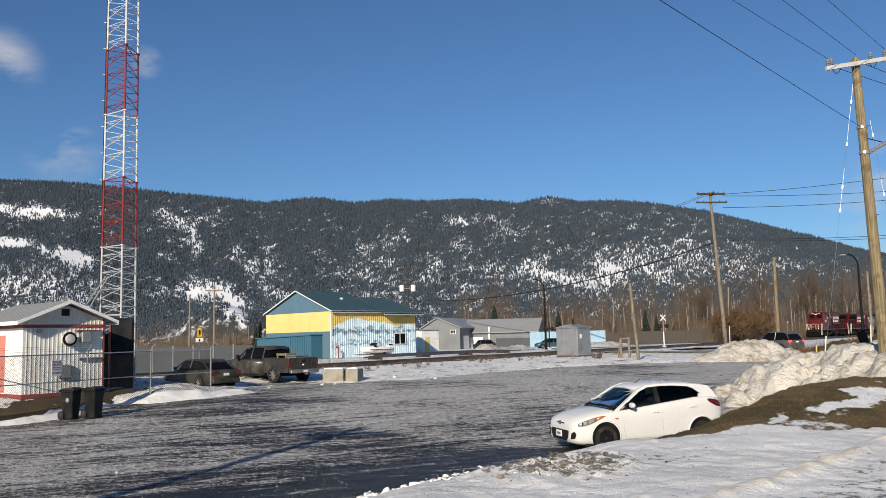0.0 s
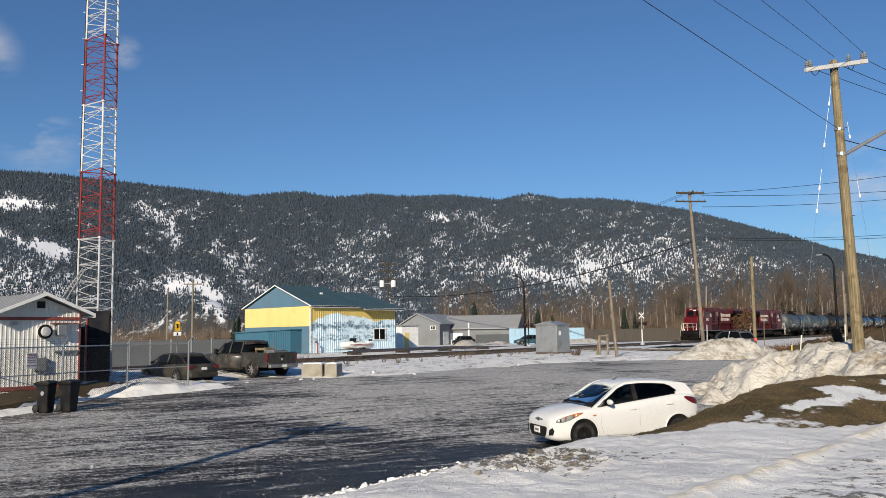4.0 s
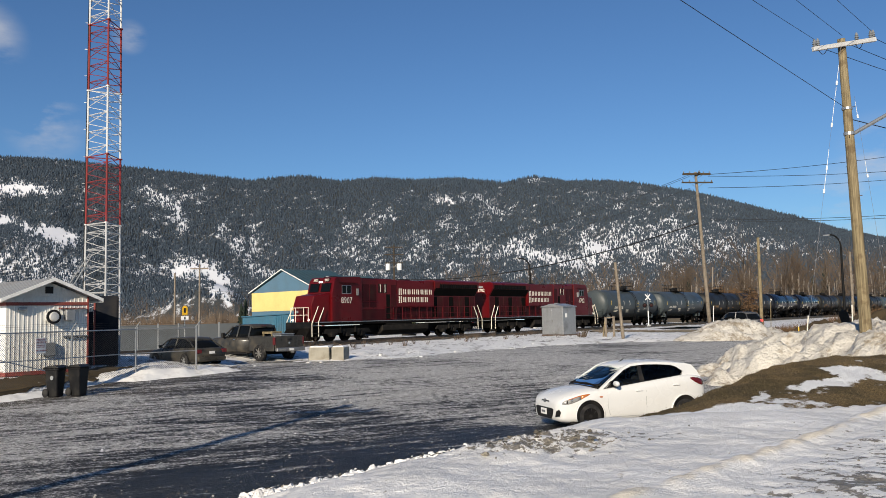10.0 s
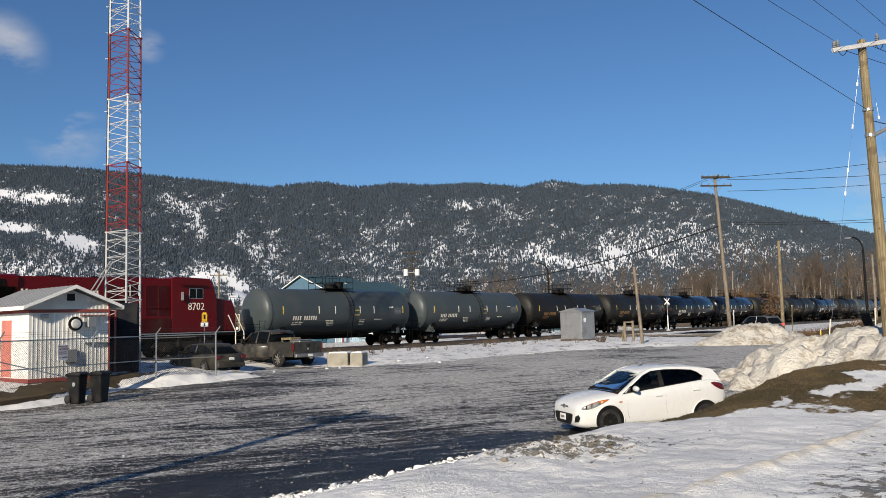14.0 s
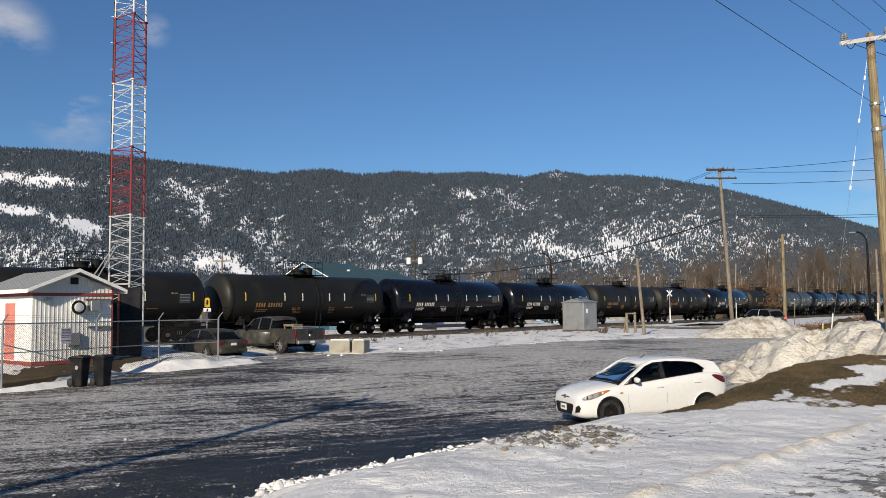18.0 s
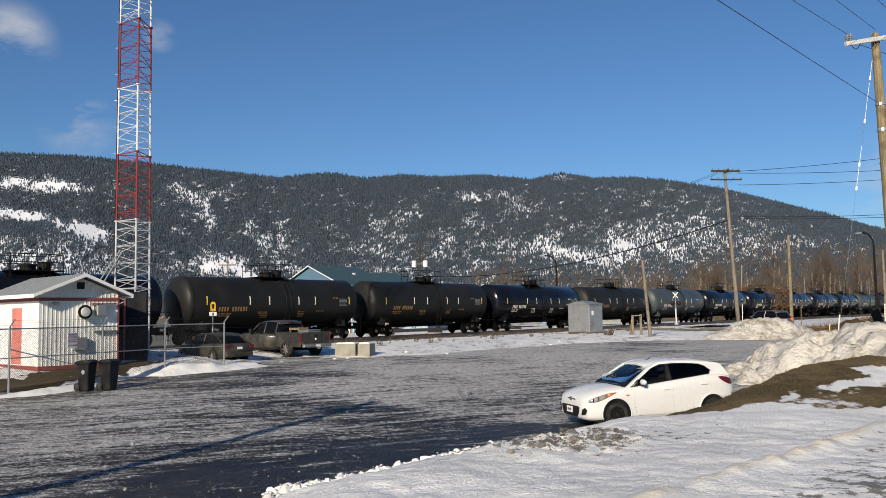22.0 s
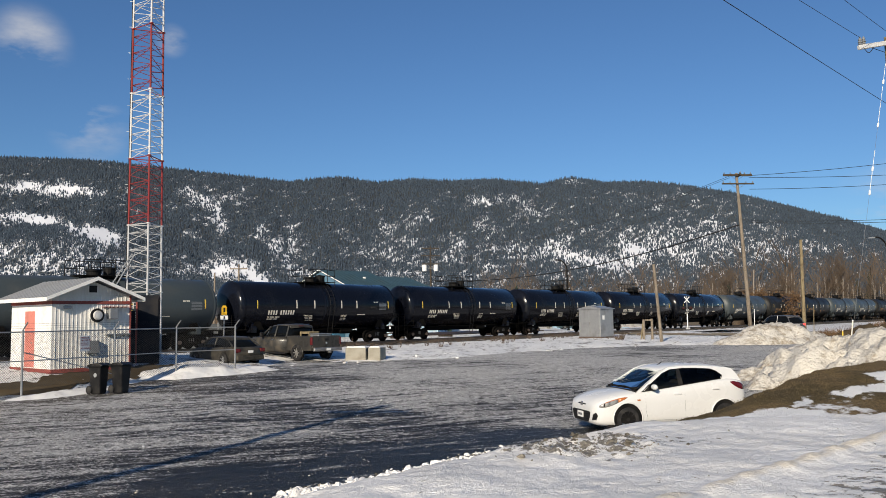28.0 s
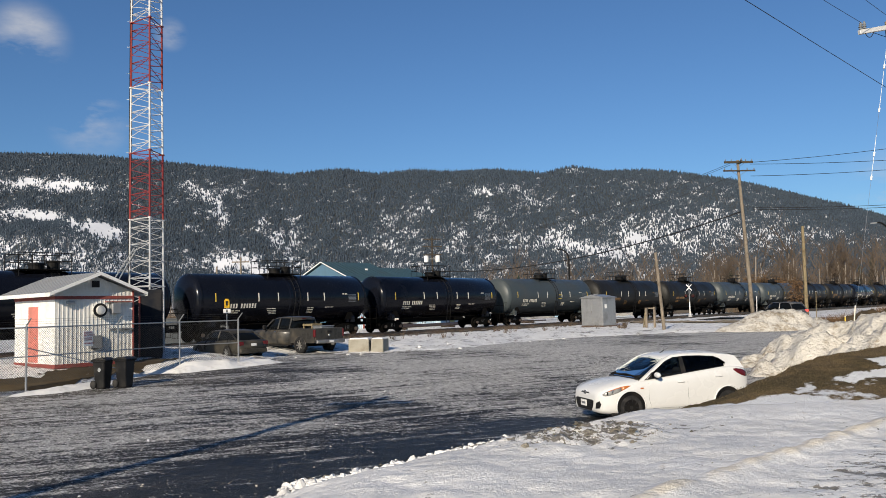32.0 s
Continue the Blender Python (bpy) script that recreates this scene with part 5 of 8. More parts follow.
    for s in (-1, 1):
        for x in (6.6, 7.5):
            part("cabinet_door", box(x, x + 0.80, s * 1.40 - 0.014, s * 1.40 + 0.014, 2.6, 4.35, 0.006), "red_dark", lo)
        for x in (8.55, 9.15):
            v = part("intake_vent", box(x, x + 0.5, s * 1.40 - 0.02, s * 1.40 + 0.02, 3.72, 4.40, 0.006), "black_metal", lo)
            for q in range(3):
                part("vent_slat", box(x + 0.06 + 0.15 * q, x + 0.12 + 0.15 * q, s * 1.425 - 0.01, s * 1.425 + 0.01, 3.76, 4.36, 0), "cream" if q == 1 else "red_dark", v)
        part("tall_door", box(10.15, 10.85, s * 1.40 - 0.014, s * 1.40 + 0.014, 1.75, 4.35, 0.006), "red_dark", lo)
        # near-black plate on the flat wall paints in a recess's shade
        part("cab_step_recess", box(9.55, 10.05, s * 1.40 - 0.012, s * 1.40 + 0.012, 1.7, 3.6, 0.006), "grime", lo)
        part("lower_cabinet", box(6.45, 9.4, min(s * 1.40, s * 1.49), max(s * 1.40, s * 1.49), 1.6, 2.45, 0.02), "red_dark", lo)
        part("cabinet_rail", rod((6.6, s * 1.46, 3.05), (8.4, s * 1.46, 3.05), 0.018, None, 5), "red", lo)
    part("engine_hood", box(11.0, 16.2, -0.98, 0.98, 1.58, 4.76, 0.06), "red", lo)
    for s in (-1, 1):
        for i in range(7):
            x = 11.1 + 0.74 * i
            part("hood_door", box(x, x + 0.66, s * 0.98 - 0.014, s * 0.98 + 0.014, 1.75, 2.9, 0.008), "red_dark", lo)
        part("hood_side_panel", box(11.0, 16.2, min(s * 0.98, s * 1.36), max(s * 0.98, s * 1.36), 2.60, 4.72, 0.05), "red", lo)
        y = s * 1.36 + (0.0 if s < 0 else 0.014)
        for row, (n, z, h) in enumerate(((8, 3.62, 0.40), (7, 3.00, 0.40))):
            if s < 0:
                x = 11.25
            else:
                x = 16.0 - (0.37 + 0.60 * (n - 1))
            for q in range(n):
                big = 0.06 if q == (0 if s < 0 else n - 1) else 0.0
                for dx in (0.0, 0.25):
                    part("name_stroke", box(x + dx, x + dx + 0.115, y - 0.012, y, z - big, z + h + big), "cream", lo)
                x += 0.60
    # radiator: deep overhanging wings whose screens lean in below, coloured near-black for shade
    rad = [(-1.0, 1.58), (-1.0, 3.55), (-1.46, 4.16), (-1.53, 4.58), (-1.50, 4.73), (-1.2, 4.84), (1.2, 4.84), (1.50, 4.73), (1.53, 4.58), (1.46, 4.16), (1.0, 3.55), (1.0, 1.58)]
    part("radiator_hood", prism(rad, 16.2, L - 1.2, 0.02, "x"), "red", lo)
    for s in (-1, 1):
        screen = prism([(s * 1.03, 3.56), (s * 1.49, 4.17), (s * 1.51, 4.15), (s * 1.05, 3.54)], 16.35, L - 1.35, 0, "x")
        part("radiator_screen", screen, "grime", lo)
        part("side_screen", box(16.9, L - 1.5, s * 1.495 - 0.02, s * 1.495 + 0.035, 4.19, 4.55, 0.004), "grime", lo)
        bm = bmesh.new()
        for i in range(20):
            x = 16.95 + i * (L - 18.6) / 20
            box(x, x + 0.05, s * 1.52 - 0.02, s * 1.52 + 0.02, 4.19, 4.55, 0, bm)
        part("grille_slat", bm, "black_metal", lo)
        for i in range(8):
            x = 16.3 + 0.84 * i
            part("hood_door", box(x, x + 0.76, s * 1.0 - 0.014, s * 1.0 + 0.014, 1.75, 3.45, 0.008), "red_dark" if i % 3 else "grime", lo)
        for i in range(13):
            x = 9.3 + (L - 10.6) * i / 12
            part("stanchion", rod((x, s * 1.46, 1.55), (x, s * 1.46, 2.6), 0.030, None, 5), "red", lo)
        bm = rod((9.3, s * 1.46, 2.6), (L - 1.3, s * 1.46, 2.6), 0.02, None, 5)
        rod((9.3, s * 1.46, 2.1), (L - 1.3, s * 1.46, 2.1), 0.012, bm, 5)
        part("handrail", bm, "red", lo)
        part("end_number", text_mesh(road, 0.30, (L - 1.19, -0.35, 3.95), 90), "cream", lo) if s > 0 else None
    part("rear_end_lamp", box(L - 1.22, L - 1.14, -0.3, 0.3, 4.3, 4.5, 0.02), "lamp_clear", lo)
    part("exhaust_stack", box(13.2, 14.0, -0.35, 0.35, 4.74, 4.88, 0.04), "black_metal", lo)
    for x in (18.6, 20.4):
        part("roof_fan", lathe([(0.62, 4.82), (0.62, 4.90), (0.5, 4.93), (0.05, 4.93)], "z", 20, None, (x, 0, 0)), "black_metal", lo)
    part("roof_antenna", box(4.0, 5.2, -0.5, 0.5, 4.84, 4.93, 0.03), "black_metal", lo)
    bm = bmesh.new()
    for y in (-0.25, 0, 0.25):
        lathe([(0.03, 0), (0.04, 0.25), (0.09, 0.4)], "x", 8, bm, (10.8, y, 4.82))
    part("horn", bm, "black_metal", lo)
    part("blower_duct", box(7.2, 10.0, -0.9, 0.9, 4.76, 4.85, 0.03), "red_dark", lo)
    # the body above the walkway is taller than the drawing above
    for ob in lo.children_recursive:
        for v in ob.data.vertices:
            if v.co.z > 1.6:
                v.co.z = 1.6 + (v.co.z - 1.6) * 1.115
    return lo


def on_track(s):
    p = along(s, 0, RAIL)
    return pose(p.x, p.y, p.z, 0, 0, TRAIN_TURN)


TRAIN = []
first = loco(on_track(FRONT), False, "red diesel locomotive leading the train, dusty running gear", "8907")
TRAIN.append((first, FRONT, False))
second = loco(on_track(FRONT), True, "red diesel locomotive coupled cab to the rear", "8702")
TRAIN.append((second, FRONT + 2 * LOCO, True))
GREY = "weathered grey-green tank car with white lettering"
BLACK = "glossy black tank car with white lettering"
MATTE = "matte charcoal tank car with orange lettering"
proto = {"g": tank_car(on_track(0), "tank_grey", "cream", GREY, True, False),
         "b": tank_car(on_track(0), "tank_black", "cream", BLACK, False, True),
         "m": tank_car(on_track(0), "tank_matte", "orange", MATTE, False, False)}
ORDER = "ggmmbbmmbmgbbbbbgmmggmmbmgbbmbbm"
used = set()
for i, c in enumerate(ORDER):
    s = FRONT + 2 * LOCO + 0.3 + CAR * i
    if c not in used:
        used.add(c)
        ob = proto[c]
        ob.matrix_world = on_track(s)
    else:
        ob = copy_thing(proto[c], on_track(s))
    TRAIN.append((ob, s, False))


# ---- vehicles ----
def loft(stations, bm=None):
    """Joins rings: each station is x and a list of (y, z) from the middle below to the middle above; mirrored."""
    bm = bm or bmesh.new()
    rings = []
    for x, half in stations:
        pts = half + [(-y, z) for y, z in half[-2:0:-1]]
        rings.append([bm.verts.new((x, y, z)) for y, z in pts])
    n = len(rings[0])
    for ra, rb in zip(rings[:-1], rings[1:]):
        for i in range(n):
            j = (i + 1) % n
            bm.faces.new((ra[i], ra[j], rb[j], rb[i]))
    bm.faces.new(rings[0][::-1])
    bm.faces.new(rings[-1])
    bmesh.ops.recalc_face_normals(bm, faces=bm.faces[:])
    return bm


def body_ring(w, lo, hi, belly=0.0, crown=0.03):
    m = lo + (hi - lo) * 0.45
    return [(0, lo), (w * 0.84, lo), (w * 0.955, lo + 0.06), (w * 0.992, lo + (hi - lo) * 0.25), (w, m), (w * 0.985, lo + (hi - lo) * 0.75), (w * 0.93, hi - 0.02), (w * 0.86, hi), (w * 0.4, hi + crown), (0, hi + crown)]


def cabin_ring(wb, wt, zb, zt):
    return [(0, zb), (wb, zb), (wb - (wb - wt) * 0.35, zb + (zt - zb) * 0.4), (wt + 0.03, zt - 0.06), (wt - 0.04, zt - 0.01), (wt * 0.5, zt + 0.012), (0, zt + 0.018)]


def pane(pts, thick, bm=None):
    """A thin solid from an outline of 3D points, moved out by the vector thick."""
    bm = bm or bmesh.new()
    a = [bm.verts.new(p) for p in pts]
    b = [bm.verts.new(Vector(p) + Vector(thick)) for p in pts]
    n = len(a)
    bm.faces.new(b)
    bm.faces.new(a[::-1])
    for i in range(n):
        bm.faces.new((a[i], a[(i + 1) % n], b[(i + 1) % n], b[i]))
    bmesh.ops.recalc_face_normals(bm, faces=bm.faces[:])
    return bm


def wheel(parent, x, y, r, out, hub="galv", wide=0.2, spokes=7):
    """Tyre with rim and spokes; out is the side on which it shows, -1 or 1."""
    w = wide / 2
    t = part("wheel", lathe([(r * 0.62, -w), (r * 0.9, -w), (r, -w * 0.6), (r, w * 0.6), (r * 0.9, w), (r * 0.62, w)], "y", 28, None, (x, y, r), False), "rubber", parent, "black tyre")
    part("rim", lathe([(0.02, -w * 0.5), (r * 0.5, -w * 0.5), (r * 0.60, w * 0.7), (r * 0.66, w * 0.98), (r * 0.62, -w * 0.8), (0.02, -w * 0.7)] if out > 0 else [(0.02, w * 0.5), (r * 0.5, w * 0.5), (r * 0.60, -w * 0.7), (r * 0.66, -w * 0.98), (r * 0.62, w * 0.8), (0.02, w * 0.7)], "y", 24, None, (x, y, r)), "plastic", t)
    bm = bmesh.new()
    for i in range(spokes):
        a = 2 * math.pi * i / spokes
        rod((x + 0.03 * math.cos(a), y + out * w * 0.6, r + 0.03 * math.sin(a)), (x + r * 0.60 * math.cos(a), y + out * w * 0.75, r + r * 0.60 * math.sin(a)), r * 0.075, bm, 5)
    lathe([(0.02, -0.02), (r * 0.15, -0.02), (r * 0.13, 0.02), (0.02, 0.025)], "y", 10, bm, (x, y + out * w * 0.75, r))
    part("spokes", bm, hub, t)
    return t


def arch(parent, x, y, r, out):
    bm = bmesh.new()
    ring = []
    for i in range(15):
        a = math.pi * (-0.08 + 1.16 * i / 14)
        ring.append((x + r * math.cos(a), y, r * 0.88 + r * math.sin(a)))
    # flat black disc on the body side stands in for the shaded wheel opening
    pane(ring, (0, out * 0.006, 0), bm)
    part("wheel_well", bm, "black_metal", parent)


HATCH_S = [(0.0, 0.50, 0.25, 0.55, 0.02), (0.03, 0.60, 0.21, 0.62, 0.03), (0.10, 0.70, 0.18, 0.68, 0.04), (0.22, 0.765, 0.16, 0.735, 0.05), (0.40, 0.81, 0.15, 0.79, 0.055), (0.62, 0.838, 0.15, 0.835, 0.06), (0.85, 0.845, 0.15, 0.865, 0.06), (1.05, 0.846, 0.15, 0.885, 0.05),
           (1.3, 0.846, 0.15, 0.905, 0.0), (1.7, 0.847, 0.15, 0.95, 0.0), (2.2, 0.847, 0.15, 1.005, 0.0), (2.7, 0.847, 0.15, 1.06, 0.0), (3.1, 0.847, 0.16, 1.105, 0.0), (3.4, 0.84, 0.19, 1.12, 0.0), (3.60, 0.82, 0.23, 1.10, 0.0), (3.73, 0.79, 0.27, 1.07, 0.0), (3.82, 0.755, 0.31, 1.0, 0.0), (3.90, 0.67, 0.36, 0.78, 0.0)]


def hatch_ring(w, lo, hi, crown):
    d = hi - lo
    return [(0, lo), (w * 0.84, lo), (w * 0.95, lo + 0.05), (w * 0.985, lo + d * 0.20), (w * 0.992, lo + d * 0.42), (w, lo + d * 0.66), (w * 0.992, lo + d * 0.82), (w * 0.965, hi - d * 0.06), (w * 0.91, hi), (w * 0.5, hi + crown * 0.8), (0, hi + crown)]


def hatch_skin(x, z):
    """Half width of the hatchback's lower body at x and z."""
    xs = [q[0] for q in HATCH_S]
    w, lo, hi, cr = (float(np.interp(x, xs, [q[k] for q in HATCH_S])) for k in (1, 2, 3, 4))
    ring = hatch_ring(w, lo, hi, cr)
    return float(np.interp(z, [p[1] for p in ring[1:]], [p[0] for p in ring[1:]]))


def skin_patch(xs, low, high, s, out=0.006, rows=4):
    """A patch that follows the body's side between two edges given over xs."""
    bm = bmesh.new()
    n = len(xs)
    grid = []
    for k in (0, 1):
        for j in range(rows + 1):
            line = []
            for x, z0, z1 in zip(xs, low, high):
                z = z0 + (z1 - z0) * j / rows
                edge = 0.0 if k else (out if 0 < j < rows else out * 0.5)
                line.append(bm.verts.new((x - (0.5 * edge if x < 0.3 else 0.0), s * (hatch_skin(x, z) + edge - (0.012 if k else 0.0)), z + edge * 0.5)))
            grid.append(line)
    for k in (0, rows + 1):
        for j in range(rows):
            for i in range(n - 1):
                bm.faces.new((grid[k + j][i], grid[k + j][i + 1], grid[k + j + 1][i + 1], grid[k + j + 1][i]))
    for j, k in ((0, rows + 1), (rows, 2 * rows + 1)):
        for i in range(n - 1):
            bm.faces.new((grid[j][i], grid[j][i + 1], grid[k][i + 1], grid[k][i]))
    for i in (0, n - 1):
        for j in range(rows):
            bm.faces.new((grid[j][i], grid[j + 1][i], grid[rows + 2 + j][i], grid[rows + 1 + j][i]))
    bmesh.ops.recalc_face_normals(bm, faces=bm.faces[:])
    return bm


def car_seat(x, y):
    bm = prism([(x, 0.62), (x + 0.42, 0.62), (x + 0.62, 1.10), (x + 0.50, 1.12), (x + 0.34, 0.80), (x, 0.78)], y - 0.23, y + 0.23, 0.04)
    prism([(x + 0.54, 1.12), (x + 0.66, 1.12), (x + 0.68, 1.30), (x + 0.58, 1.32)], y - 0.12, y + 0.12, 0.03, "y", bm)
    return bm


def white_hatchback(m):
    car = thing("hatchback_car", m, "small white five-door hatchback car parked behind the snow bank", "car")
    part("body", loft([(x, hatch_ring(w, lo, hi, cr)) for x, w, lo, hi, cr in HATCH_S]), "car_white", car, smooth=True)
    part("interior_trim", prism([(1.00, 0.90), (3.45, 1.05), (3.45, 1.165), (3.0, 1.15), (2.3, 1.045), (1.6, 0.985), (1.5, 1.045), (1.32, 1.05), (1.10, 0.99), (1.00, 0.962)], -0.66, 0.66, 0.0), "cabin", car, "black dashboard and parcel shelf")
    for x0, x1, w in ((1.0, 2.2, 0.745), (2.2, 3.2, 0.70)):
        z0, z1 = (float(np.interp(q, (1.0, 1.3, 1.7, 2.2, 2.7, 3.2), (0.895, 0.922, 0.965, 1.02, 1.075, 1.128))) for q in (x0, x1))
        part("door_lining", prism([(x0, z0 - 0.05), (x1, z1 - 0.05), (x1, z1), (x0, z0)], -w, w), "cabin", car)
    for x, y in ((1.75, -0.36), (1.75, 0.36), (2.55, -0.36), (2.55, 0.36)):
        part("car_seat", car_seat(x, y), "cabin", car, "black cloth seat")
    part("steering_wheel", lathe([(0.17, -0.015), (0.19, 0.0), (0.17, 0.015), (0.155, 0.0)], "x", 18, None, (1.60, 0.36, 1.02), False), "cabin", car)
    # roof
    R = [(1.70, 0.56, 1.345), (1.80, 0.60, 1.392), (2.0, 0.605, 1.437), (2.3, 0.605, 1.462), (2.7, 0.60, 1.460), (3.1, 0.59, 1.437), (3.4, 0.575, 1.402), (3.60, 0.555, 1.362), (3.68, 0.53, 1.335)]
    part("roof", loft([(x, [(0, z - 0.045), (w * 0.8, z - 0.055), (w, z - 0.075), (w + 0.018, z - 0.055), (w * 0.93, z - 0.018), (w * 0.55, z + 0.004), (0, z + 0.012)]) for x, w, z in R]), "car_white", car, smooth=True)

    def side(x, z, s, out=0.0):
        y = float(np.interp(z, (0.88, 1.12, 1.30, 1.42), (0.80, 0.728, 0.662, 0.600)))
        return (x, s * (y * float(np.interp(x, (1.0, 1.3, 3.2, 3.85), (0.975, 1.0, 1.0, 0.90))) + out), z)

    belt = lambda x: float(np.interp(x, (1.05, 3.2), (0.885, 1.118)))
    for s in (-1, 1):
        inward = (0, -s * 0.045, 0)
        for name, pts in (("a_pillar", ((0.98, 0.865), (1.16, 0.885), (1.42, 1.09), (1.72, 1.285), (1.94, 1.365), (2.16, 1.385), (2.16, 1.435), (1.92, 1.42), (1.68, 1.335), (1.30, 1.09))),
                          ("roof_rail", ((2.16, 1.385), (2.62, 1.382), (3.02, 1.352), (3.12, 1.405), (2.62, 1.437), (2.16, 1.437))),
                          ("c_pillar", ((3.02, 1.352), (3.16, 1.30), (3.30, 1.20), (3.22, 1.10), (3.40, 1.09), (3.80, 1.02), (3.72, 1.20), (3.60, 1.345), (3.40, 1.382), (3.12, 1.405)))):
            part(name, pane([side(x, z, s, 0.004) for x, z in pts], inward), "car_white", car)
        part("b_pillar", pane([side(x, z, s, 0.0) for x, z in ((2.10, 0.99), (2.22, 1.0), (2.20, 1.39), (2.12, 1.39))], (0, -s * 0.03, 0)), "plastic", car)
        part("quarter_trim", pane([side(x, z, s, 0.001) for x, z in ((1.08, 0.885), (1.32, 0.915), (1.36, 1.07))], (0, -s * 0.02, 0)), "plastic", car)
        front = [(1.13, 0.895), (2.13, 0.998), (2.14, 1.382), (1.95, 1.36), (1.72, 1.28), (1.42, 1.085)]
        rear = [(2.20, 1.005), (3.22, 1.118), (3.27, 1.20), (3.13, 1.30), (3.0, 1.348), (2.62, 1.376), (2.20, 1.382)]
        for name, pts, g in (("front_window", front, "car_glass"), ("rear_window", rear, "tinted_glass")):
            part(name, pane([side(x, z, s, -0.014) for x, z in pts], (0, -s * 0.005, 0)), g, car).visible_shadow = False
        edge = [side(x, belt(x) + 0.006, s, 0.008) for x in (1.14, 1.5, 1.9, 2.3, 2.7, 3.05, 3.22)]
        part("belt_seal", pipe(edge, 0.009, None, 5), "plastic", car)
        part("window_surround", pipe([side(x, z, s, 0.006) for x, z in ((1.13, 0.895), (1.42, 1.088), (1.72, 1.285), (1.95, 1.366), (2.3, 1.388), (2.62, 1.382), (3.0, 1.354), (3.13, 1.306), (3.28, 1.20), (3.22, 1.118))], 0.008, None, 5), "plastic", car)
        for x in (1.17, 2.17):
            zs = (0.30, 0.48, 0.66, 0.82, belt(x) - 0.015)
            part("door_seam", pipe([(x + (0.03 if z > 0.4 else 0.08), s * (hatch_skin(x, z) - 0.0015), z) for z in zs], 0.004, None, 4), "wall_grey", car)
        part("door_seam", pipe([(x, s * (hatch_skin(x, 0.25) + 0.0), 0.25) for x in (1.3, 1.9, 2.5, 2.9)], 0.004, None, 4), "wall_grey", car)
        for x, z in ((1.93, 0.80), (2.92, 0.885)):
            part("door_handle", box(x, x + 0.18, s * hatch_skin(x, z) - 0.022, s * hatch_skin(x, z) + 0.022, z, z + 0.036, 0.014, None, 2), "car_white", car, smooth=True)
        ms = lathe([(0.01, -0.10), (0.055, -0.088), (0.075, -0.045), (0.08, 0.0), (0.074, 0.05), (0.052, 0.085), (0.01, 0.095)], "y", 16, None, (0, 0, 0))
        ms.transform(pose(1.38, s * 0.93, 1.005, 0, 0, s * 8) @ Matrix.Diagonal((0.75, 1.30, 0.80, 1)))
        mi = part("mirror", ms, "car_white", car, smooth=True)
        part("mirror_foot", box(1.37, 1.44, min(s * 0.76, s * 0.88), max(s * 0.76, s * 0.88), 0.915, 0.955, 0.012), "plastic", mi)
        xs = (0.115, 0.17, 0.24, 0.33, 0.43, 0.53, 0.62, 0.70, 0.755)
        low = (0.575, 0.572, 0.578, 0.60, 0.635, 0.68, 0.72, 0.755, 0.78)
        high = (0.615, 0.655, 0.685, 0.715, 0.745, 0.77, 0.785, 0.793, 0.79)
        h = part("headlight", skin_patch(xs[:6], low[:6], high[:6], s), "lamp_clear", car, smooth=True)
        part("indicator_lens", skin_patch(xs[5:], low[5:], high[5:], s, 0.007), "lamp_amber", h, smooth=True)
        part("indicator_strip", skin_patch(xs[2:6], [q - 0.022 for q in high[2:6]], high[2:6], s, 0.0075, 2), "lamp_amber", h)
        for x, z, r in ((0.22, 0.628, 0.040), (0.34, 0.665, 0.046)):
            y = hatch_skin(x, z)
            bowl = lathe([(0.006, 0.008), (r * 0.5, 0.010), (r * 0.55, 0.004), (r, 0.002), (r, -0.012)], "y", 16, None, (0, 0, 0))
            bowl.transform(pose(x, s * y, z, 0, 0, -s * 40 if x < 0.3 else -s * 26) @ Matrix.Scale(s, 4, (0, 1, 0)))
            bmesh.ops.recalc_face_normals(bowl, faces=bowl.faces[:])
            part("reflector_bowl", bowl, "plastic" if r < 0.045 else "chrome", h)
        part("tail_light", skin_patch((3.42, 3.52, 3.64, 3.74, 3.81), (1.03, 0.955, 0.895, 0.865, 0.87), (1.055, 1.06, 1.045, 1.01, 0.965), s, 0.008), "lamp_red", car, smooth=True)
        fog = [(0.006, s * 0.55, 0.29), (0.055, s * 0.665, 0.31), (0.075, s * 0.70, 0.40), (0.045, s * 0.675, 0.465), (0.012, s * 0.585, 0.42)]
        part("fog_lamp_recess", pane(fog, (-0.012, s * 0.010, 0)), "plastic", car)
        for x in (0.74, 3.23):
            arch(car, x, s * 0.8485, 0.355, s)
            wheel(car, x, s * 0.776, 0.298, s, "plastic", 0.17, 9)
            lip = [(x + 0.362 * math.cos(a), s * 0.853, 0.312 + 0.362 * math.sin(a)) for a in [math.pi * (-0.10 + 1.2 * i / 16) for i in range(17)]]
            part("arch_lip", pipe(lip, 0.016, None, 6), "car_white", car, smooth=True)
        part("side_repeater", skin_patch((0.99, 1.03, 1.07), (0.705, 0.70, 0.705), (0.73, 0.735, 0.73), s, 0.006, 2), "lamp_amber", car)
    ws = [(0.99, -0.74, 0.915), (0.93, -0.40, 0.928), (0.91, 0, 0.932), (0.93, 0.40, 0.928), (0.99, 0.74, 0.915), (1.36, 0.69, 1.12), (1.74, 0.59, 1.345), (1.725, 0.3, 1.362), (1.715, 0, 1.367), (1.725, -0.3, 1.362), (1.74, -0.59, 1.345), (1.36, -0.69, 1.12)]
    part("windshield", pane(ws, (0.004, 0, -0.007)), "car_glass", car).visible_shadow = False
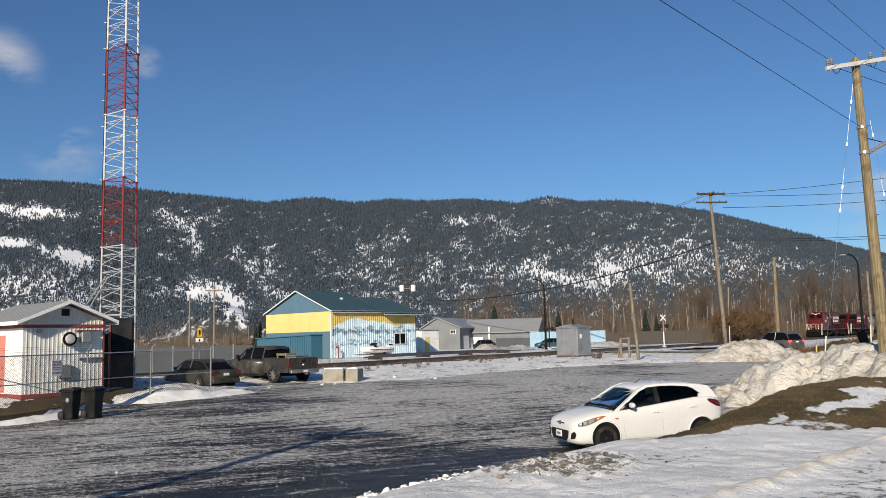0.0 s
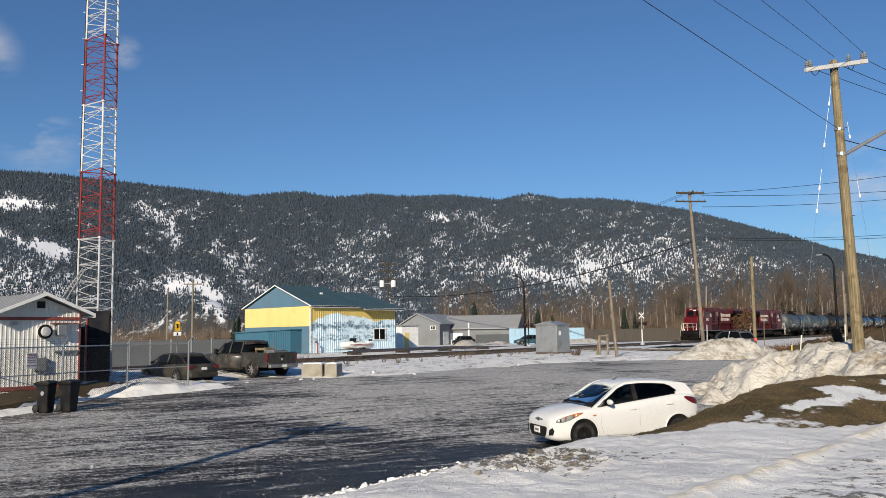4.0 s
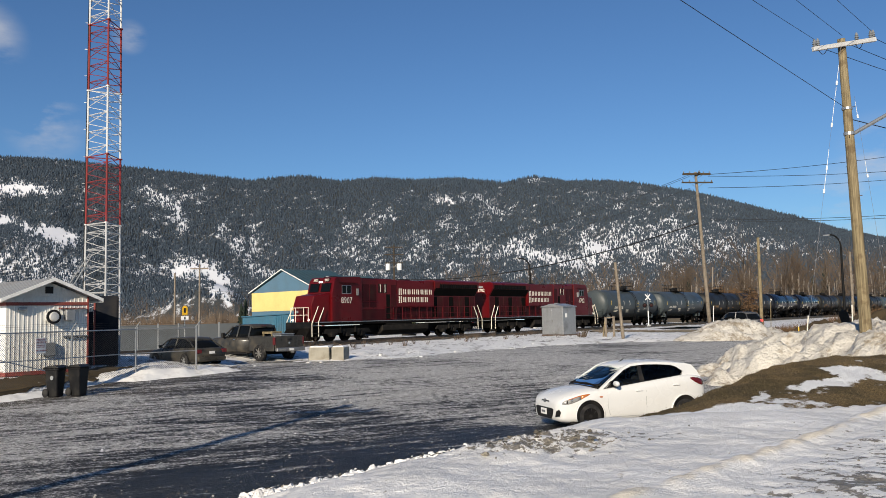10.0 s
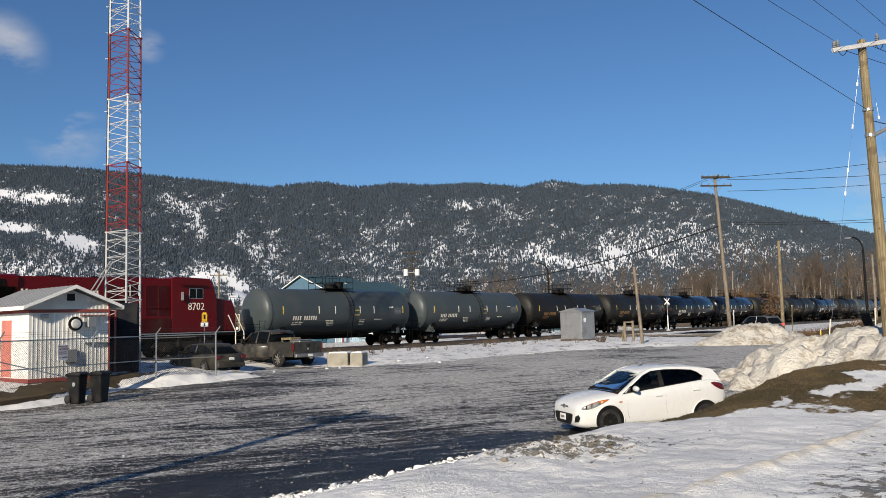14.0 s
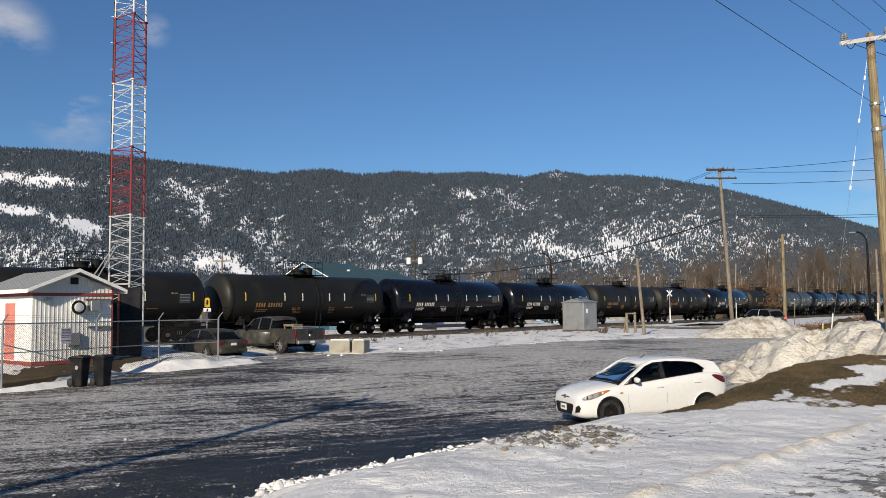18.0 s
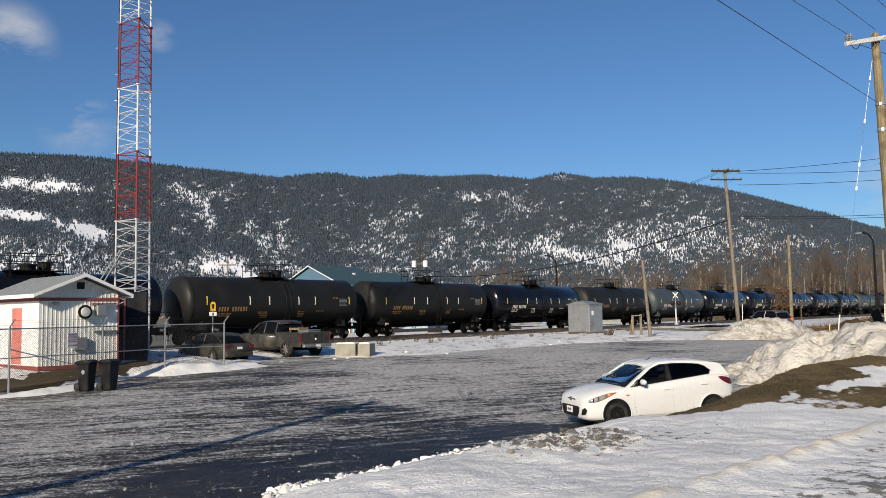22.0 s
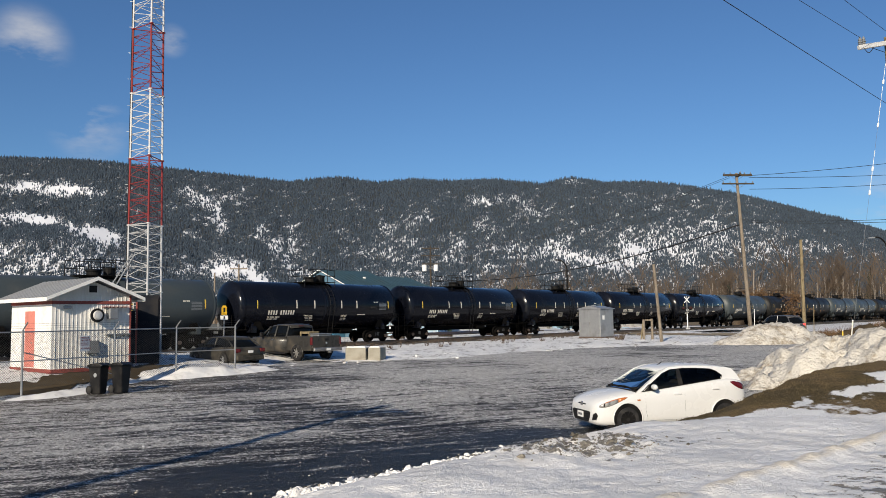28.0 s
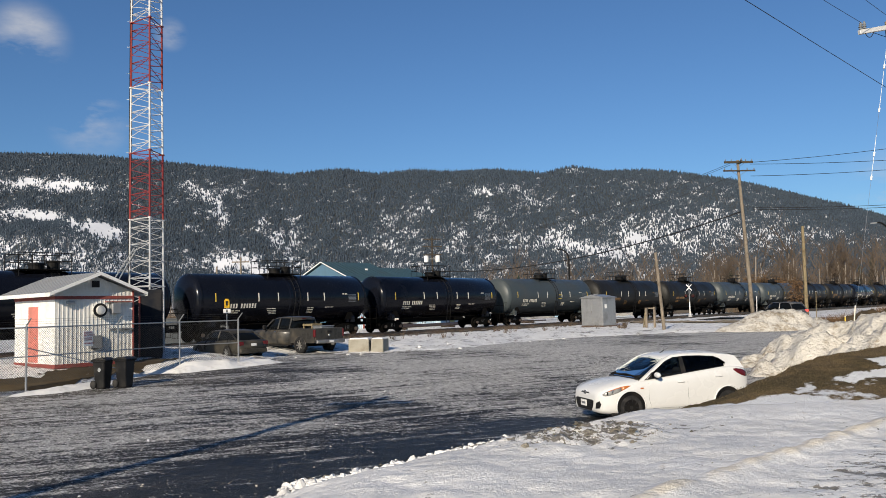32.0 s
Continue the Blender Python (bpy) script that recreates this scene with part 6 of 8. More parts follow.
    part("cowl", pipe([(1.02, -0.74, 0.905), (0.95, -0.4, 0.922), (0.93, 0, 0.928), (0.95, 0.4, 0.922), (1.02, 0.74, 0.905)], 0.022, None, 6), "plastic", car)
    part("inner_mirror", box(1.70, 1.74, -0.11, 0.11, 1.27, 1.33, 0.015), "plastic", car)
    part("rear_glass", pane([(3.79, -0.60, 1.06), (3.79, 0.60, 1.06), (3.64, 0.52, 1.32), (3.64, -0.52, 1.32)], (0.03, 0, 0.02)), "glass", car)
    part("rear_spoiler", prism([(3.50, 1.375), (3.74, 1.325), (3.76, 1.305), (3.55, 1.33)], -0.52, 0.52, 0.008), "car_white", car)
    part("grille", pane([(-0.004, -0.36, 0.235), (-0.004, 0.36, 0.235), (-0.004, 0.44, 0.34), (-0.004, 0.47, 0.455), (-0.004, 0.40, 0.475), (-0.004, -0.40, 0.475), (-0.004, -0.47, 0.455), (-0.004, -0.44, 0.34)], (-0.012, 0, 0)), "plastic", car)
    for z in (0.29, 0.345, 0.40):
        part("grille_bar", box(-0.022, -0.015, -0.38, 0.38, z, z + 0.012, 0.003), "black_metal", car)
    part("upper_slot", pane([(0.028, -0.22, 0.595), (0.028, 0.22, 0.595), (0.045, 0.17, 0.625), (0.045, -0.17, 0.625)], (-0.02, 0, 0.008)), "plastic", car)
    part("badge", lathe([(0.03, -0.01), (0.065, -0.01), (0.06, 0.01), (0.03, 0.012)], "x", 14, None, (0.012, 0, 0.60)), "chrome", car)
    part("number_plate", box(-0.04, -0.024, -0.15, 0.15, 0.31, 0.45, 0.004), "white_paint", car)
    part("plate_marking", box(-0.044, -0.041, -0.10, 0.10, 0.355, 0.405, 0), "wall_grey", car)
    part("lower_skirt", box(0.30, 3.70, -0.76, 0.76, 0.12, 0.19, 0.02), "plastic", car)
    part("roof_antenna", rod((1.98, 0, 1.44), (2.10, 0, 1.50), 0.010, None, 6), "plastic", car)
    part("wiper", pipe([(1.0, 0.5, 0.95), (1.06, 0.0, 0.995), (1.04, -0.45, 0.975)], 0.010, None, 4), "plastic", car)
    return car


def plain_car(name, m, label, paint, L=4.5, W=1.75, H=1.45, hatch=True, belt=0.92, roof=(1.55, 1.9, 3.2, 4.1), glow=False):
    """A parked saloon or estate, nose at x = 0."""
    car = thing(name, m, label, "car")
    w = W / 2
    S = [(0.0, body_ring(w * 0.72, 0.30, 0.62)), (0.12, body_ring(w * 0.9, 0.22, 0.70)), (0.5, body_ring(w * 0.98, 0.2, 0.80)), (1.2, body_ring(w, 0.2, belt - 0.02)), (L * 0.5, body_ring(w, 0.2, belt, 0, 0)), (L - 0.7, body_ring(w * 0.99, 0.22, belt + 0.04, 0, 0)), (L - 0.15, body_ring(w * 0.93, 0.28, belt + 0.0, 0, 0)), (L, body_ring(w * 0.8, 0.34, belt - 0.16))]
    part("body", loft(S), paint, car, smooth=True)
    a, b, c, d = roof
    C = [(a - 0.55, cabin_ring(w * 0.88, w * 0.7, belt - 0.05, belt + 0.02)), (a, cabin_ring(w * 0.93, w * 0.72, belt - 0.05, H - 0.18)), (b, cabin_ring(w * 0.94, w * 0.72, belt - 0.05, H - 0.02)), ((b + c) / 2, cabin_ring(w * 0.94, w * 0.72, belt - 0.05, H)), (c, cabin_ring(w * 0.94, w * 0.71, belt - 0.05, H - 0.03)), (d, cabin_ring(w * 0.9, w * 0.66, belt - 0.05, belt + 0.06))]
    part("window_band", loft(C), "glass", car, "dark windows", smooth=True)
    wr = w * 0.74
    T = [(a + 0.02, wr * 0.97, H - 0.15), (b, wr, H - 0.005), ((b + c) / 2, wr, H + 0.015), (c, wr, H - 0.015), (c + 0.35 * (d - c), wr * 0.96, H - 0.15)]
    part("roof", loft([(x, [(0, z - 0.04), (q, z - 0.07), (q + 0.012, z - 0.045), (q * 0.9, z - 0.006), (0, z + 0.008)]) for x, q, z in T]), paint, car, smooth=True)
    for s in (-1, 1):
        for pts in (((a - 0.5, 0.90, belt), (a, 0.81, H - 0.22), (b, 0.74, H - 0.05)), (((b + c) / 2, 0.95, belt), ((b + c) / 2, 0.76, H - 0.05)), ((d - 0.04, 0.86, belt + 0.03), (c + 0.4 * (d - c), 0.74, H - 0.2), (c, 0.74, H - 0.05))):
            part("pillar", pipe([(x, s * w * q, z) for x, q, z in pts], 0.035, None, 6), paint, car)
    mid = (b + c) / 2
    for s in (-1, 1):
        part("headlight", pane([(0.10, s * w * 0.6, 0.60), (0.28, s * w * 0.93, 0.64), (0.5, s * w * 0.97, 0.72), (0.2, s * w * 0.7, 0.70)], (-0.02, s * 0.02, 0.012)), "lamp_clear", car)
        part("tail_light", box(L - 0.16, L + 0.01, min(s * w * 0.62, s * w * 0.93), max(s * w * 0.62, s * w * 0.93), belt - 0.24, belt - 0.06, 0.02), "brakelight" if glow else "lamp_red", car)
        part("mirror", box(a - 0.2, a - 0.08, s * (w + 0.06) - 0.09, s * (w + 0.06) + 0.09, belt + 0.02, belt + 0.15, 0.03), paint, car)
        for x in (0.85, L - 0.95):
            arch(car, x, s * w * 1.0, 0.37, s)
            wheel(car, x, s * (w - 0.03), 0.32, s)
        part("door_seam", pipe([(mid, s * (w + 0.002), 0.35), (mid, s * (w - 0.02), belt)], 0.006, None, 4), "plastic", car)
        part("door_handle", box(mid - 0.3, mid - 0.12, s * w - 0.02, s * w + 0.02, belt - 0.16, belt - 0.12, 0.01), "plastic", car)
    part("bumper", box(L - 0.10, L + 0.06, -w * 0.86, w * 0.86, 0.32, 0.52, 0.04), paint, car)
    part("number_plate", box(L + 0.005, L + 0.015, -0.15, 0.15, belt - 0.27, belt - 0.15, 0.003), "white_paint", car)
    return car


def pickup(m):
    tr = thing("pickup_truck", m, "muddy dark grey crew-cab pickup truck with a loaded bed", "pickup truck")
    w = 1.0
    S = [(0.0, body_ring(0.80, 0.45, 1.0)), (0.1, body_ring(0.92, 0.42, 1.16)), (0.5, body_ring(0.98, 0.42, 1.24)), (1.5, body_ring(1.0, 0.42, 1.28)), (3.65, body_ring(1.0, 0.42, 1.28, 0, 0))]
    part("front_body", loft(S), "truck_paint", tr, smooth=True)
    C = [(1.35, cabin_ring(0.9, 0.7, 1.22, 1.30)), (1.95, cabin_ring(0.93, 0.72, 1.22, 1.80)), (2.2, cabin_ring(0.93, 0.72, 1.22, 1.92)), (3.0, cabin_ring(0.93, 0.72, 1.22, 1.95)), (3.5, cabin_ring(0.93, 0.72, 1.22, 1.92)), (3.65, cabin_ring(0.92, 0.70, 1.22, 1.80))]
    part("cab_glass", loft(C), "glass", tr, "dark tinted windows", smooth=True)
    T = [(1.98, 0.70, 1.80), (2.15, 0.745, 1.90), (2.5, 0.755, 1.945), (3.1, 0.755, 1.955), (3.5, 0.75, 1.935), (3.66, 0.735, 1.86), (3.69, 0.71, 1.80)]
    part("cab_roof", loft([(x, [(0, z - 0.05), (w, z - 0.08), (w + 0.015, z - 0.05), (w * 0.9, z - 0.005), (w * 0.5, z + 0.014), (0, z + 0.018)]) for x, w, z in T]), "truck_paint", tr, smooth=True)
    for s in (-1, 1):
        for pts in (((1.36, 0.92, 1.26), (1.72, 0.84, 1.57), (2.02, 0.755, 1.83)), ((2.60, 0.945, 1.26), (2.62, 0.86, 1.58), (2.64, 0.765, 1.88)), ((3.60, 0.945, 1.26), (3.62, 0.86, 1.58), (3.60, 0.755, 1.88))):
            part("cab_pillar", pipe([(x, s * y, z) for x, y, z in pts], 0.05, None, 6), "truck_paint", tr)
        part("belt_moulding", pipe([(1.36, s * 0.955, 1.275), (2.5, s * 0.965, 1.285), (3.64, s * 0.955, 1.285)], 0.022, None, 5), "plastic", tr)
    part("cab_back", box(3.62, 3.70, -0.93, 0.93, 0.9, 1.34, 0.02), "truck_paint", tr)
    part("stop_lamp", box(3.66, 3.71, -0.16, 0.16, 1.83, 1.87, 0.008), "lamp_red", tr)
    for y0, y1, nm in ((-1.0, -0.93, "bed_side"), (0.93, 1.0, "bed_side")):
        part(nm, box(3.70, 5.75, y0, y1, 0.55, 1.32, 0.025), "truck_paint", tr)
    part("bed_floor", box(3.70, 5.72, -0.93, 0.93, 0.58, 0.80, 0.01), "truck_paint", tr)
    tg = part("tailgate", box(5.72, 5.80, -0.93, 0.93, 0.68, 1.32, 0.025), "truck_paint", tr)
    part("tailgate_handle", box(5.80, 5.82, -0.14, 0.14, 1.08, 1.18, 0.008), "plastic", tg)
    part("tailgate_badge", lathe([(0.02, -0.004), (0.06, -0.004), (0.05, 0.01), (0.02, 0.012)], "x", 10, None, (5.805, 0, 0.95)), "chrome", tg)
    part("rear_bumper", box(5.78, 5.98, -0.95, 0.95, 0.52, 0.72, 0.04), "steel", tr)
    for s in (-1, 1):
        part("tail_light", box(5.66, 5.815, s * 0.96 - 0.05, s * 0.96 + 0.05, 0.86, 1.26, 0.02), "lamp_red", tr)
        part("door_seam", pipe([(2.61, s * 1.003, 0.5), (2.61, s * 0.96, 1.27)], 0.007, None, 4), "plastic", tr)
        part("door_seam", pipe([(3.62, s * 1.003, 0.5), (3.62, s * 0.96, 1.27)], 0.009, None, 4), "plastic", tr)
        part("mirror", box(1.55, 1.70, s * 1.12 - 0.1, s * 1.12 + 0.1, 1.26, 1.52, 0.03), "plastic", tr)
        part("running_board", box(1.4, 3.6, s * 1.0 - 0.06, s * 1.0 + 0.06, 0.38, 0.44, 0.015), "plastic", tr)
        for x in (0.95, 4.60):
            arch(tr, x, s * 1.003, 0.47, s)
            wheel(tr, x, s * 0.95, 0.44, s, "alloy", 0.28, 8)
        part("door_handle", box(2.35, 2.52, s * 1.0 - 0.02, s * 1.0 + 0.02, 1.12, 1.16, 0.01), "chrome", tr)
    part("load_cover", box(3.9, 5.6, -0.8, 0.8, 0.8, 1.05, 0.05), "cabin", tr, "dark load in the bed")
    for s in (-1, 1):
        for x in (0.95, 4.60):
            lip = [(x + 0.49 * math.cos(a), s * 1.012, 0.40 + 0.49 * math.sin(a)) for a in [math.pi * (-0.02 + 1.04 * i / 14) for i in range(15)]]
            part("fender_flare", pipe(lip, 0.035, None, 6), "truck_paint", tr, smooth=True)
    part("number_plate", box(5.985, 5.995, -0.16, 0.16, 0.56, 0.68, 0.003), "white_paint", tr)
    part("hitch", box(5.95, 6.15, -0.05, 0.05, 0.44, 0.52, 0.01), "steel", tr)
    part("axle", rod((4.6, -0.8, 0.41), (4.6, 0.8, 0.41), 0.07, None, 8), "grime", tr)
    return tr


CAR_M = pose(2.65, 19.3, -0.30, 0, 0, 16.5)
white_hatchback(Matrix.Translation((0, 0, 0.0)) @ CAR_M)
TRUCK_TURN = -40
truck_m = pose(-8.9, 43.3, 0.14, 0, 0, TRUCK_TURN) @ Matrix.Translation((-4.6, 0.9, 0))
pickup(truck_m)


def lies(name, m, label, category):
    return thing(name, m, label, category)


# load in the truck bed
cr = lies("crate", truck_m @ pose(4.15, 0.2, 0.80), "pale wooden slatted crate in the truck bed", "crate")
for x in (-0.35, 0.35):
    for y in (-0.3, 0.3):
        part("post", box(x - 0.03, x + 0.03, y - 0.03, y + 0.03, 0, 0.75), "wood_new", cr)
for z in (0.1, 0.36, 0.62):
    for y in (-0.33, 0.33):
        part("slat", box(-0.4, 0.4, y - 0.012, y + 0.012, z, z + 0.12, 0.004), "wood_new", cr)
    for x in (-0.39, 0.39):
        part("slat", box(x - 0.012, x + 0.012, -0.31, 0.31, z, z + 0.12, 0.004), "wood_new", cr)
tb = lies("tool_box", truck_m @ pose(5.2, 0.1, 0.80), "pale green tool box in the truck bed", "tool box")
part("chest", box(-0.35, 0.35, -0.45, 0.45, 0, 0.58, 0.03), "galv", tb)
part("lid", box(-0.37, 0.37, -0.47, 0.47, 0.585, 0.64, 0.015), "galv", tb)

plain_car("estate_car", pose(-10.3, 38.9, 0.14, 0, 0, -42) @ Matrix.Translation((-4.4, 0, 0)), "dusty bronze estate car behind the chain-link fence", "sedan_paint", 4.4, 1.75, 1.42)
plain_car("saloon_car", pose(15.6, 121, 0.35, 0, 0, 8) @ Matrix.Translation((-2.2, 0, 0)), "dark teal saloon car parked by the blue fence", "blue_car", 4.6, 1.8, 1.45)
plain_car("estate_car", pose(5.0, 128, 0.35, 0, 0, -60), "black car parked beside the grey building", "dark_car", 4.4, 1.75, 1.45)
SUV = plain_car("suv_car", pose(25, 64, 0.25, 0, 0, 0), "dark grey suv waiting at the railway crossing with brake lights on", "suv_paint", 4.6, 1.85, 1.70, True, 1.05, (1.5, 1.85, 3.9, 4.5), True)

# ---- shed and tower compound ----
SHED = pose(-16.4, 32.0, 0.35, 0, 0, 50)


def corrugated(x0, x1, z0, z1, y, step=0.17, depth=0.014, cut=None, facing=-1):
    """Ribbed steel sheeting standing along x."""
    bm = bmesh.new()
    n = int((x1 - x0) / step)
    step = (x1 - x0) / n
    for i in range(n):
        a = x0 + i * step
        xs = (a, a + step * 0.55, a + step * 0.7, a + step * 0.85, a + step)
        ys = (y, y, y + facing * depth, y + facing * depth, y)
        for p in range(4):
            tops = [z1 if cut is None else cut(q) for q in (xs[p], xs[p + 1])]
            v = [bm.verts.new(q) for q in ((xs[p], ys[p], z0), (xs[p + 1], ys[p + 1], z0), (xs[p + 1], ys[p + 1], tops[1]), (xs[p], ys[p], tops[0]))]
            bm.faces.new(v)
    bmesh.ops.remove_doubles(bm, verts=bm.verts[:], dist=0.0005)
    return bm


def shed():
    sh = thing("utility_shed", SHED, "small off-white corrugated steel shed with red trim and a salmon door", "shed")
    W, D, H = 3.25, 4.0, 3.08
    band = 2.74
    ridge_z = 3.74
    part("wall_core", box(0.03, W - 0.03, 0.03, D - 0.03, 0.12, H, 0.0), "shed_wall", sh)
    g = lambda x: H + (ridge_z - H) * (1 - abs(x - W / 2) / (W / 2 + 0.0))
    part("gable_siding", corrugated(0, W, 0.15, H - 0.05, 0.0), "shed_wall", sh)
    part("gable_top", corrugated(0, W, H + 0.03, 0, 0.0, 0.12, 0.010, lambda x: max(H + 0.04, g(x) - 0.06)), "shed_wall", sh)
    bm = bmesh.new()
    prism([(0, H), (W, H), (W / 2, ridge_z - 0.05)], 0.04, D - 0.04, 0, "y", bm)
    part("gable_core", bm, "shed_wall", sh)
    part("door_wall", box(-0.01, 0.02, 0.02, D, 0.15, H - 0.06, 0.0), "white_paint", sh)
    part("red_band", box(-0.03, W + 0.03, -0.045, 0.0, band, band + 0.13, 0.01), "shed_red", sh)
    part("red_band", box(-0.045, 0.0, -0.04, D + 0.03, band, band + 0.13, 0.01), "shed_red", sh)
    part("skirting", box(-0.04, W + 0.04, -0.05, D + 0.04, 0.0, 0.16, 0.01), "shed_red", sh)
    part("corner_post", box(W - 0.04, W + 0.03, -0.045, 0.04, 0.15, H, 0.005), "shed_red", sh)
    d = part("door", box(-0.05, -0.012, 1.55, 2.50, 0.2, 2.48, 0.01), "door_red", sh)
    part("handle", lathe([(0.01, -0.03), (0.035, -0.02), (0.035, 0.02), (0.01, 0.03)], "x", 10, None, (-0.08, 1.72, 1.2)), "steel", d)
    part("door_frame", box(-0.03, 0.0, 1.48, 2.57, 0.16, 2.56, 0.005), "white_paint", sh)
    for s in (-1, 1):
        e = W / 2 + 0.42
        drop = (ridge_z - H) / (W / 2) * e
        xa, xb = W / 2, W / 2 + s * e
        pts = [(xa, ridge_z + 0.02), (xb, ridge_z - drop + 0.02), (xb, ridge_z - drop + 0.09), (xa, ridge_z + 0.10)]
        rf = part("roof_slope", prism(pts, -0.45, D + 0.75, 0.0), "roof_grey", sh)
        bm = bmesh.new()
        for i in range(13):
            y = -0.4 + i * (D + 1.1) / 12
            rod((xa, y, ridge_z + 0.105), (xb, y, ridge_z - drop + 0.095), 0.015, bm, 4)
        part("roof_seam", bm, "roof_grey", rf)
        part("barge_board", prism([(xa, ridge_z - 0.03), (xb, ridge_z - drop - 0.03), (xb, ridge_z - drop + 0.10), (xa, ridge_z + 0.11)], -0.49, -0.452, 0), "white_paint", sh)
        part("fascia", box(xb - 0.02, xb + 0.02, -0.45, D + 0.75, ridge_z - drop - 0.06, ridge_z - drop + 0.095, 0.005), "white_paint", sh)
    v = part("gable_vent", box(W / 2 - 0.16, W / 2 + 0.16, -0.03, 0.0, H + 0.14, H + 0.42, 0.005), "plastic", sh)
    fx, fz = 1.72, 2.28
    f = part("extract_fan", lathe([(0.05, -0.36), (0.17, -0.34), (0.21, -0.22), (0.25, -0.20), (0.25, 0.0), (0.05, 0.0)], "y", 24, None, (fx, 0, fz)), "aluminium", sh)
    part("fan_rim", lathe([(0.235, -0.26), (0.285, -0.26), (0.285, -0.19), (0.235, -0.19)], "y", 24, None, (fx, 0, fz)), "plastic", f)
    part("meter_box", box(2.22, 2.60, -0.28, -0.03, 2.12, 2.56, 0.02), "galv", sh)
    part("cable_tray", box(2.15, 3.2, -0.16, -0.03, 1.45, 1.51, 0.01), "galv", sh)
    part("box_hood", box(2.0, 3.1, -0.22, -0.03, 2.60, 2.64, 0.01), "shed_red", sh)
    part("junction_box", box(1.35, 1.85, -0.18, -0.03, 0.72, 1.25, 0.02), "wall_grey", sh)
    part("wall_lamp", box(0.4, 0.7, -0.18, -0.04, band - 0.2, band - 0.06, 0.03), "galv", sh)
    return sh


shed()
cab = thing("equipment_cabinet", pose(-15.0, 36.9, 0.1, 0, 0, 20), "tall dark blue-grey equipment cabinet beside the shed", "cabinet")
part("carcass", box(0.0, 0.98, 0, 1.6, 0.05, 3.45, 0.03), "fence_dark", cab)
part("door_panel", box(0.08, 0.92, -0.03, -0.002, 0.2, 3.3, 0.01), "fence_dark", cab)
part("plinth", box(0.05, 0.94, 0.05, 1.55, 0, 0.06, 0.0), "concrete", cab)
part("corner_trim", box(-0.05, 0.03, -0.05, 0.03, 0.0, 3.5, 0.01), "shed_red", cab)
part("side_panel", box(-0.95, -0.06, 0.0, 0.06, 0.3, 2.75, 0.01), "fence_dark", cab)


def tower():
    base_p = Vector((-15.86, 40.0, 0.1))
    tw = thing("lattice_tower", Matrix.Translation(base_p), "tall triangular lattice radio mast banded red and white", "radio tower")
    turn = math.atan2(-base_p.y, -base_p.x) + radians(6)

    def leg(i, z):
        r = (0.955 - 0.0062 * z) * 0.99
        a = turn + i * 2 * math.pi / 3
        return Vector((r * math.cos(a), r * math.sin(a), z))

    joints = [0.35 + 3.35 * k for k in range(11)]
    cols = ["tower_zinc", "tower_zinc", "tower_red", "tower_white", "tower_red", "tower_white", "tower_red", "tower_white", "tower_red", "tower_white"]
    for (z0, z1), c in zip(zip(joints[:-1], joints[1:]), cols):
        for i in range(3):
            lg = part("leg", rod(leg(i, z0), leg(i, z1), 0.052, None, 8), c, tw)
            part("leg_flange", lathe([(0.10, -0.03), (0.10, 0.03)], "z", 10, None, leg(i, z1)), "galv" if c == "galv" else c, lg)
            j = (i + 1) % 3
            n = 4
            bm = bmesh.new()
            for q in range(n):
                za, zb = z0 + (z1 - z0) * q / n, z0 + (z1 - z0) * (q + 1) / n
                zm = (za + zb) / 2
                rod(leg(i, za), leg(j, zm), 0.017, bm, 5)
                rod(leg(j, zm), leg(i, zb), 0.017, bm, 5)
                rod(leg(i, zm), leg(j, zm), 0.015, bm, 4)
            part("lattice_brace", bm, c, tw)
            part("ring_bar", rod(leg(i, z1), leg(j, z1), 0.026, None, 5), c, tw)
    part("footing", lathe([(1.3, -0.2), (1.3, 0.3), (1.2, 0.35)], "z", 24), "concrete", tw)
    out = Vector((-0.42, -0.06, 0))
    for k, dx in enumerate((0.0, 0.09)):
        part("feeder_cable", rod(leg(2, 0.4) + out * 0.15 + Vector((dx, 0, 0)), leg(2, 33.5) + out * 0.15 + Vector((dx, 0, 0)), 0.028, None, 6), "plastic", tw)
    bm = bmesh.new()
    for q in range(24):
        z = 1.0 + 1.35 * q
        rod(leg(2, z), leg(2, z) + out * 0.5, 0.012, bm, 4)
    part("cable_bracket", bm, "galv", tw)
    bm = bmesh.new()
    for dx in (0.0, 0.35):
        rod((-2.4 + dx, -0.6, 2.6), (-0.6 + dx * 0.4, -0.2, 5.6), 0.035, bm, 8)
    part("cable_bridge", bm, "galv", tw)
    return tw


tower()

# chain-link fence
F = [(-19.0, 21.5), (-15.02, 27.38), (-13.4, 30.9), (-12.1, 33.92), (-10.13, 35.69)]


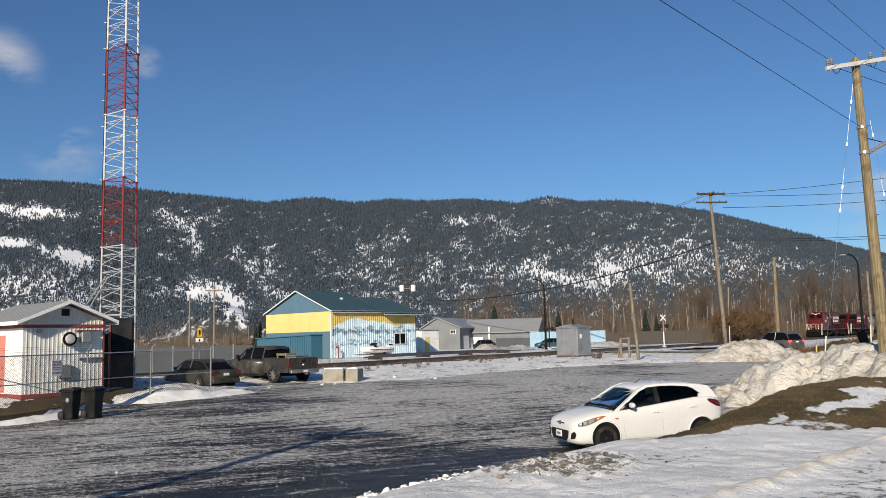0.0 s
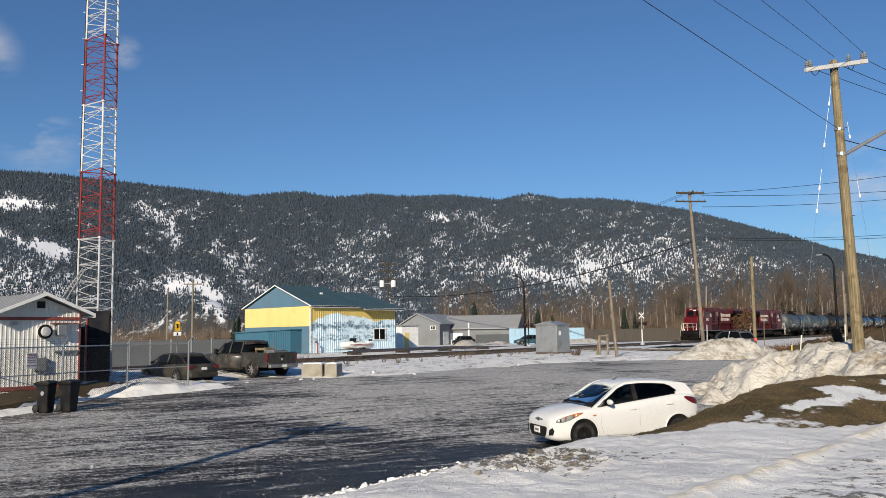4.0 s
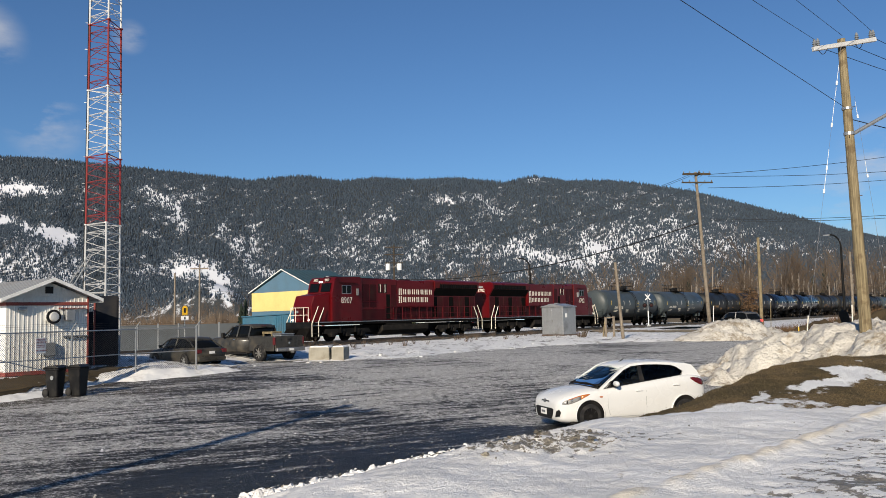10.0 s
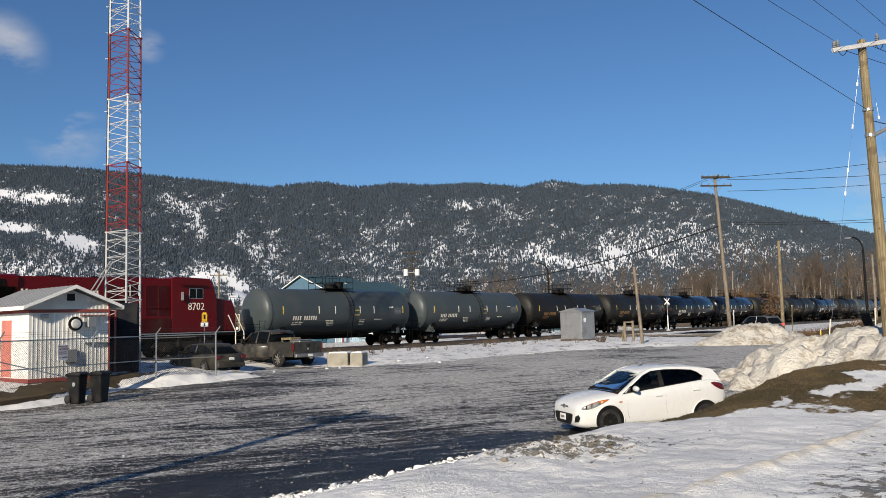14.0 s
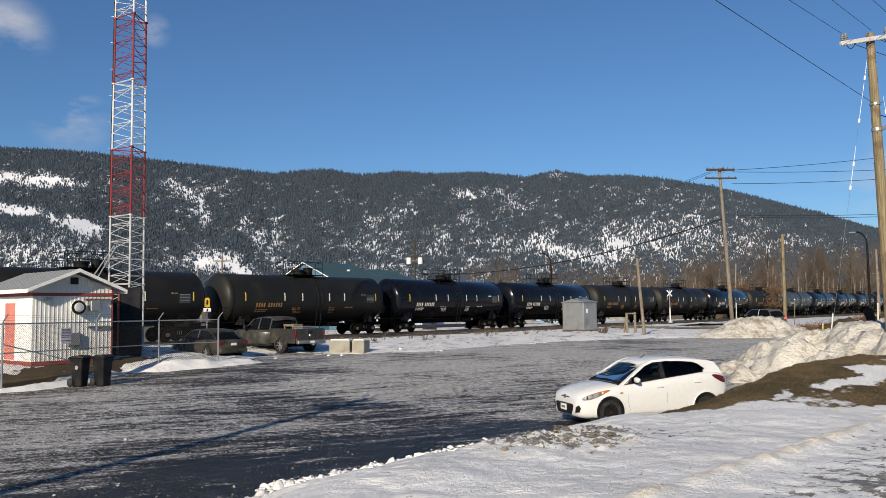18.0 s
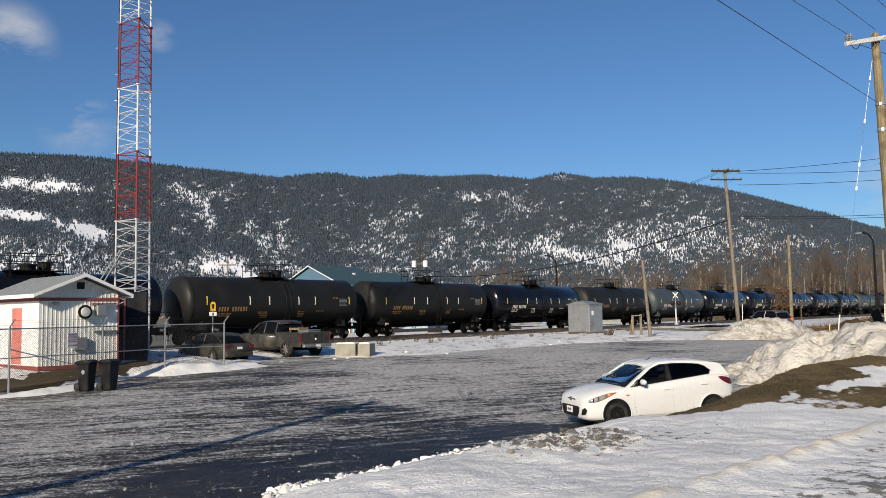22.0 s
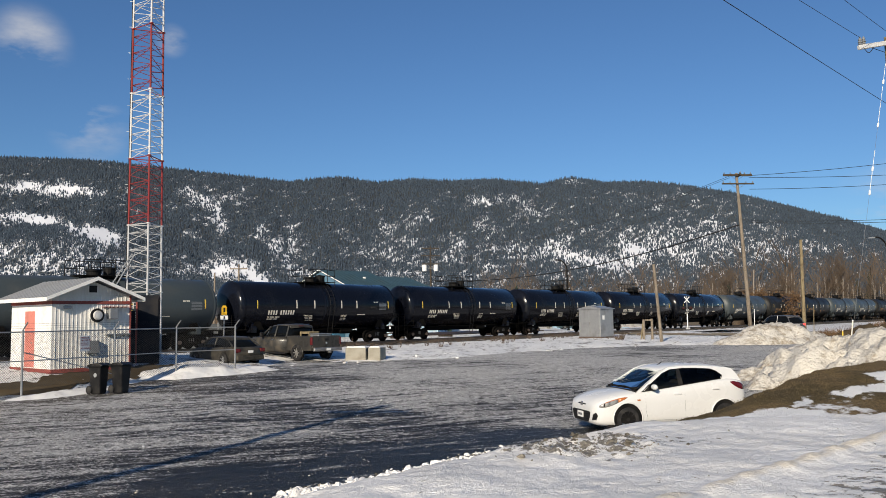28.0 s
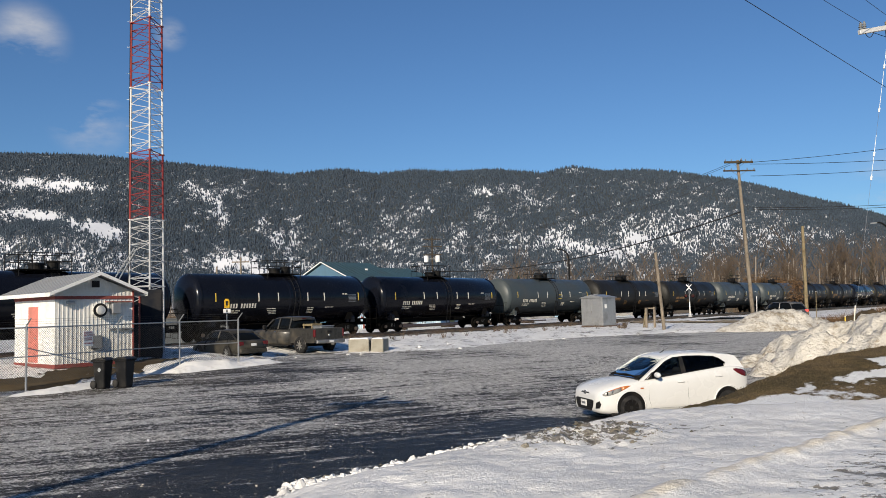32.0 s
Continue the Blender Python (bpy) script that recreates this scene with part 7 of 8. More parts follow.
def fence():
    fe = thing("chain_link_fence", Matrix(), "galvanised chain-link fence with barbed-wire arms", "fence")
    z0 = 0.12
    for x, y in F:
        po = part("post", rod((x, y, z0 - 0.6), (x, y, z0 + 2.0), 0.038, None, 8), "galv", fe)
        part("arm", rod((x, y, z0 + 2.0), (x + 0.22, y - 0.12, z0 + 2.25), 0.025, None, 6), "galv", po)
    for (ax, ay), (bx, by) in zip(F[:-1], F[1:]):
        part("top_rail", rod((ax, ay, z0 + 1.93), (bx, by, z0 + 1.93), 0.024, None, 6), "galv", fe)
        part("middle_rail", rod((ax, ay, z0 + 0.95), (bx, by, z0 + 0.95), 0.02, None, 6), "galv", fe)
        L = math.hypot(bx - ax, by - ay)
        d = Vector(((bx - ax) / L, (by - ay) / L, 0))
        bm = bmesh.new()
        step, h = 0.085, 1.85
        k = -h
        while k < L:
            for s in (1, -1):
                a0, a1 = max(0.0, k), min(L, k + h)
                za, zb = a0 - k, a1 - k
                if s < 0:
                    za, zb = h - za, h - zb
                if a1 - a0 > 0.05:
                    rod(Vector((ax, ay, z0 + 0.05 + za)) + d * a0, Vector((ax, ay, z0 + 0.05 + zb)) + d * a1, 0.0042, bm, 3, None, False)
            k += step
        part("chain_link_mesh", bm, "wire", fe)
    part("brace_rail", rod((F[1][0], F[1][1], z0 + 1.25), (F[2][0], F[2][1], z0 + 0.25), 0.02, None, 6), "galv", fe)
    for i in range(3):
        q = 0.08 * i
        for (ax, ay), (bx, by) in zip(F[:-1], F[1:]):
            part("barbed_wire", rod((ax + q, ay - q * 0.5, z0 + 2.05 + q), (bx + q, by - q * 0.5, z0 + 2.05 + q), 0.004, None, 3), "wire", fe)
    return fe


fence()


def yard_keep(x, y):
    d = -line_distance(F, x, y) + 0.5 * fbm(x, y, 0.8, 3.3)
    return 0.55 < d < 3.0 and x < -13.2 and fbm(x, y, 0.45, 8.8) > -0.28


# dark brown sheet puts both bare earth and ground shade into the colour
sheet("compound_yard", span(-24, -10.5, 0.18), span(20, 37, 0.18), lambda x, y: verge_height(x, y) + 0.035 + 0.02 * fbm(x, y, 2.5, 4), "dirt", "dark sheet of earth and shade inside the fenced compound", "ground", keep=yard_keep)
sg = thing("warning_sign", pose(-13.95, 29.55, 1.30, 0, 0, 65) @ Matrix.Scale(0.82, 4), "small white warning sign with red lettering on the fence", "sign")
part("plate", box(-0.26, 0.26, -0.06, -0.045, 0, 0.68, 0.004), "white_paint", sg)
for words, h, z in (("PRIVATE", 0.085, 0.56), ("PROPERTY", 0.085, 0.44), ("NO PARKING", 0.066, 0.10)):
    part("lettering", text_mesh(words, h, (-0.22, -0.062, z), 0), "shed_red", sg)
for z in (0.34, 0.26):
    part("lettering", text_bars((8,), -0.21, z, 0.04, -0.062, 0.9, 0.4, thick=0.003), "shed_red", sg)


def bin_at(x, y, turn, marked):
    b = thing("wheeled_bin", pose(x, y, lot_height(x, y) + 0.01, 0, 0, turn) @ Matrix.Diagonal((0.80, 0.80, 1.0, 1)), "black wheeled rubbish bin standing on snow by the fence", "bin", "bins by the fence")
    bm = bmesh.new()
    S = [(0.0, 0.20, 0.23), (0.05, 0.22, 0.25), (0.9, 0.28, 0.33), (0.96, 0.30, 0.35)]
    rings = []
    for z, a, c in S:
        ring = []
        for sx, sy in ((-1, -1), (1, -1), (1, 1), (-1, 1)):
            for k in range(3):
                t = math.atan2(sy, sx) + (k - 1) * 0.5
                ring.append(bm.verts.new((a * sx - 0.06 * sx + 0.07 * math.cos(t), c * sy - 0.06 * sy + 0.07 * math.sin(t), z)))
        ring.sort(key=lambda v: math.atan2(v.co.y, v.co.x))
        rings.append(ring)
    for ra, rb in zip(rings[:-1], rings[1:]):
        for i in range(12):
            bm.faces.new((ra[i], ra[(i + 1) % 12], rb[(i + 1) % 12], rb[i]))
    bm.faces.new(rings[0][::-1])
    bm.faces.new(rings[-1])
    part("tub", bm, "bin", b)
    part("rim", box(-0.33, 0.33, -0.37, 0.37, 0.93, 0.97, 0.012), "bin", b)
    part("lid", prism([(-0.34, 0.98), (-0.34, 1.01), (-0.1, 1.07), (0.22, 1.06), (0.36, 1.0), (0.36, 0.98)], -0.37, 0.37, 0.012), "bin", b)
    part("handle", rod((-0.40, -0.26, 0.98), (-0.40, 0.26, 0.98), 0.02, None, 8), "bin", b)
    for s in (-1, 1):
        part("handle_bracket", box(-0.42, -0.30, s * 0.26 - 0.02, s * 0.26 + 0.02, 0.94, 1.0, 0.008), "bin", b)
        part("wheel", lathe([(0.03, -0.03), (0.13, -0.03), (0.15, 0.0), (0.13, 0.03), (0.03, 0.03)], "y", 18, None, (-0.27, s * 0.30, 0.15)), "rubber", b)
    if marked:
        part("emblem", lathe([(0.035, -0.003), (0.075, -0.003), (0.07, 0.004), (0.035, 0.005)], "y", 18, None, (0.03, -0.325, 0.66)), "galv", b)
    return b


bin_at(-12.85, 28.4, -8, True)
bin_at(-12.15, 28.6, -14, False)


def sign_post(x, y, z):
    s = thing("railway_signal_sign", pose(x, y, z, 0, 0, 25) @ Matrix.Diagonal((0.75, 0.75, 0.95, 1)), "yellow rounded sign over a white panel on a steel post", "sign")
    part("post", rod((0, 0, 0), (0, 0, 3.0), 0.04, None, 8), "galv", s)
    part("yellow_panel", prism([(-0.2, 2.55), (0.2, 2.55), (0.2, 3.0), (0.1, 3.12), (-0.1, 3.12), (-0.2, 3.0)], -0.07, -0.04, 0.006), "sign_yellow", s)
    part("symbol", box(-0.07, 0.07, -0.078, -0.071, 2.7, 2.98, 0), "plastic", s)
    part("white_panel", box(-0.28, 0.28, -0.07, -0.04, 2.25, 2.5, 0.006), "white_paint", s)
    part("symbol", box(-0.05, 0.05, -0.078, -0.071, 2.30, 2.46, 0), "plastic", s)


sign_post(-14.0, 47.0, 0.25)
wl = thing("wall_panel_fence", Matrix(), "slate-coloured panel fence behind the compound", "fence")
ax, ay, bx, by = -32.0, 60.0, -14.5, 62.5
for i in range(12):
    t0, t1 = i / 12, (i + 0.985) / 12
    p0, p1 = Vector((ax + (bx - ax) * t0, ay + (by - ay) * t0, 0)), Vector((ax + (bx - ax) * t1, ay + (by - ay) * t1, 0))
    d = (p1 - p0).normalized()
    q = part("panel", box(0, (p1 - p0).length, -0.03, 0.03, 0.1, 2.0, 0.01), "fence_slate", wl)
    q.matrix_basis = pose(p0.x, p0.y, 0.1, 0, 0, math.degrees(math.atan2(d.y, d.x)))
    q = part("post", box(-0.06, 0.06, -0.06, 0.06, 0, 2.1, 0.01), "wall_grey", wl)
    q.matrix_basis = pose(p0.x, p0.y, 0.1)

# concrete blocks
for i, (x, y, L) in enumerate(((-6.32, 42.6, 1.15), (-5.1, 42.3, 0.68))):
    b = thing("concrete_block", pose(x, y, 0.12, 0, 0, -16), "pale rough concrete block with snow on top", "concrete block", "blocks at the lot's edge")
    part("block", box(0, L, 0, 0.8, 0, 0.72, 0.03), "concrete", b)
    part("snow_cap", prism([(0.04, 0.715), (L - 0.04, 0.715), (L - 0.1, 0.78), (L * 0.6, 0.80), (L * 0.3, 0.77), (0.1, 0.79)], 0.05, 0.75, 0.015), "snow", b)
    part("lifting_eye", pipe([(L * 0.4, 0.4, 0.72), (L * 0.4, 0.4, 0.86), (L * 0.6, 0.4, 0.86), (L * 0.6, 0.4, 0.72)], 0.02), "rail", b)

# signal cabinet by the track
SBX, SBY = 11.32, 69.5
sb = thing("signal_bungalow", pose(SBX - 1.58, SBY + 1.63, 0.36, 0, 0, -46), "galvanised steel railway signal cabinet with double doors", "signal cabinet")
part("carcass", box(0, 2.27, 0, 1.85, 0.15, 2.55, 0.02), "cabinet_steel", sb)
part("plinth", box(-0.03, 2.30, -0.03, 1.88, 0, 0.16, 0.01), "rail", sb)
for x in (0.06, 1.16):
    d = part("door", box(x, x + 1.05, -0.03, -0.003, 0.22, 2.42, 0.012), "cabinet_steel", sb)
    part("hinge", box(x + 0.02, x + 0.08, -0.05, -0.03, 0.5, 0.62, 0.005), "steel", d)
part("roof", prism([(-0.1, 2.55), (1.13, 2.80), (2.37, 2.55), (2.37, 2.50), (-0.1, 2.50)], -0.08, 1.93, 0.01), "cabinet_steel", sb)
part("vent", box(0.98, 1.28, 0.5, 0.8, 2.76, 2.86, 0.02), "cabinet_steel", sb)
part("notice", box(2.27, 2.277, 0.3, 0.6, 1.6, 1.95, 0), "white_paint", sb)
part("latch", box(1.10, 1.18, -0.06, -0.03, 1.2, 1.4, 0.01), "steel", sb)

# guard posts and a short wire-fence corner
gp = thing("guard_posts", pose(13.9, 64.8, 0.3), "pair of short wooden guard posts with a pale leaning rail", "posts")
part("post", rod((0, 0, -0.2), (0.05, 0, 1.65), 0.11, None, 8), "wood_pole", gp)
part("post", rod((0.75, 0.3, -0.2), (0.75, 0.3, 1.7), 0.10, None, 8), "wood_pole", gp)
part("leaning_rail", rod((-0.22, -0.1, 0.1), (0.02, 0.0, 1.55), 0.06, None, 6), "wood_new", gp)
part("crossbar", box(0.1, 0.75, 0.1, 0.16, 1.55, 1.65, 0.01), "wood_pole", gp)
for x, y, h, c in ((32.65, 93.9, 2.5, "white_paint"), (25.5, 55.2, 1.55, "cream"), (25.05, 55.4, 0.85, "yellow"), (29.6, 57, 2.2, "cream"), (36.0, 86, 2.8, "wood_new")):
    mk = thing("marker_post", pose(x, y, 0.2, 0, 11 if 1.5 < h < 1.6 else 3, 30), "slim painted marker post standing in snow", "marker post")
    part("shaft", box(-0.035, 0.035, -0.03, 0.03, -0.2, h, 0.008), c, mk)
    part("cap", box(-0.038, 0.038, -0.032, 0.032, h, h + 0.08, 0.008), "white_paint", mk)


# ---- poles, lamps and wires ----
def insulator(bm, p, h=0.22):
    return lathe([(0.02, 0), (0.07, 0.02), (0.04, 0.06), (0.075, 0.09), (0.04, 0.13), (0.06, 0.16), (0.02, h)], "z", 8, bm, p)


def utility_pole(at, top, r0, r1, mat, label, arms=(), extras=None):
    p = thing("utility_pole", Matrix.Translation(at), label, "utility pole")
    tv = Vector(top) - Vector(at)
    bm = pipe([tv * (i / 8) for i in range(9)], r0, None, 12, r1)
    part("shaft", bm, mat, p, smooth=True)
    for f, half, direction, thick, amat in arms:
        c = tv * f
        d = Vector(direction).normalized()
        side = d.cross(Vector((0, 0, 1))).normalized()
        c = c + side * (r1 + thick)
        bm = bmesh.new()
        own = box(-half, half, -thick, thick, -thick * 1.2, thick * 1.2, 0.008)
        own.transform(Matrix.Translation(c) @ Matrix((d, -side, d.cross(-side))).transposed().to_4x4())
        arm = part("crossarm", own, amat, p)
        for q in (-0.93, -0.5, 0.5, 0.93):
            bm = insulator(bmesh.new(), c + d * half * q + Vector((0, 0, thick * 1.2)))
            part("insulator", bm, "wall_grey", arm)
        bm = bmesh.new()
        for s in (-1, 1):
            rod(c + d * half * 0.5 * s, tv * f - Vector((0, 0, 0.6)), 0.02, bm, 5)
        part("arm_brace", bm, "steel", arm)
    return p


BIG = Vector((13.96, 26.0, 0.3))
BIG_TOP = Vector((13.72, 26.0, 11.13))
ARM = Vector((0.97, 0.20, 0.19)).normalized()
big = utility_pole(BIG, BIG_TOP, 0.20, 0.125, "wood_new", "new yellow-brown wooden utility pole with a galvanised crossarm")
tv = BIG_TOP - BIG
own = box(-1.25, 1.18, -0.06, 0.06, -0.07, 0.07, 0.01)
side = Vector((0.24, -0.97, 0)).normalized()
cc = tv - Vector((0, 0, 0.22)) + side * 0.17
own.transform(Matrix.Translation(cc) @ Matrix((ARM, -side, ARM.cross(-side))).transposed().to_4x4())
arm = part("crossarm", own, "aluminium", big)
for q in (-1.18, -1.05, 0.45, 1.0, 1.1):
    part("insulator", insulator(bmesh.new(), cc + ARM * q + Vector((0, 0, 0.07)), 0.26), "wall_grey", arm)
bm = bmesh.new()
for q, w in ((-0.9, 0.35), (0.5, 0.3)):
    pts = [cc + ARM * (q - w / 2 + w * i / 8) + Vector((0, -0.05, -0.05 - 0.18 * math.sin(math.pi * i / 8))) for i in range(9)]
    pipe(pts, 0.012, bm, 5)
part("jumper_wire", bm, "plastic", big)
sp = tv * 0.708
part("stand_off_arm", rod(sp + Vector((0.13, 0, 0)), sp + Vector((1.7, 0.3, 0.82)), 0.06, None, 8), "galv", big)
part("pole_band", lathe([(0.17, -0.05), (0.17, 0.05)], "z", 14, None, sp), "galv", big)
part("pole_band", lathe([(0.165, -0.04), (0.165, 0.04)], "z", 14, None, tv * 0.785), "galv", big)
for i in range(7):
    a = i * 2.1
    f = 0.25 + 0.09 * i
    part("climbing_peg", rod(tv * f, tv * f + Vector((0.24 * math.cos(a), 0.24 * math.sin(a) - 0.05, 0)), 0.012, None, 5), "rail", big)

P2, P2T = Vector((32.6, 95.0, 0.5)), Vector((31.75, 95.0, 18.6))
utility_pole(P2, P2T, 0.24, 0.15, "wood_pole", "tall weathered double-crossarm utility pole beside the crossing",
             ((0.985, 1.7, (1, 0.1, 0), 0.10, "wood_dark"), (0.93, 1.9, (1, 0.1, 0), 0.07, "wood_dark"), (0.985, 0.9, (0.1, 1, 0), 0.10, "wood_dark")))
utility_pole((36.68, 90.0, 0.3), (36.74, 90.0, 10.25), 0.20, 0.15, "wood_new", "bare wooden pole without crossarm")
utility_pole((14.4, 61.0, 0.2), (14.0, 61.0, 6.05), 0.13, 0.10, "wood_pole", "short weathered grey wooden pole in the verge")
utility_pole((-6.4, 150, 0.3), (-6.4, 150, 15.5), 0.22, 0.14, "wood_dark", "wooden utility pole with transformers behind the mural building",
             ((0.97, 1.6, (1, 0.2, 0), 0.09, "wood_dark"), (0.88, 1.8, (1, 0.2, 0), 0.08, "wood_dark"), (0.78, 1.7, (1, 0.2, 0), 0.08, "wood_dark")))
tfm = thing("transformer", pose(-6.4, 149.6, 10.8), "pair of white pole-mounted transformers", "transformer")
for x in (-1.1, 1.0):
    part("can", lathe([(0.3, 0), (0.42, 0.05), (0.42, 1.1), (0.36, 1.2), (0.1, 1.22)], "z", 14, None, (x, 0, 0)), "white_paint", tfm)
part("hanger_bar", box(-1.2, 1.1, -0.05, 0.05, 0.55, 0.65, 0.01), "steel", tfm)
for x, h in ((-46.5, 10.8), (-42.0, 12.4)):
    utility_pole((x, 150, 0.3), (x, 150, h + 0.3), 0.2, 0.14, "wood_pole", "distant wooden pole in the valley", ((0.93, 1.6, (1, 0.1, 0), 0.09, "wood_pole"),) if x > -45 else ())
utility_pole((62.6, 120, 0.3), (62.6, 120, 10.5), 0.2, 0.15, "wood_pole", "distant weathered wooden pole by the tracks")
# the pole whose shadow falls across the lot stands behind the viewer
utility_pole((-10.95, 0.5, -0.35), (-10.95, 0.5, 10.6), 0.2, 0.15, "wood_pole", "wooden utility pole beside the viewer", ((0.95, 1.2, (1, 0, 0), 0.08, "wood_pole"),))


def wire(name, a, b, sag, r=0.012, mat="plastic", label="black overhead wire"):
    a, b = Vector(a), Vector(b)
    n = 24
    pts = [a.lerp(b, i / n) - Vector((0, 0, sag * 4 * (i / n) * (1 - i / n))) for i in range(n + 1)]
    return solid(name, pipe(pts, r, None, 5), mat, label, "wire", "overhead wires")


EYE_AT = Vector((0, 0, EYE))


def over_viewer(p, rx, r, label):
    """A line from p that rises slightly and passes over the viewer in the direction rx."""
    k = (p.z + 0.12 - EYE) / 0.407
    q = EYE_AT + Vector((rx, 1.0, 0.407)) * k
    wire("overhead_wire", p, p + (q - p) * 5.0, 0.12, r, label=label)


for i, (q, rx) in enumerate(((-1.15, 0.399), (-0.1, 0.457), (1.05, 0.511))):
    p = BIG + cc + ARM * q + Vector((0, 0, 0.3))
    over_viewer(p, rx, 0.0075, "black power line running over the viewer")
    wire("overhead_wire", p - Vector((0, 0, 0.2)), p + Vector((30, 14 + 2 * i, -1.5)), 0.8, 0.010, label="black power line leaving the wooden pole")
over_viewer(BIG + tv * 0.785, 0.311, 0.0085, "thick black telephone cable over the viewer")
wire("overhead_wire", BIG + tv * 0.755, BIG + Vector((28, 10, 6.1)), 0.5, 0.016, label="thick black telephone cable")
for z, z2 in ((18.4, 25.6), (18.2, 22.0), (16.8, 21.3), (13.1, 16.1), (12.9, 15.6)):
    wire("overhead_wire", (33.2, 95, z - 0.1), (83.6, 105, z2), 0.9, 0.03, label="distant power line along the railway")
    if z > 16:
        wire("overhead_wire", (31, 95, z - 0.1), (-6.4, 150, z - 3.5), 2.2, 0.022, label="distant power line along the railway")
wire("overhead_wire", (32.0, 95, 12.6), (-6.4, 150, 9.2), 2.2, 0.075, label="thick black cable sagging over the crossing")
wire("overhead_wire", (-6.4, 150, 11), (-42, 150, 8), 2.0, 0.035, label="distant black power line")
# guy strands with white insulating rods on the big pole
for a, b, cuts in (((13.3, 25.2, 10.75), (11.15, 24.6, 0.2), ((0.07, 0.12), (0.14, 0.25), (0.33, 0.38), (0.39, 0.45))), ((13.98, 25.9, 9.2), (14.95, 26.0, 0.3), ((0.02, 0.07), (0.24, 0.29)))):
    g = thing("guy_wire", Matrix(), "thin guy wire with white insulating rods", "guy wire")
    a, b = Vector(a), Vector(b)
    part("strand", rod(a, b, 0.004, None, 4), "steel", g)
    for c0, c1 in cuts:
        part("insulating_rod", rod(a.lerp(b, c0), a.lerp(b, c1), 0.007, None, 6), "white_paint", g)
        part("clamp", rod(a.lerp(b, c1), a.lerp(b, c1 + 0.012), 0.03, None, 8), "white_paint", g)


def street_lamp(x, y, z, h, reach, label):
    s = thing("street_lamp", pose(x, y, z), label, "street lamp")
    part("mast", rod((0, 0, 0), (0, 0, h * 0.86), 0.16, None, 10, 0.11), "black_metal", s)
    pts = [(-reach * (1 - math.cos(t)), 0, h * 0.86 + h * 0.14 * math.sin(t)) for t in [math.pi / 2 * 1.15 * i / 10 for i in range(11)]]
    part("gooseneck", pipe(pts, 0.09, None, 8), "black_metal", s)
    ex, _, ez = pts[-1]
    part("lamp_head", prism([(ex - 0.55, ez - 0.08), (ex - 0.5, ez + 0.05), (ex + 0.1, ez + 0.08), (ex + 0.1, ez - 0.06)], -0.13, 0.13, 0.02), "galv", s)
    part("base_flange", lathe([(0.2, 0), (0.2, 0.1), (0.13, 0.2)], "z", 12), "black_metal", s)
    return s


street_lamp(13.4, 108, 0.4, 9.3, 1.3, "black gooseneck street lamp by the crossing")
street_lamp(46.0, 90, 0.4, 10.0, 1.1, "black gooseneck street lamp beyond the earth mound")
street_lamp(-21.5, 112, 0.4, 6.6, 0.9, "small dark gooseneck street lamp")
cv = thing("covered_sign", pose(15.6, 30.0, 1.15, 0, -20, 0), "leaning black covered roadside panel", "sign")
part("cover", box(-0.17, 0.17, -0.04, 0.04, 0.05, 1.12, 0.02), "black_metal", cv)
part("stake", rod((0, 0, -0.7), (0, 0, 0.3), 0.03, None, 8), "steel", cv)


def crossing_signal(x, y, cross=True):
    c = thing("crossing_signal", pose(x, y, 0.35, 0, 0, -10), "railway crossing signal with crossbuck and twin lamps", "crossing signal")
    if cross:
        part("mast_sleeve", rod((0, 0, 0.2), (0, 0, 2.0), 0.075, None, 10), "white_paint", c)
    part("mast", rod((0, 0, 0), (0, 0, 4.3 if cross else 3.6), 0.06, None, 10), "galv" if cross else "black_metal", c)
    for s in (-1, 1):
        if cross:
            b = box(-0.50, 0.50, -0.02 - 0.025 * s, 0.02 - 0.025 * s, -0.06, 0.06, 0.005)
            b.transform(pose(0, -0.08, 3.8, 0, s * 50, 0))
            part("crossbuck_blade", b, "aluminium", c)
        l = part("lamp_hood", lathe([(0.05, -0.25), (0.28, -0.12), (0.28, -0.05), (0.05, 0.0)], "y", 16, None, (s * 0.42, -0.05, 2.75)), "black_metal", c)
        part("lens", lathe([(0.02, -0.14), (0.13, -0.13), (0.13, -0.10)], "y", 14, None, (s * 0.42, -0.14, 2.75)), "lamp_red", l)
    part("lamp_bar", rod((-0.42, 0, 2.75), (0.42, 0, 2.75), 0.04, None, 8), "black_metal", c)
    part("base", box(-0.25, 0.25, -0.25, 0.25, 0, 0.25, 0.03), "galv", c)


crossing_signal(28.4, 106)
crossing_signal(13.75, 107, False)


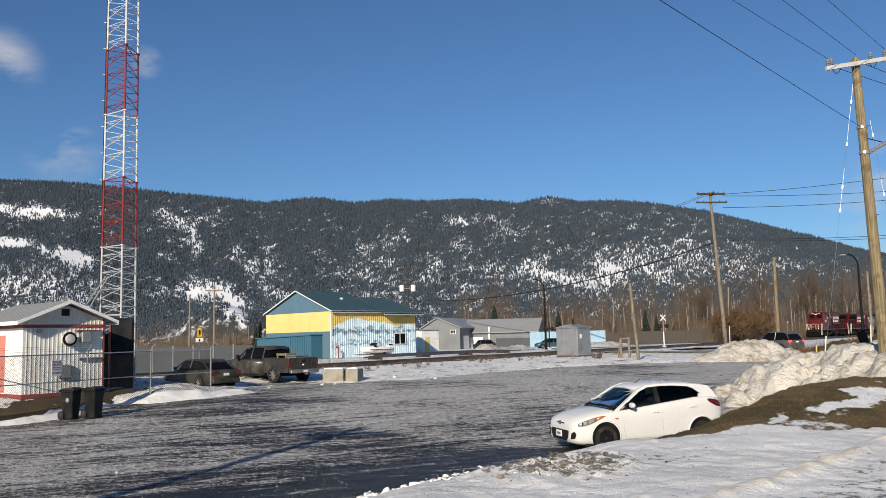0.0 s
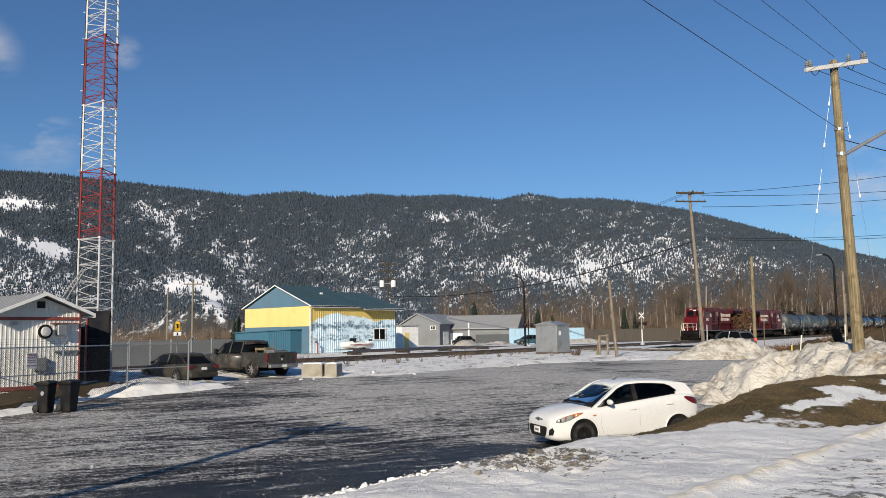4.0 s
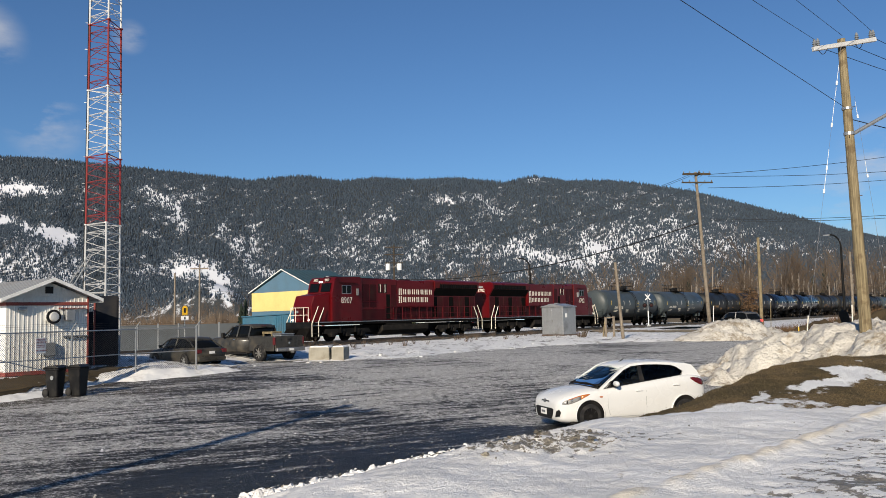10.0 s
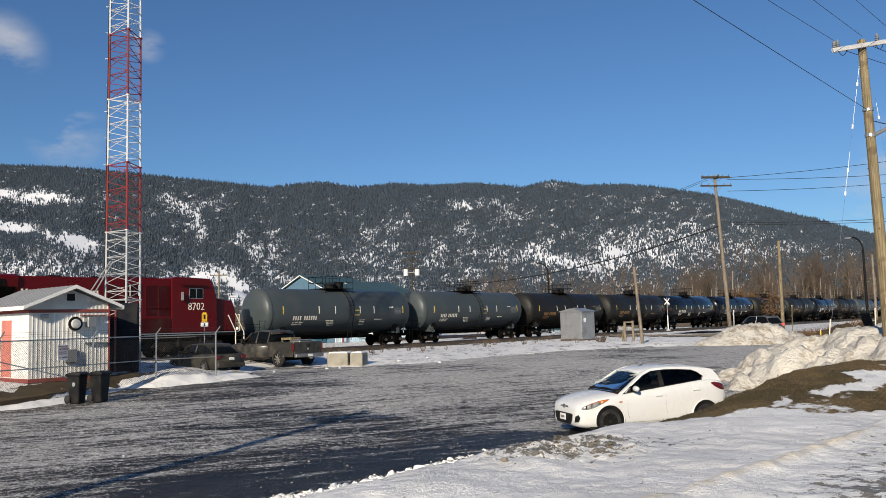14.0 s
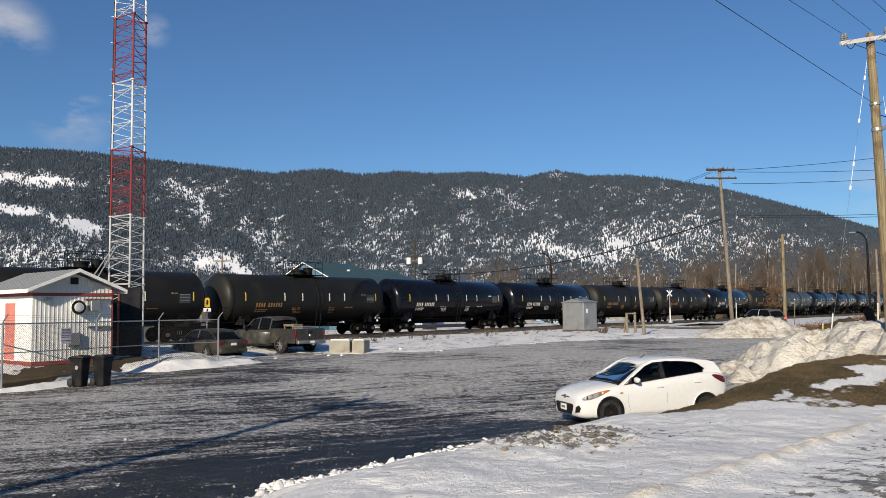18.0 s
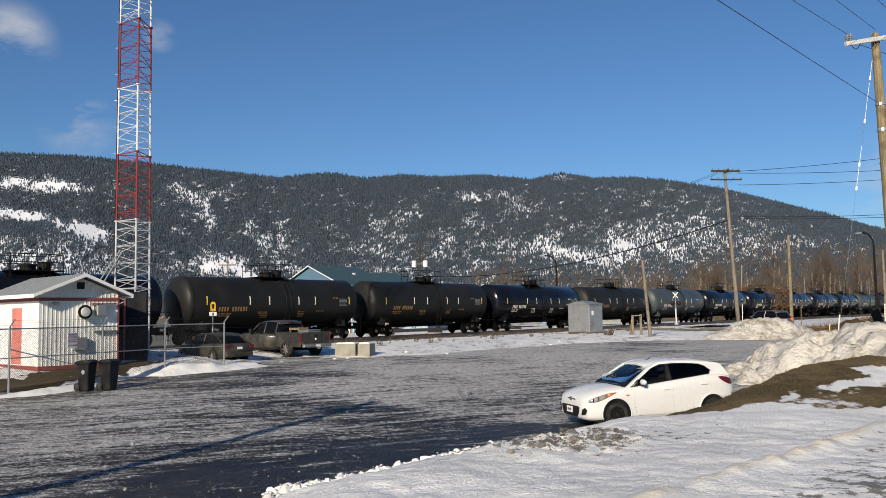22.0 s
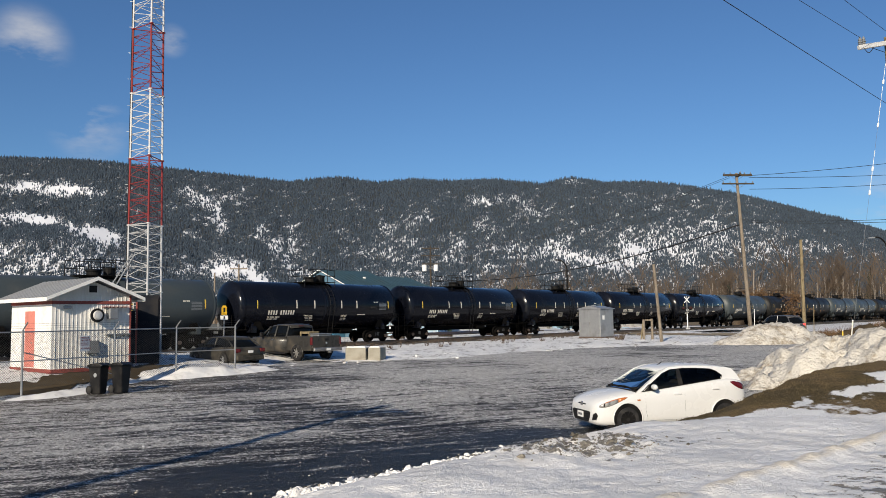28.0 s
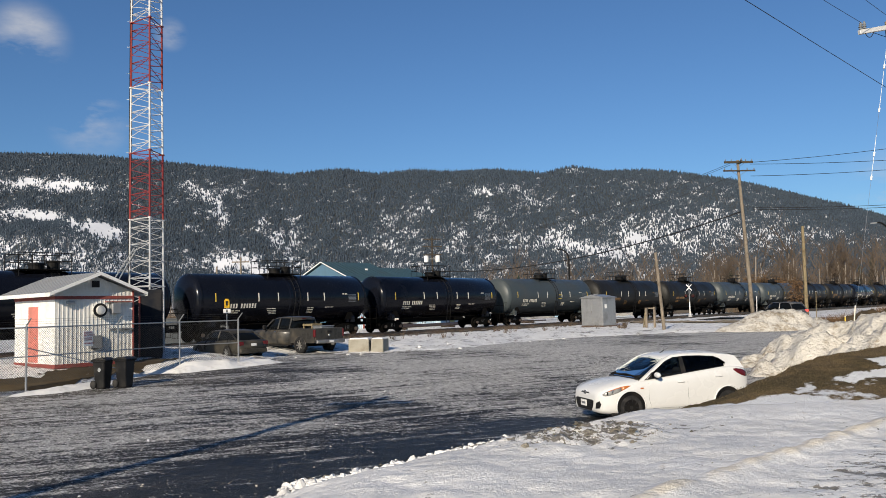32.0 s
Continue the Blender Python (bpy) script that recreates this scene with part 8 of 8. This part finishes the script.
# ---- buildings ----
def mural_building():
    """Own space: front corner at the origin, long painted side along +x, gable end along +y."""
    c = Vector((-12.1, 88.0, 0.35))
    turn = 46.0
    b = thing("mural_building", pose(c.x, c.y, c.z, 0, 0, turn), "yellow and slate-blue gabled building with a snow-peak mural", "building")
    L, W, H, A = 12.6, 12.2, 5.1, 7.45
    part("wall_core", box(0.05, L - 0.05, 0.05, W - 0.05, 0, H - 0.02, 0), "wall_blue", b)
    part("gable_lower", box(0, 0.05, 0, W, 0, 2.9, 0), "wall_blue", b)
    part("gable_yellow", box(-0.03, 0.045, 0, W, 2.9, H - 0.05, 0), "wall_yellow", b)
    part("gable_top", prism([(0.1, H - 0.05), (W - 0.1, H - 0.05), (W / 2, A - 0.12)], -0.01, 0.30, 0, "x"), "wall_blue", b)
    part("mural_wall", corrugated(0.0, L, 0.0, H - 0.35, 0.0, 0.30, 0.035), "mural", b, "corrugated wall painted with blue snowy peaks")
    part("upper_band", corrugated(0.0, L, H - 0.35, H - 0.02, -0.012, 0.30, 0.035), "wall_mustard", b)
    step = 6.9
    slope = (A - H) / (W / 2)

    def roof(x0, x1, over, top):
        e = over
        ze = H - slope * e
        pts = [(-e, ze), (W / 2, top), (W + e, ze), (W + e, ze + 0.14), (W / 2, top + 0.14), (-e, ze + 0.14)]
        r = part("roof", prism(pts, x0, x1, 0, "x"), "roof_teal", b)
        bm = bmesh.new()
        n = int((x1 - x0) / 0.6)
        for i in range(n + 1):
            x = x0 + (x1 - x0) * i / n
            rod((x, -e, ze + 0.15), (x, W / 2, top + 0.15), 0.02, bm, 4)
        part("roof_seam", bm, "roof_teal", r)
        part("fascia", box(x0, x1, -e - 0.03, -e, ze - 0.08, ze + 0.15, 0.0), "white_paint", b)
        part("gutter", box(x0, x1, -e - 0.12, -e - 0.03, ze + 0.02, ze + 0.12, 0.02), "fence_dark", b)
        return ze

    roof(-0.22, step, 0.35, A)
    roof(step, L + 0.5, 0.95, A - 0.55)
    for s in (-1, 1):
        e = 0.35
        ze = H - slope * e
        y = -e if s < 0 else W + e
        part("barge_board", prism([(y, ze + 0.05), (W / 2, A + 0.05), (W / 2, A + 0.16), (y, ze + 0.16)], -0.27, -0.222, 0, "x"), "white_paint", b)
    lt = part("lean_to", prism([(1.5, 0), (W - 0.3, 0), (W - 0.3, 2.25), (1.5, 2.5)], -1.5, -0.03, 0.02, "x"), "wall_teal", b)
    part("lean_to_roof", prism([(1.4, 2.52), (W - 0.2, 2.27), (W - 0.2, 2.37), (1.4, 2.62)], -1.65, -0.03, 0.0, "x"), "wall_teal", lt)
    for i in range(12):
        y = 1.7 + 0.32 * i
        part("door_rib", box(-1.55, -1.5, y, y + 0.14, 0.05, 2.35, 0), "wall_teal", lt)
    w = part("window", box(9.1, 10.9, -0.09, -0.03, 1.35, 2.55, 0.01), "plastic", b)
    for x in (9.2, 10.05):
        part("pane", box(x, x + 0.75, -0.10, -0.088, 1.45, 2.45, 0), "glass", w)
    part("sill", box(9.0, 11.0, -0.14, -0.03, 1.28, 1.35, 0.01), "white_paint", w)
    for bx0, bx1, bz0, bz1 in ((9.05, 9.15, 1.35, 2.6), (10.85, 10.95, 1.35, 2.6), (9.05, 10.95, 2.52, 2.62), (9.96, 10.04, 1.35, 2.55)):
        part("window_frame", box(bx0, bx1, -0.13, -0.085, bz0, bz1, 0.005), "white_paint", w)
    part("corner_trim", box(-0.06, 0.06, -0.07, 0.05, 0, H - 0.3, 0.005), "white_paint", b)
    part("corner_trim", box(L - 0.06, L + 0.06, -0.07, 0.05, 0, H - 0.3, 0.005), "wall_blue", b)
    part("roof_vent", box(4.2, 4.5, 3.4, 3.7, 6.2, 6.75, 0.03), "white_paint", b)
    part("stand_pipe", pipe([(0.6, -0.5, 0), (0.6, -0.5, 1.1), (0.2, -0.6, 1.25)], 0.1), "shed_red", b)
    return b


mural_building()


def boat(m):
    b = thing("boat", m, "white motor boat under a torn cover on a trailer", "boat")
    S = [(0.0, [(0, 0.75), (0.05, 0.8), (0.1, 1.15), (0, 1.2)]), (0.8, [(0, 0.5), (0.5, 0.7), (0.75, 1.15), (0, 1.35)]), (2.0, [(0, 0.4), (0.75, 0.55), (0.95, 1.02), (0, 1.42)]), (3.4, [(0, 0.4), (0.8, 0.55), (0.95, 1.0), (0, 1.30)]), (4.4, [(0, 0.45), (0.75, 0.6), (0.9, 1.0), (0, 1.1)])]
    part("hull", loft(S), "white_paint", b, smooth=True)
    part("cover_stripe", prism([(0.7, 0.98), (2.0, 1.0), (4.0, 0.92), (4.0, 0.82), (2.0, 0.88), (0.8, 0.88)], -0.98, -0.90, 0.0), "shed_red", b)
    part("windscreen", pane([(1.7, -0.7, 1.22), (1.7, 0.7, 1.22), (2.0, 0.6, 1.72), (2.0, -0.6, 1.72)], (0.03, 0, 0)), "glass", b)
    part("outboard_motor", box(4.35, 4.75, -0.2, 0.2, 0.75, 1.55, 0.06), "black_metal", b)
    for y in (-0.8, 0.8):
        part("trailer_wheel", lathe([(0.05, -0.1), (0.3, -0.1), (0.3, 0.1), (0.05, 0.1)], "y", 16, None, (2.9, y, 0.3)), "rubber", b)
    part("trailer_frame", box(-0.6, 4.2, -0.5, 0.5, 0.33, 0.42, 0.01), "rail", b)
    part("cooler", box(4.0, 4.6, -0.4, 0.4, 1.0, 1.35, 0.04), "white_paint", b)


boat(pose(-8.9, 87.8, 0.35, 0, 0, 42) @ Matrix.Scale(0.9, 4))


def grey_building():
    b = thing("workshop_building", pose(-3.6, 138.0, 0.3, 0, 0, -18), "long low grey workshop with a pale metal roof", "building")
    W, L, H, A = 6.6, 20, 3.5, 5.2
    part("gable_wall", prism([(0, 0), (W, 0), (W, H), (W / 2 - 0.6, A), (0, H)], 0, 0.2, 0, "y"), "wall_grey", b)
    part("side_wall", box(W - 0.2, W, 0.2, L, 0, H, 0), "wall_grey", b)
    part("side_wall", box(0, 0.2, 0.2, L, 0, H, 0), "wall_grey", b)
    part("rear_wall", prism([(0, 0), (W, 0), (W, H), (W / 2 - 0.6, A), (0, H)], L, L + 0.2, 0, "y"), "wall_grey", b)
    part("roof_slope", prism([(W / 2 - 0.6, A), (W + 0.4, H - 0.1), (W + 0.4, H + 0.05), (W / 2 - 0.6, A + 0.15)], -0.4, L + 0.5, 0), "roof_grey", b)
    part("roof_slope", prism([(W / 2 - 0.6, A), (-0.4, H - 0.1), (-0.4, H + 0.05), (W / 2 - 0.6, A + 0.15)], -0.4, L + 0.5, 0), "roof_grey", b)
    d = part("white_door", box(1.2, 2.9, -0.08, -0.005, 0, 2.6, 0.02), "white_paint", b)
    part("garage_door", box(W + 0.005, W + 0.08, 2.0, 5.0, 0, 2.2, 0.02), "white_paint", b)
    w = part("window", box(W - 1.6, W - 0.7, -0.06, -0.005, 2.5, 3.2, 0.01), "white_paint", b)
    for x in (W - 1.52, W - 1.12):
        part("pane", box(x, x + 0.32, -0.07, -0.058, 2.58, 3.12, 0), "glass", w)
    return b


grey_building()
an = thing("workshop_building", pose(4.6, 142.0, 0.3, 0, 0, -14), "grey lean-to workshop with a broad pale roof", "building")
part("front_wall", box(0, 11.5, 0, 0.2, 0, 2.6, 0), "wall_grey", an)
part("end_wall", prism([(0.2, 0), (10, 0), (10, 2.4), (5, 4.6), (0.2, 2.6)], 11.3, 11.5, 0, "x"), "wall_grey", an)
part("roof_slope", prism([(-0.5, 2.55), (5.2, 4.9), (5.2, 5.02), (-0.5, 2.68)], -1.6, 11.9, 0, "x"), "roof_grey", an)
part("roof_slope", prism([(10.6, 2.55), (5.2, 4.9), (5.2, 5.02), (10.6, 2.68)], -1.6, 11.9, 0, "x"), "roof_grey", an)
part("garage_door", box(-0.0, 2.2, -0.08, -0.005, 0, 1.9, 0.02), "white_paint", an)
part("wall_panel", box(4.5, 11.2, -0.08, -0.005, 0.2, 1.6, 0.02), "fence_slate", an)
part("downpipe", box(3.2, 3.45, -0.2, -0.05, 0, 3.6, 0.02), "white_paint", an)
wb = thing("site_hut", pose(-3.0, 112, 0.3, 0, 0, 40), "small cream site hut beside the mural building", "hut")
part("wall", box(0, 3.0, 0, 3, 0, 3.0, 0.02), "white_paint", wb)
part("roof", box(-0.15, 3.15, -0.15, 3.15, 3.0, 3.12, 0.02), "roof_grey", wb)
part("door", box(0.5, 1.3, -0.05, -0.005, 0.1, 2.1, 0.01), "wall_yellow", wb)


def board_fence(p0, p1, h, mat, label, n):
    f = thing("panel_fence", Matrix(), label, "fence")
    p0, p1 = Vector(p0), Vector(p1)
    d = p1 - p0
    ang = math.degrees(math.atan2(d.y, d.x))
    w = d.length / n
    me = mesh_of(box(0.01, w - 0.01, -0.03, 0.03, 0, h, 0.008), "board")
    me.materials.append(M[mat])
    for i in range(n):
        q = part("board", me, mat, f)
        p = p0 + d * (i / n)
        q.matrix_basis = pose(p.x, p.y, p.z, 0, 0, ang)
    return f


board_fence((13.6, 130, 0.3), (25.8, 131, 0.3), 2.5, "fence_blue", "pale blue panel fence beyond the railway", 12)
board_fence((26.0, 140, 0.3), (47.5, 146, 0.3), 2.2, "fence_brown", "dark weathered board fence below the trees", 26)
lp = thing("rail_stack", Matrix(), "stack of spare rusty rails lying beside the track", "rail stack")
for i in range(4):
    a, b2 = along(8 + i, -5.0 - 0.35 * i, 0.62 + 0.05 * i), along(34 - 2 * i, -5.0 - 0.35 * i, 0.62 + 0.05 * i)
    part("spare_rail", rod(a, b2, 0.07, None, 6), "rail", lp)
for s in (10, 17, 24, 31):
    a, b2 = along(s, -4.6, 0.46), along(s, -6.4, 0.46)
    part("sleeper", rod(a, b2, 0.12, None, 4), "tie", lp)

# ---- bare trees ----
def bare_tree_mesh(seed, h, spread, rng_levels=3, fine=1.0):
    rng = random.Random(seed)
    trunk, twigs = bmesh.new(), bmesh.new()

    def grow(p, d, length, r, level):
        q = p + d * length
        rod(p, q, r, trunk if level < 1 else twigs, 5 if level < 1 else 3, r * 0.6, False)
        if level >= rng_levels:
            return
        kids = (7, 5, 4)[min(level, 2)]
        for i in range(kids):
            t = rng.uniform(0.35, 1.0) if level else rng.uniform(0.25, 1.0)
            side = Vector((rng.gauss(0, 1), rng.gauss(0, 1), rng.uniform(0.0, 0.8))).normalized()
            nd = (d * rng.uniform(0.6, 1.1) + side * spread).normalized()
            nd.z = abs(nd.z) * 0.9 + 0.1
            grow(p + d * length * t, nd.normalized(), length * rng.uniform(0.42, 0.62), r * 0.45, level + 1)

    lean = Vector((rng.gauss(0, 0.06), rng.gauss(0, 0.06), 1)).normalized()
    grow(Vector((0, 0, 0)), lean, h * 0.62, h * 0.011, 0)
    return trunk, twigs


TREES = []
for k in range(6):
    h = 9 + 1.2 * k
    tr, tw = bare_tree_mesh(30 + k, h, 0.75)
    TREES.append((mesh_of(tr, "trunk"), mesh_of(tw, "crown")))
rng = random.Random(21)


def plant(i, x, y, scale, rust=False):
    t = thing("bare_tree", pose(x, y, 0.25, 0, 0, rng.uniform(0, 360)) @ Matrix.Scale(scale, 4), "leafless brown tree in the belt beyond the railway", "tree", "bare trees beyond the railway")
    a, b = TREES[i]
    part("trunk", a, "bark", t)
    part("crown", b, "twig", t)


spots = []
for i in range(190):
    y = rng.uniform(168, 240)
    spots.append((rng.uniform(0.02, 0.62) * y, y))
for i in range(26):
    y = rng.uniform(150, 190)
    spots.append((rng.uniform(0.26, 0.62) * y, y))
for i in range(34):
    y = rng.uniform(170, 240)
    spots.append((rng.uniform(-0.42, -0.20) * y, y))
for x, y in spots:
    beyond = 64.1 / (0.824 - x / y) + 14
    if y < beyond:
        x, y = x / y * beyond, beyond + rng.uniform(0, 40) * 0.0
    tall = 0.92 + 0.28 * smooth01(0.2, 0.45, x / y)
    if x < 0:
        tall = 0.62
    plant(rng.randrange(6), x, y, tall * rng.uniform(0.75, 1.15) * max(1.0, y / 215))


def thicket(name, n, xr, yr, h, mat, label, seed, r=0.03):
    """Clumps of thin leaning stems."""
    rng = random.Random(seed)
    V, Fc = [], []
    for q in range(n // 26):
        cy = rng.uniform(*yr)
        u = rng.uniform(*xr)
        cy = max(cy, 64.1 / (0.824 - u) + rng.uniform(10, 30))
        cx = u * cy
        rad, tall = rng.uniform(1.2, 3.6), h * rng.uniform(0.35, 1.0)
        for i in range(26):
            ox, oy = rng.gauss(0, rad * 0.6), rng.gauss(0, rad * 0.6)
            hh = tall * math.exp(-(ox * ox + oy * oy) / (2 * rad * rad)) * rng.uniform(0.6, 1.05)
            for s in range(3):
                dx, dy = ox * 0.25 + rng.gauss(0, 0.2) * hh, rng.gauss(0, 0.2) * hh
                b = len(V)
                w = r * rng.uniform(0.6, 1.4)
                x, y = cx + ox, cy + oy
                V += [(x - w, y, 0.2), (x + w, y, 0.2), (x, y + w, 0.2), (x + dx, y + dy, 0.2 + hh)]
                Fc += [(b, b + 1, b + 3), (b + 1, b + 2, b + 3), (b + 2, b, b + 3)]
    me = bpy.data.meshes.new(name)
    me.from_pydata(V, [], Fc)
    return solid(name, me, mat, label, "thicket", kind="stuff")


thicket("bare_thicket", 15000, (0.02, 0.64), (165, 250), 9.0, "twig", "dense bare brown undergrowth beyond the railway", 1, 0.042)
thicket("bare_thicket", 3600, (0.31, 0.47), (142, 168), 6.5, "twig", "bare brown thicket beside the crossing", 2, 0.03)
V, Fc = [], []
lrng = random.Random(41)
for q in range(46):
    u, cy = lrng.uniform(0.325, 0.40), lrng.uniform(140, 158)
    cx, cz, rad = u * cy, lrng.uniform(2.0, 5.6), lrng.uniform(1.0, 2.1)
    for i in range(320):
        d = Vector((lrng.gauss(0, 1), lrng.gauss(0, 1), lrng.gauss(0, 0.8))).normalized() * rad * lrng.uniform(0.2, 1.0)
        p = Vector((cx, cy, cz)) + d
        e = [Vector((lrng.gauss(0, 1), lrng.gauss(0, 1), lrng.gauss(0, 1))) * 0.11 for _ in range(3)]
        b = len(V)
        V += [tuple(p + w) for w in e]
        Fc.append((b, b + 1, b + 2))
me = bpy.data.meshes.new("withered_leaves")
me.from_pydata(V, [], Fc)
solid("withered_leaves", me, "twig_rust", "withered rust-brown leaves on the thicket", "leaves", kind="stuff")
thicket("bare_thicket", 3000, (-0.46, -0.18), (160, 250), 6.0, "twig", "bare brown undergrowth in the valley", 3, 0.06)
thicket("willow_thicket", 700, (-0.34, -0.27), (140, 160), 2.6, "twig_rust", "rust-stemmed willow thicket in the valley", 4, 0.05)
V, Fc = [], []
brng = random.Random(31)
for q in range(420):
    cx, cy = brng.uniform(24, 50), brng.uniform(57.5, 66)
    tall = brng.uniform(0.25, 0.8)
    zb = base(cx, cy) - 0.1 + 1.9 * math.exp(-((cx - 37) / 9.0) ** 2 - ((cy - 62) / 3.4) ** 2)
    for i in range(22):
        ox, oy, h = brng.gauss(0, 0.35), brng.gauss(0, 0.35), tall * brng.uniform(0.4, 1.0)
        b = len(V)
        x, y, w = cx + ox, cy + oy, 0.012
        V += [(x - w, y, zb), (x + w, y, zb), (x, y + w, zb), (x + brng.gauss(0, 0.4) * h, y + brng.gauss(0, 0.4) * h, zb + h)]
        Fc += [(b, b + 1, b + 3), (b + 1, b + 2, b + 3), (b + 2, b, b + 3)]
me = bpy.data.meshes.new("dead_brush")
me.from_pydata(V, [], Fc)
solid("dead_brush", me, "twig_rust", "dead brown brush over the earth mound", "brush", kind="stuff")
boughs, crng = [(0, 0, 1.0, 9.4, 0.55)], random.Random(4)
for i in range(150):
    z = 0.5 + 8.6 * crng.random() ** 1.3
    reach, a = (1.95 * (1 - z / 10.2)) * crng.uniform(0.35, 1.0), crng.uniform(0, 6.28)
    boughs.append((reach * math.cos(a), reach * math.sin(a), z - 0.35, crng.uniform(0.8, 1.6), crng.uniform(0.28, 0.6)))
conifer = cones(boughs, 6)
for x, y, s in ((21, 150, 0.62), (24, 152, 0.5), (10, 160, 0.8), (37, 150, 0.62), (39.5, 152, 0.5), (60, 188, 0.9), (118, 260, 1.3), (124, 262, 1.2), (-37, 165, 0.62), (-39, 170, 0.55), (131, 268, 1.5)):
    t = thing("conifer_tree", pose(x, y, 0.2, 0, 0, x * 17) @ Matrix.Scale(s, 4), "small dark green conifer among the bare trees", "tree", "conifers beyond the railway")
    part("crown", conifer, "conifer", t)
    part("trunk", rod((0, 0, 0), (0, 0, 2.0), 0.16, None, 7), "bark", t)

# dry weeds and small shrubs in the verge
rng = random.Random(9)


def weed_mesh(seed, n, h):
    r = random.Random(seed)
    bm = bmesh.new()
    for i in range(n):
        a, l = r.uniform(0, 6.28), h * r.uniform(0.4, 1.0)
        rod((0.1 * math.cos(a), 0.1 * math.sin(a), 0), (l * 0.55 * math.cos(a + r.gauss(0, 0.4)), l * 0.55 * math.sin(a), l), 0.012, bm, 3, 0.003, False)
    return mesh_of(bm, "stems")


WEEDS = [weed_mesh(k, 26, 0.7 + 0.1 * k) for k in range(3)]
for i in range(95):
    if i < 14:
        x, y = 11.6 + rng.gauss(0.6, 0.8), 66.5 + rng.gauss(0, 1.2)
    else:
        s, o = rng.uniform(-12, 26), rng.uniform(6.2, 14)
        p = along(s, o)
        x, y = p.x, p.y
    if line_distance(LOT_FAR, x, y) > -0.6:
        continue
    w = solid("dry_weed", WEEDS[i % 3], "twig", "clump of dry brown weeds poking through snow", "weeds", kind="stuff")
    w.matrix_basis = pose(x, y, verge_height(x, y) - 0.02, 0, 0, i * 40) @ Matrix.Scale(rng.uniform(0.35, 0.9), 4)


# ---- what moves ----
def motions():
    """The train rolls past at an even speed; the suv creeps up to the crossing and waits."""
    for ob, s, turned in TRAIN:
        rows = []
        for t in (0.0, 8.0, 16.0, 24.0, 32.0):
            p = along(s - SPEED * t, 0, RAIL)
            rows.append((t, pose(p.x, p.y, p.z, 0, 0, TRAIN_TURN + (180 if turned else 0))))
        walk(ob, rows)
    creep = ((0.0, 2.95), (1.0, 1.8), (2.0, 0.8), (3.0, 0.15), (4.5, 0.0), (16.0, 0.0), (32.0, 0.0))
    walk(SUV, [(t, pose(28.04 + 0.342 * k, 78.31 - 0.940 * k, 0.38, 0, 0, -70.0)) for t, k in creep])


motions()
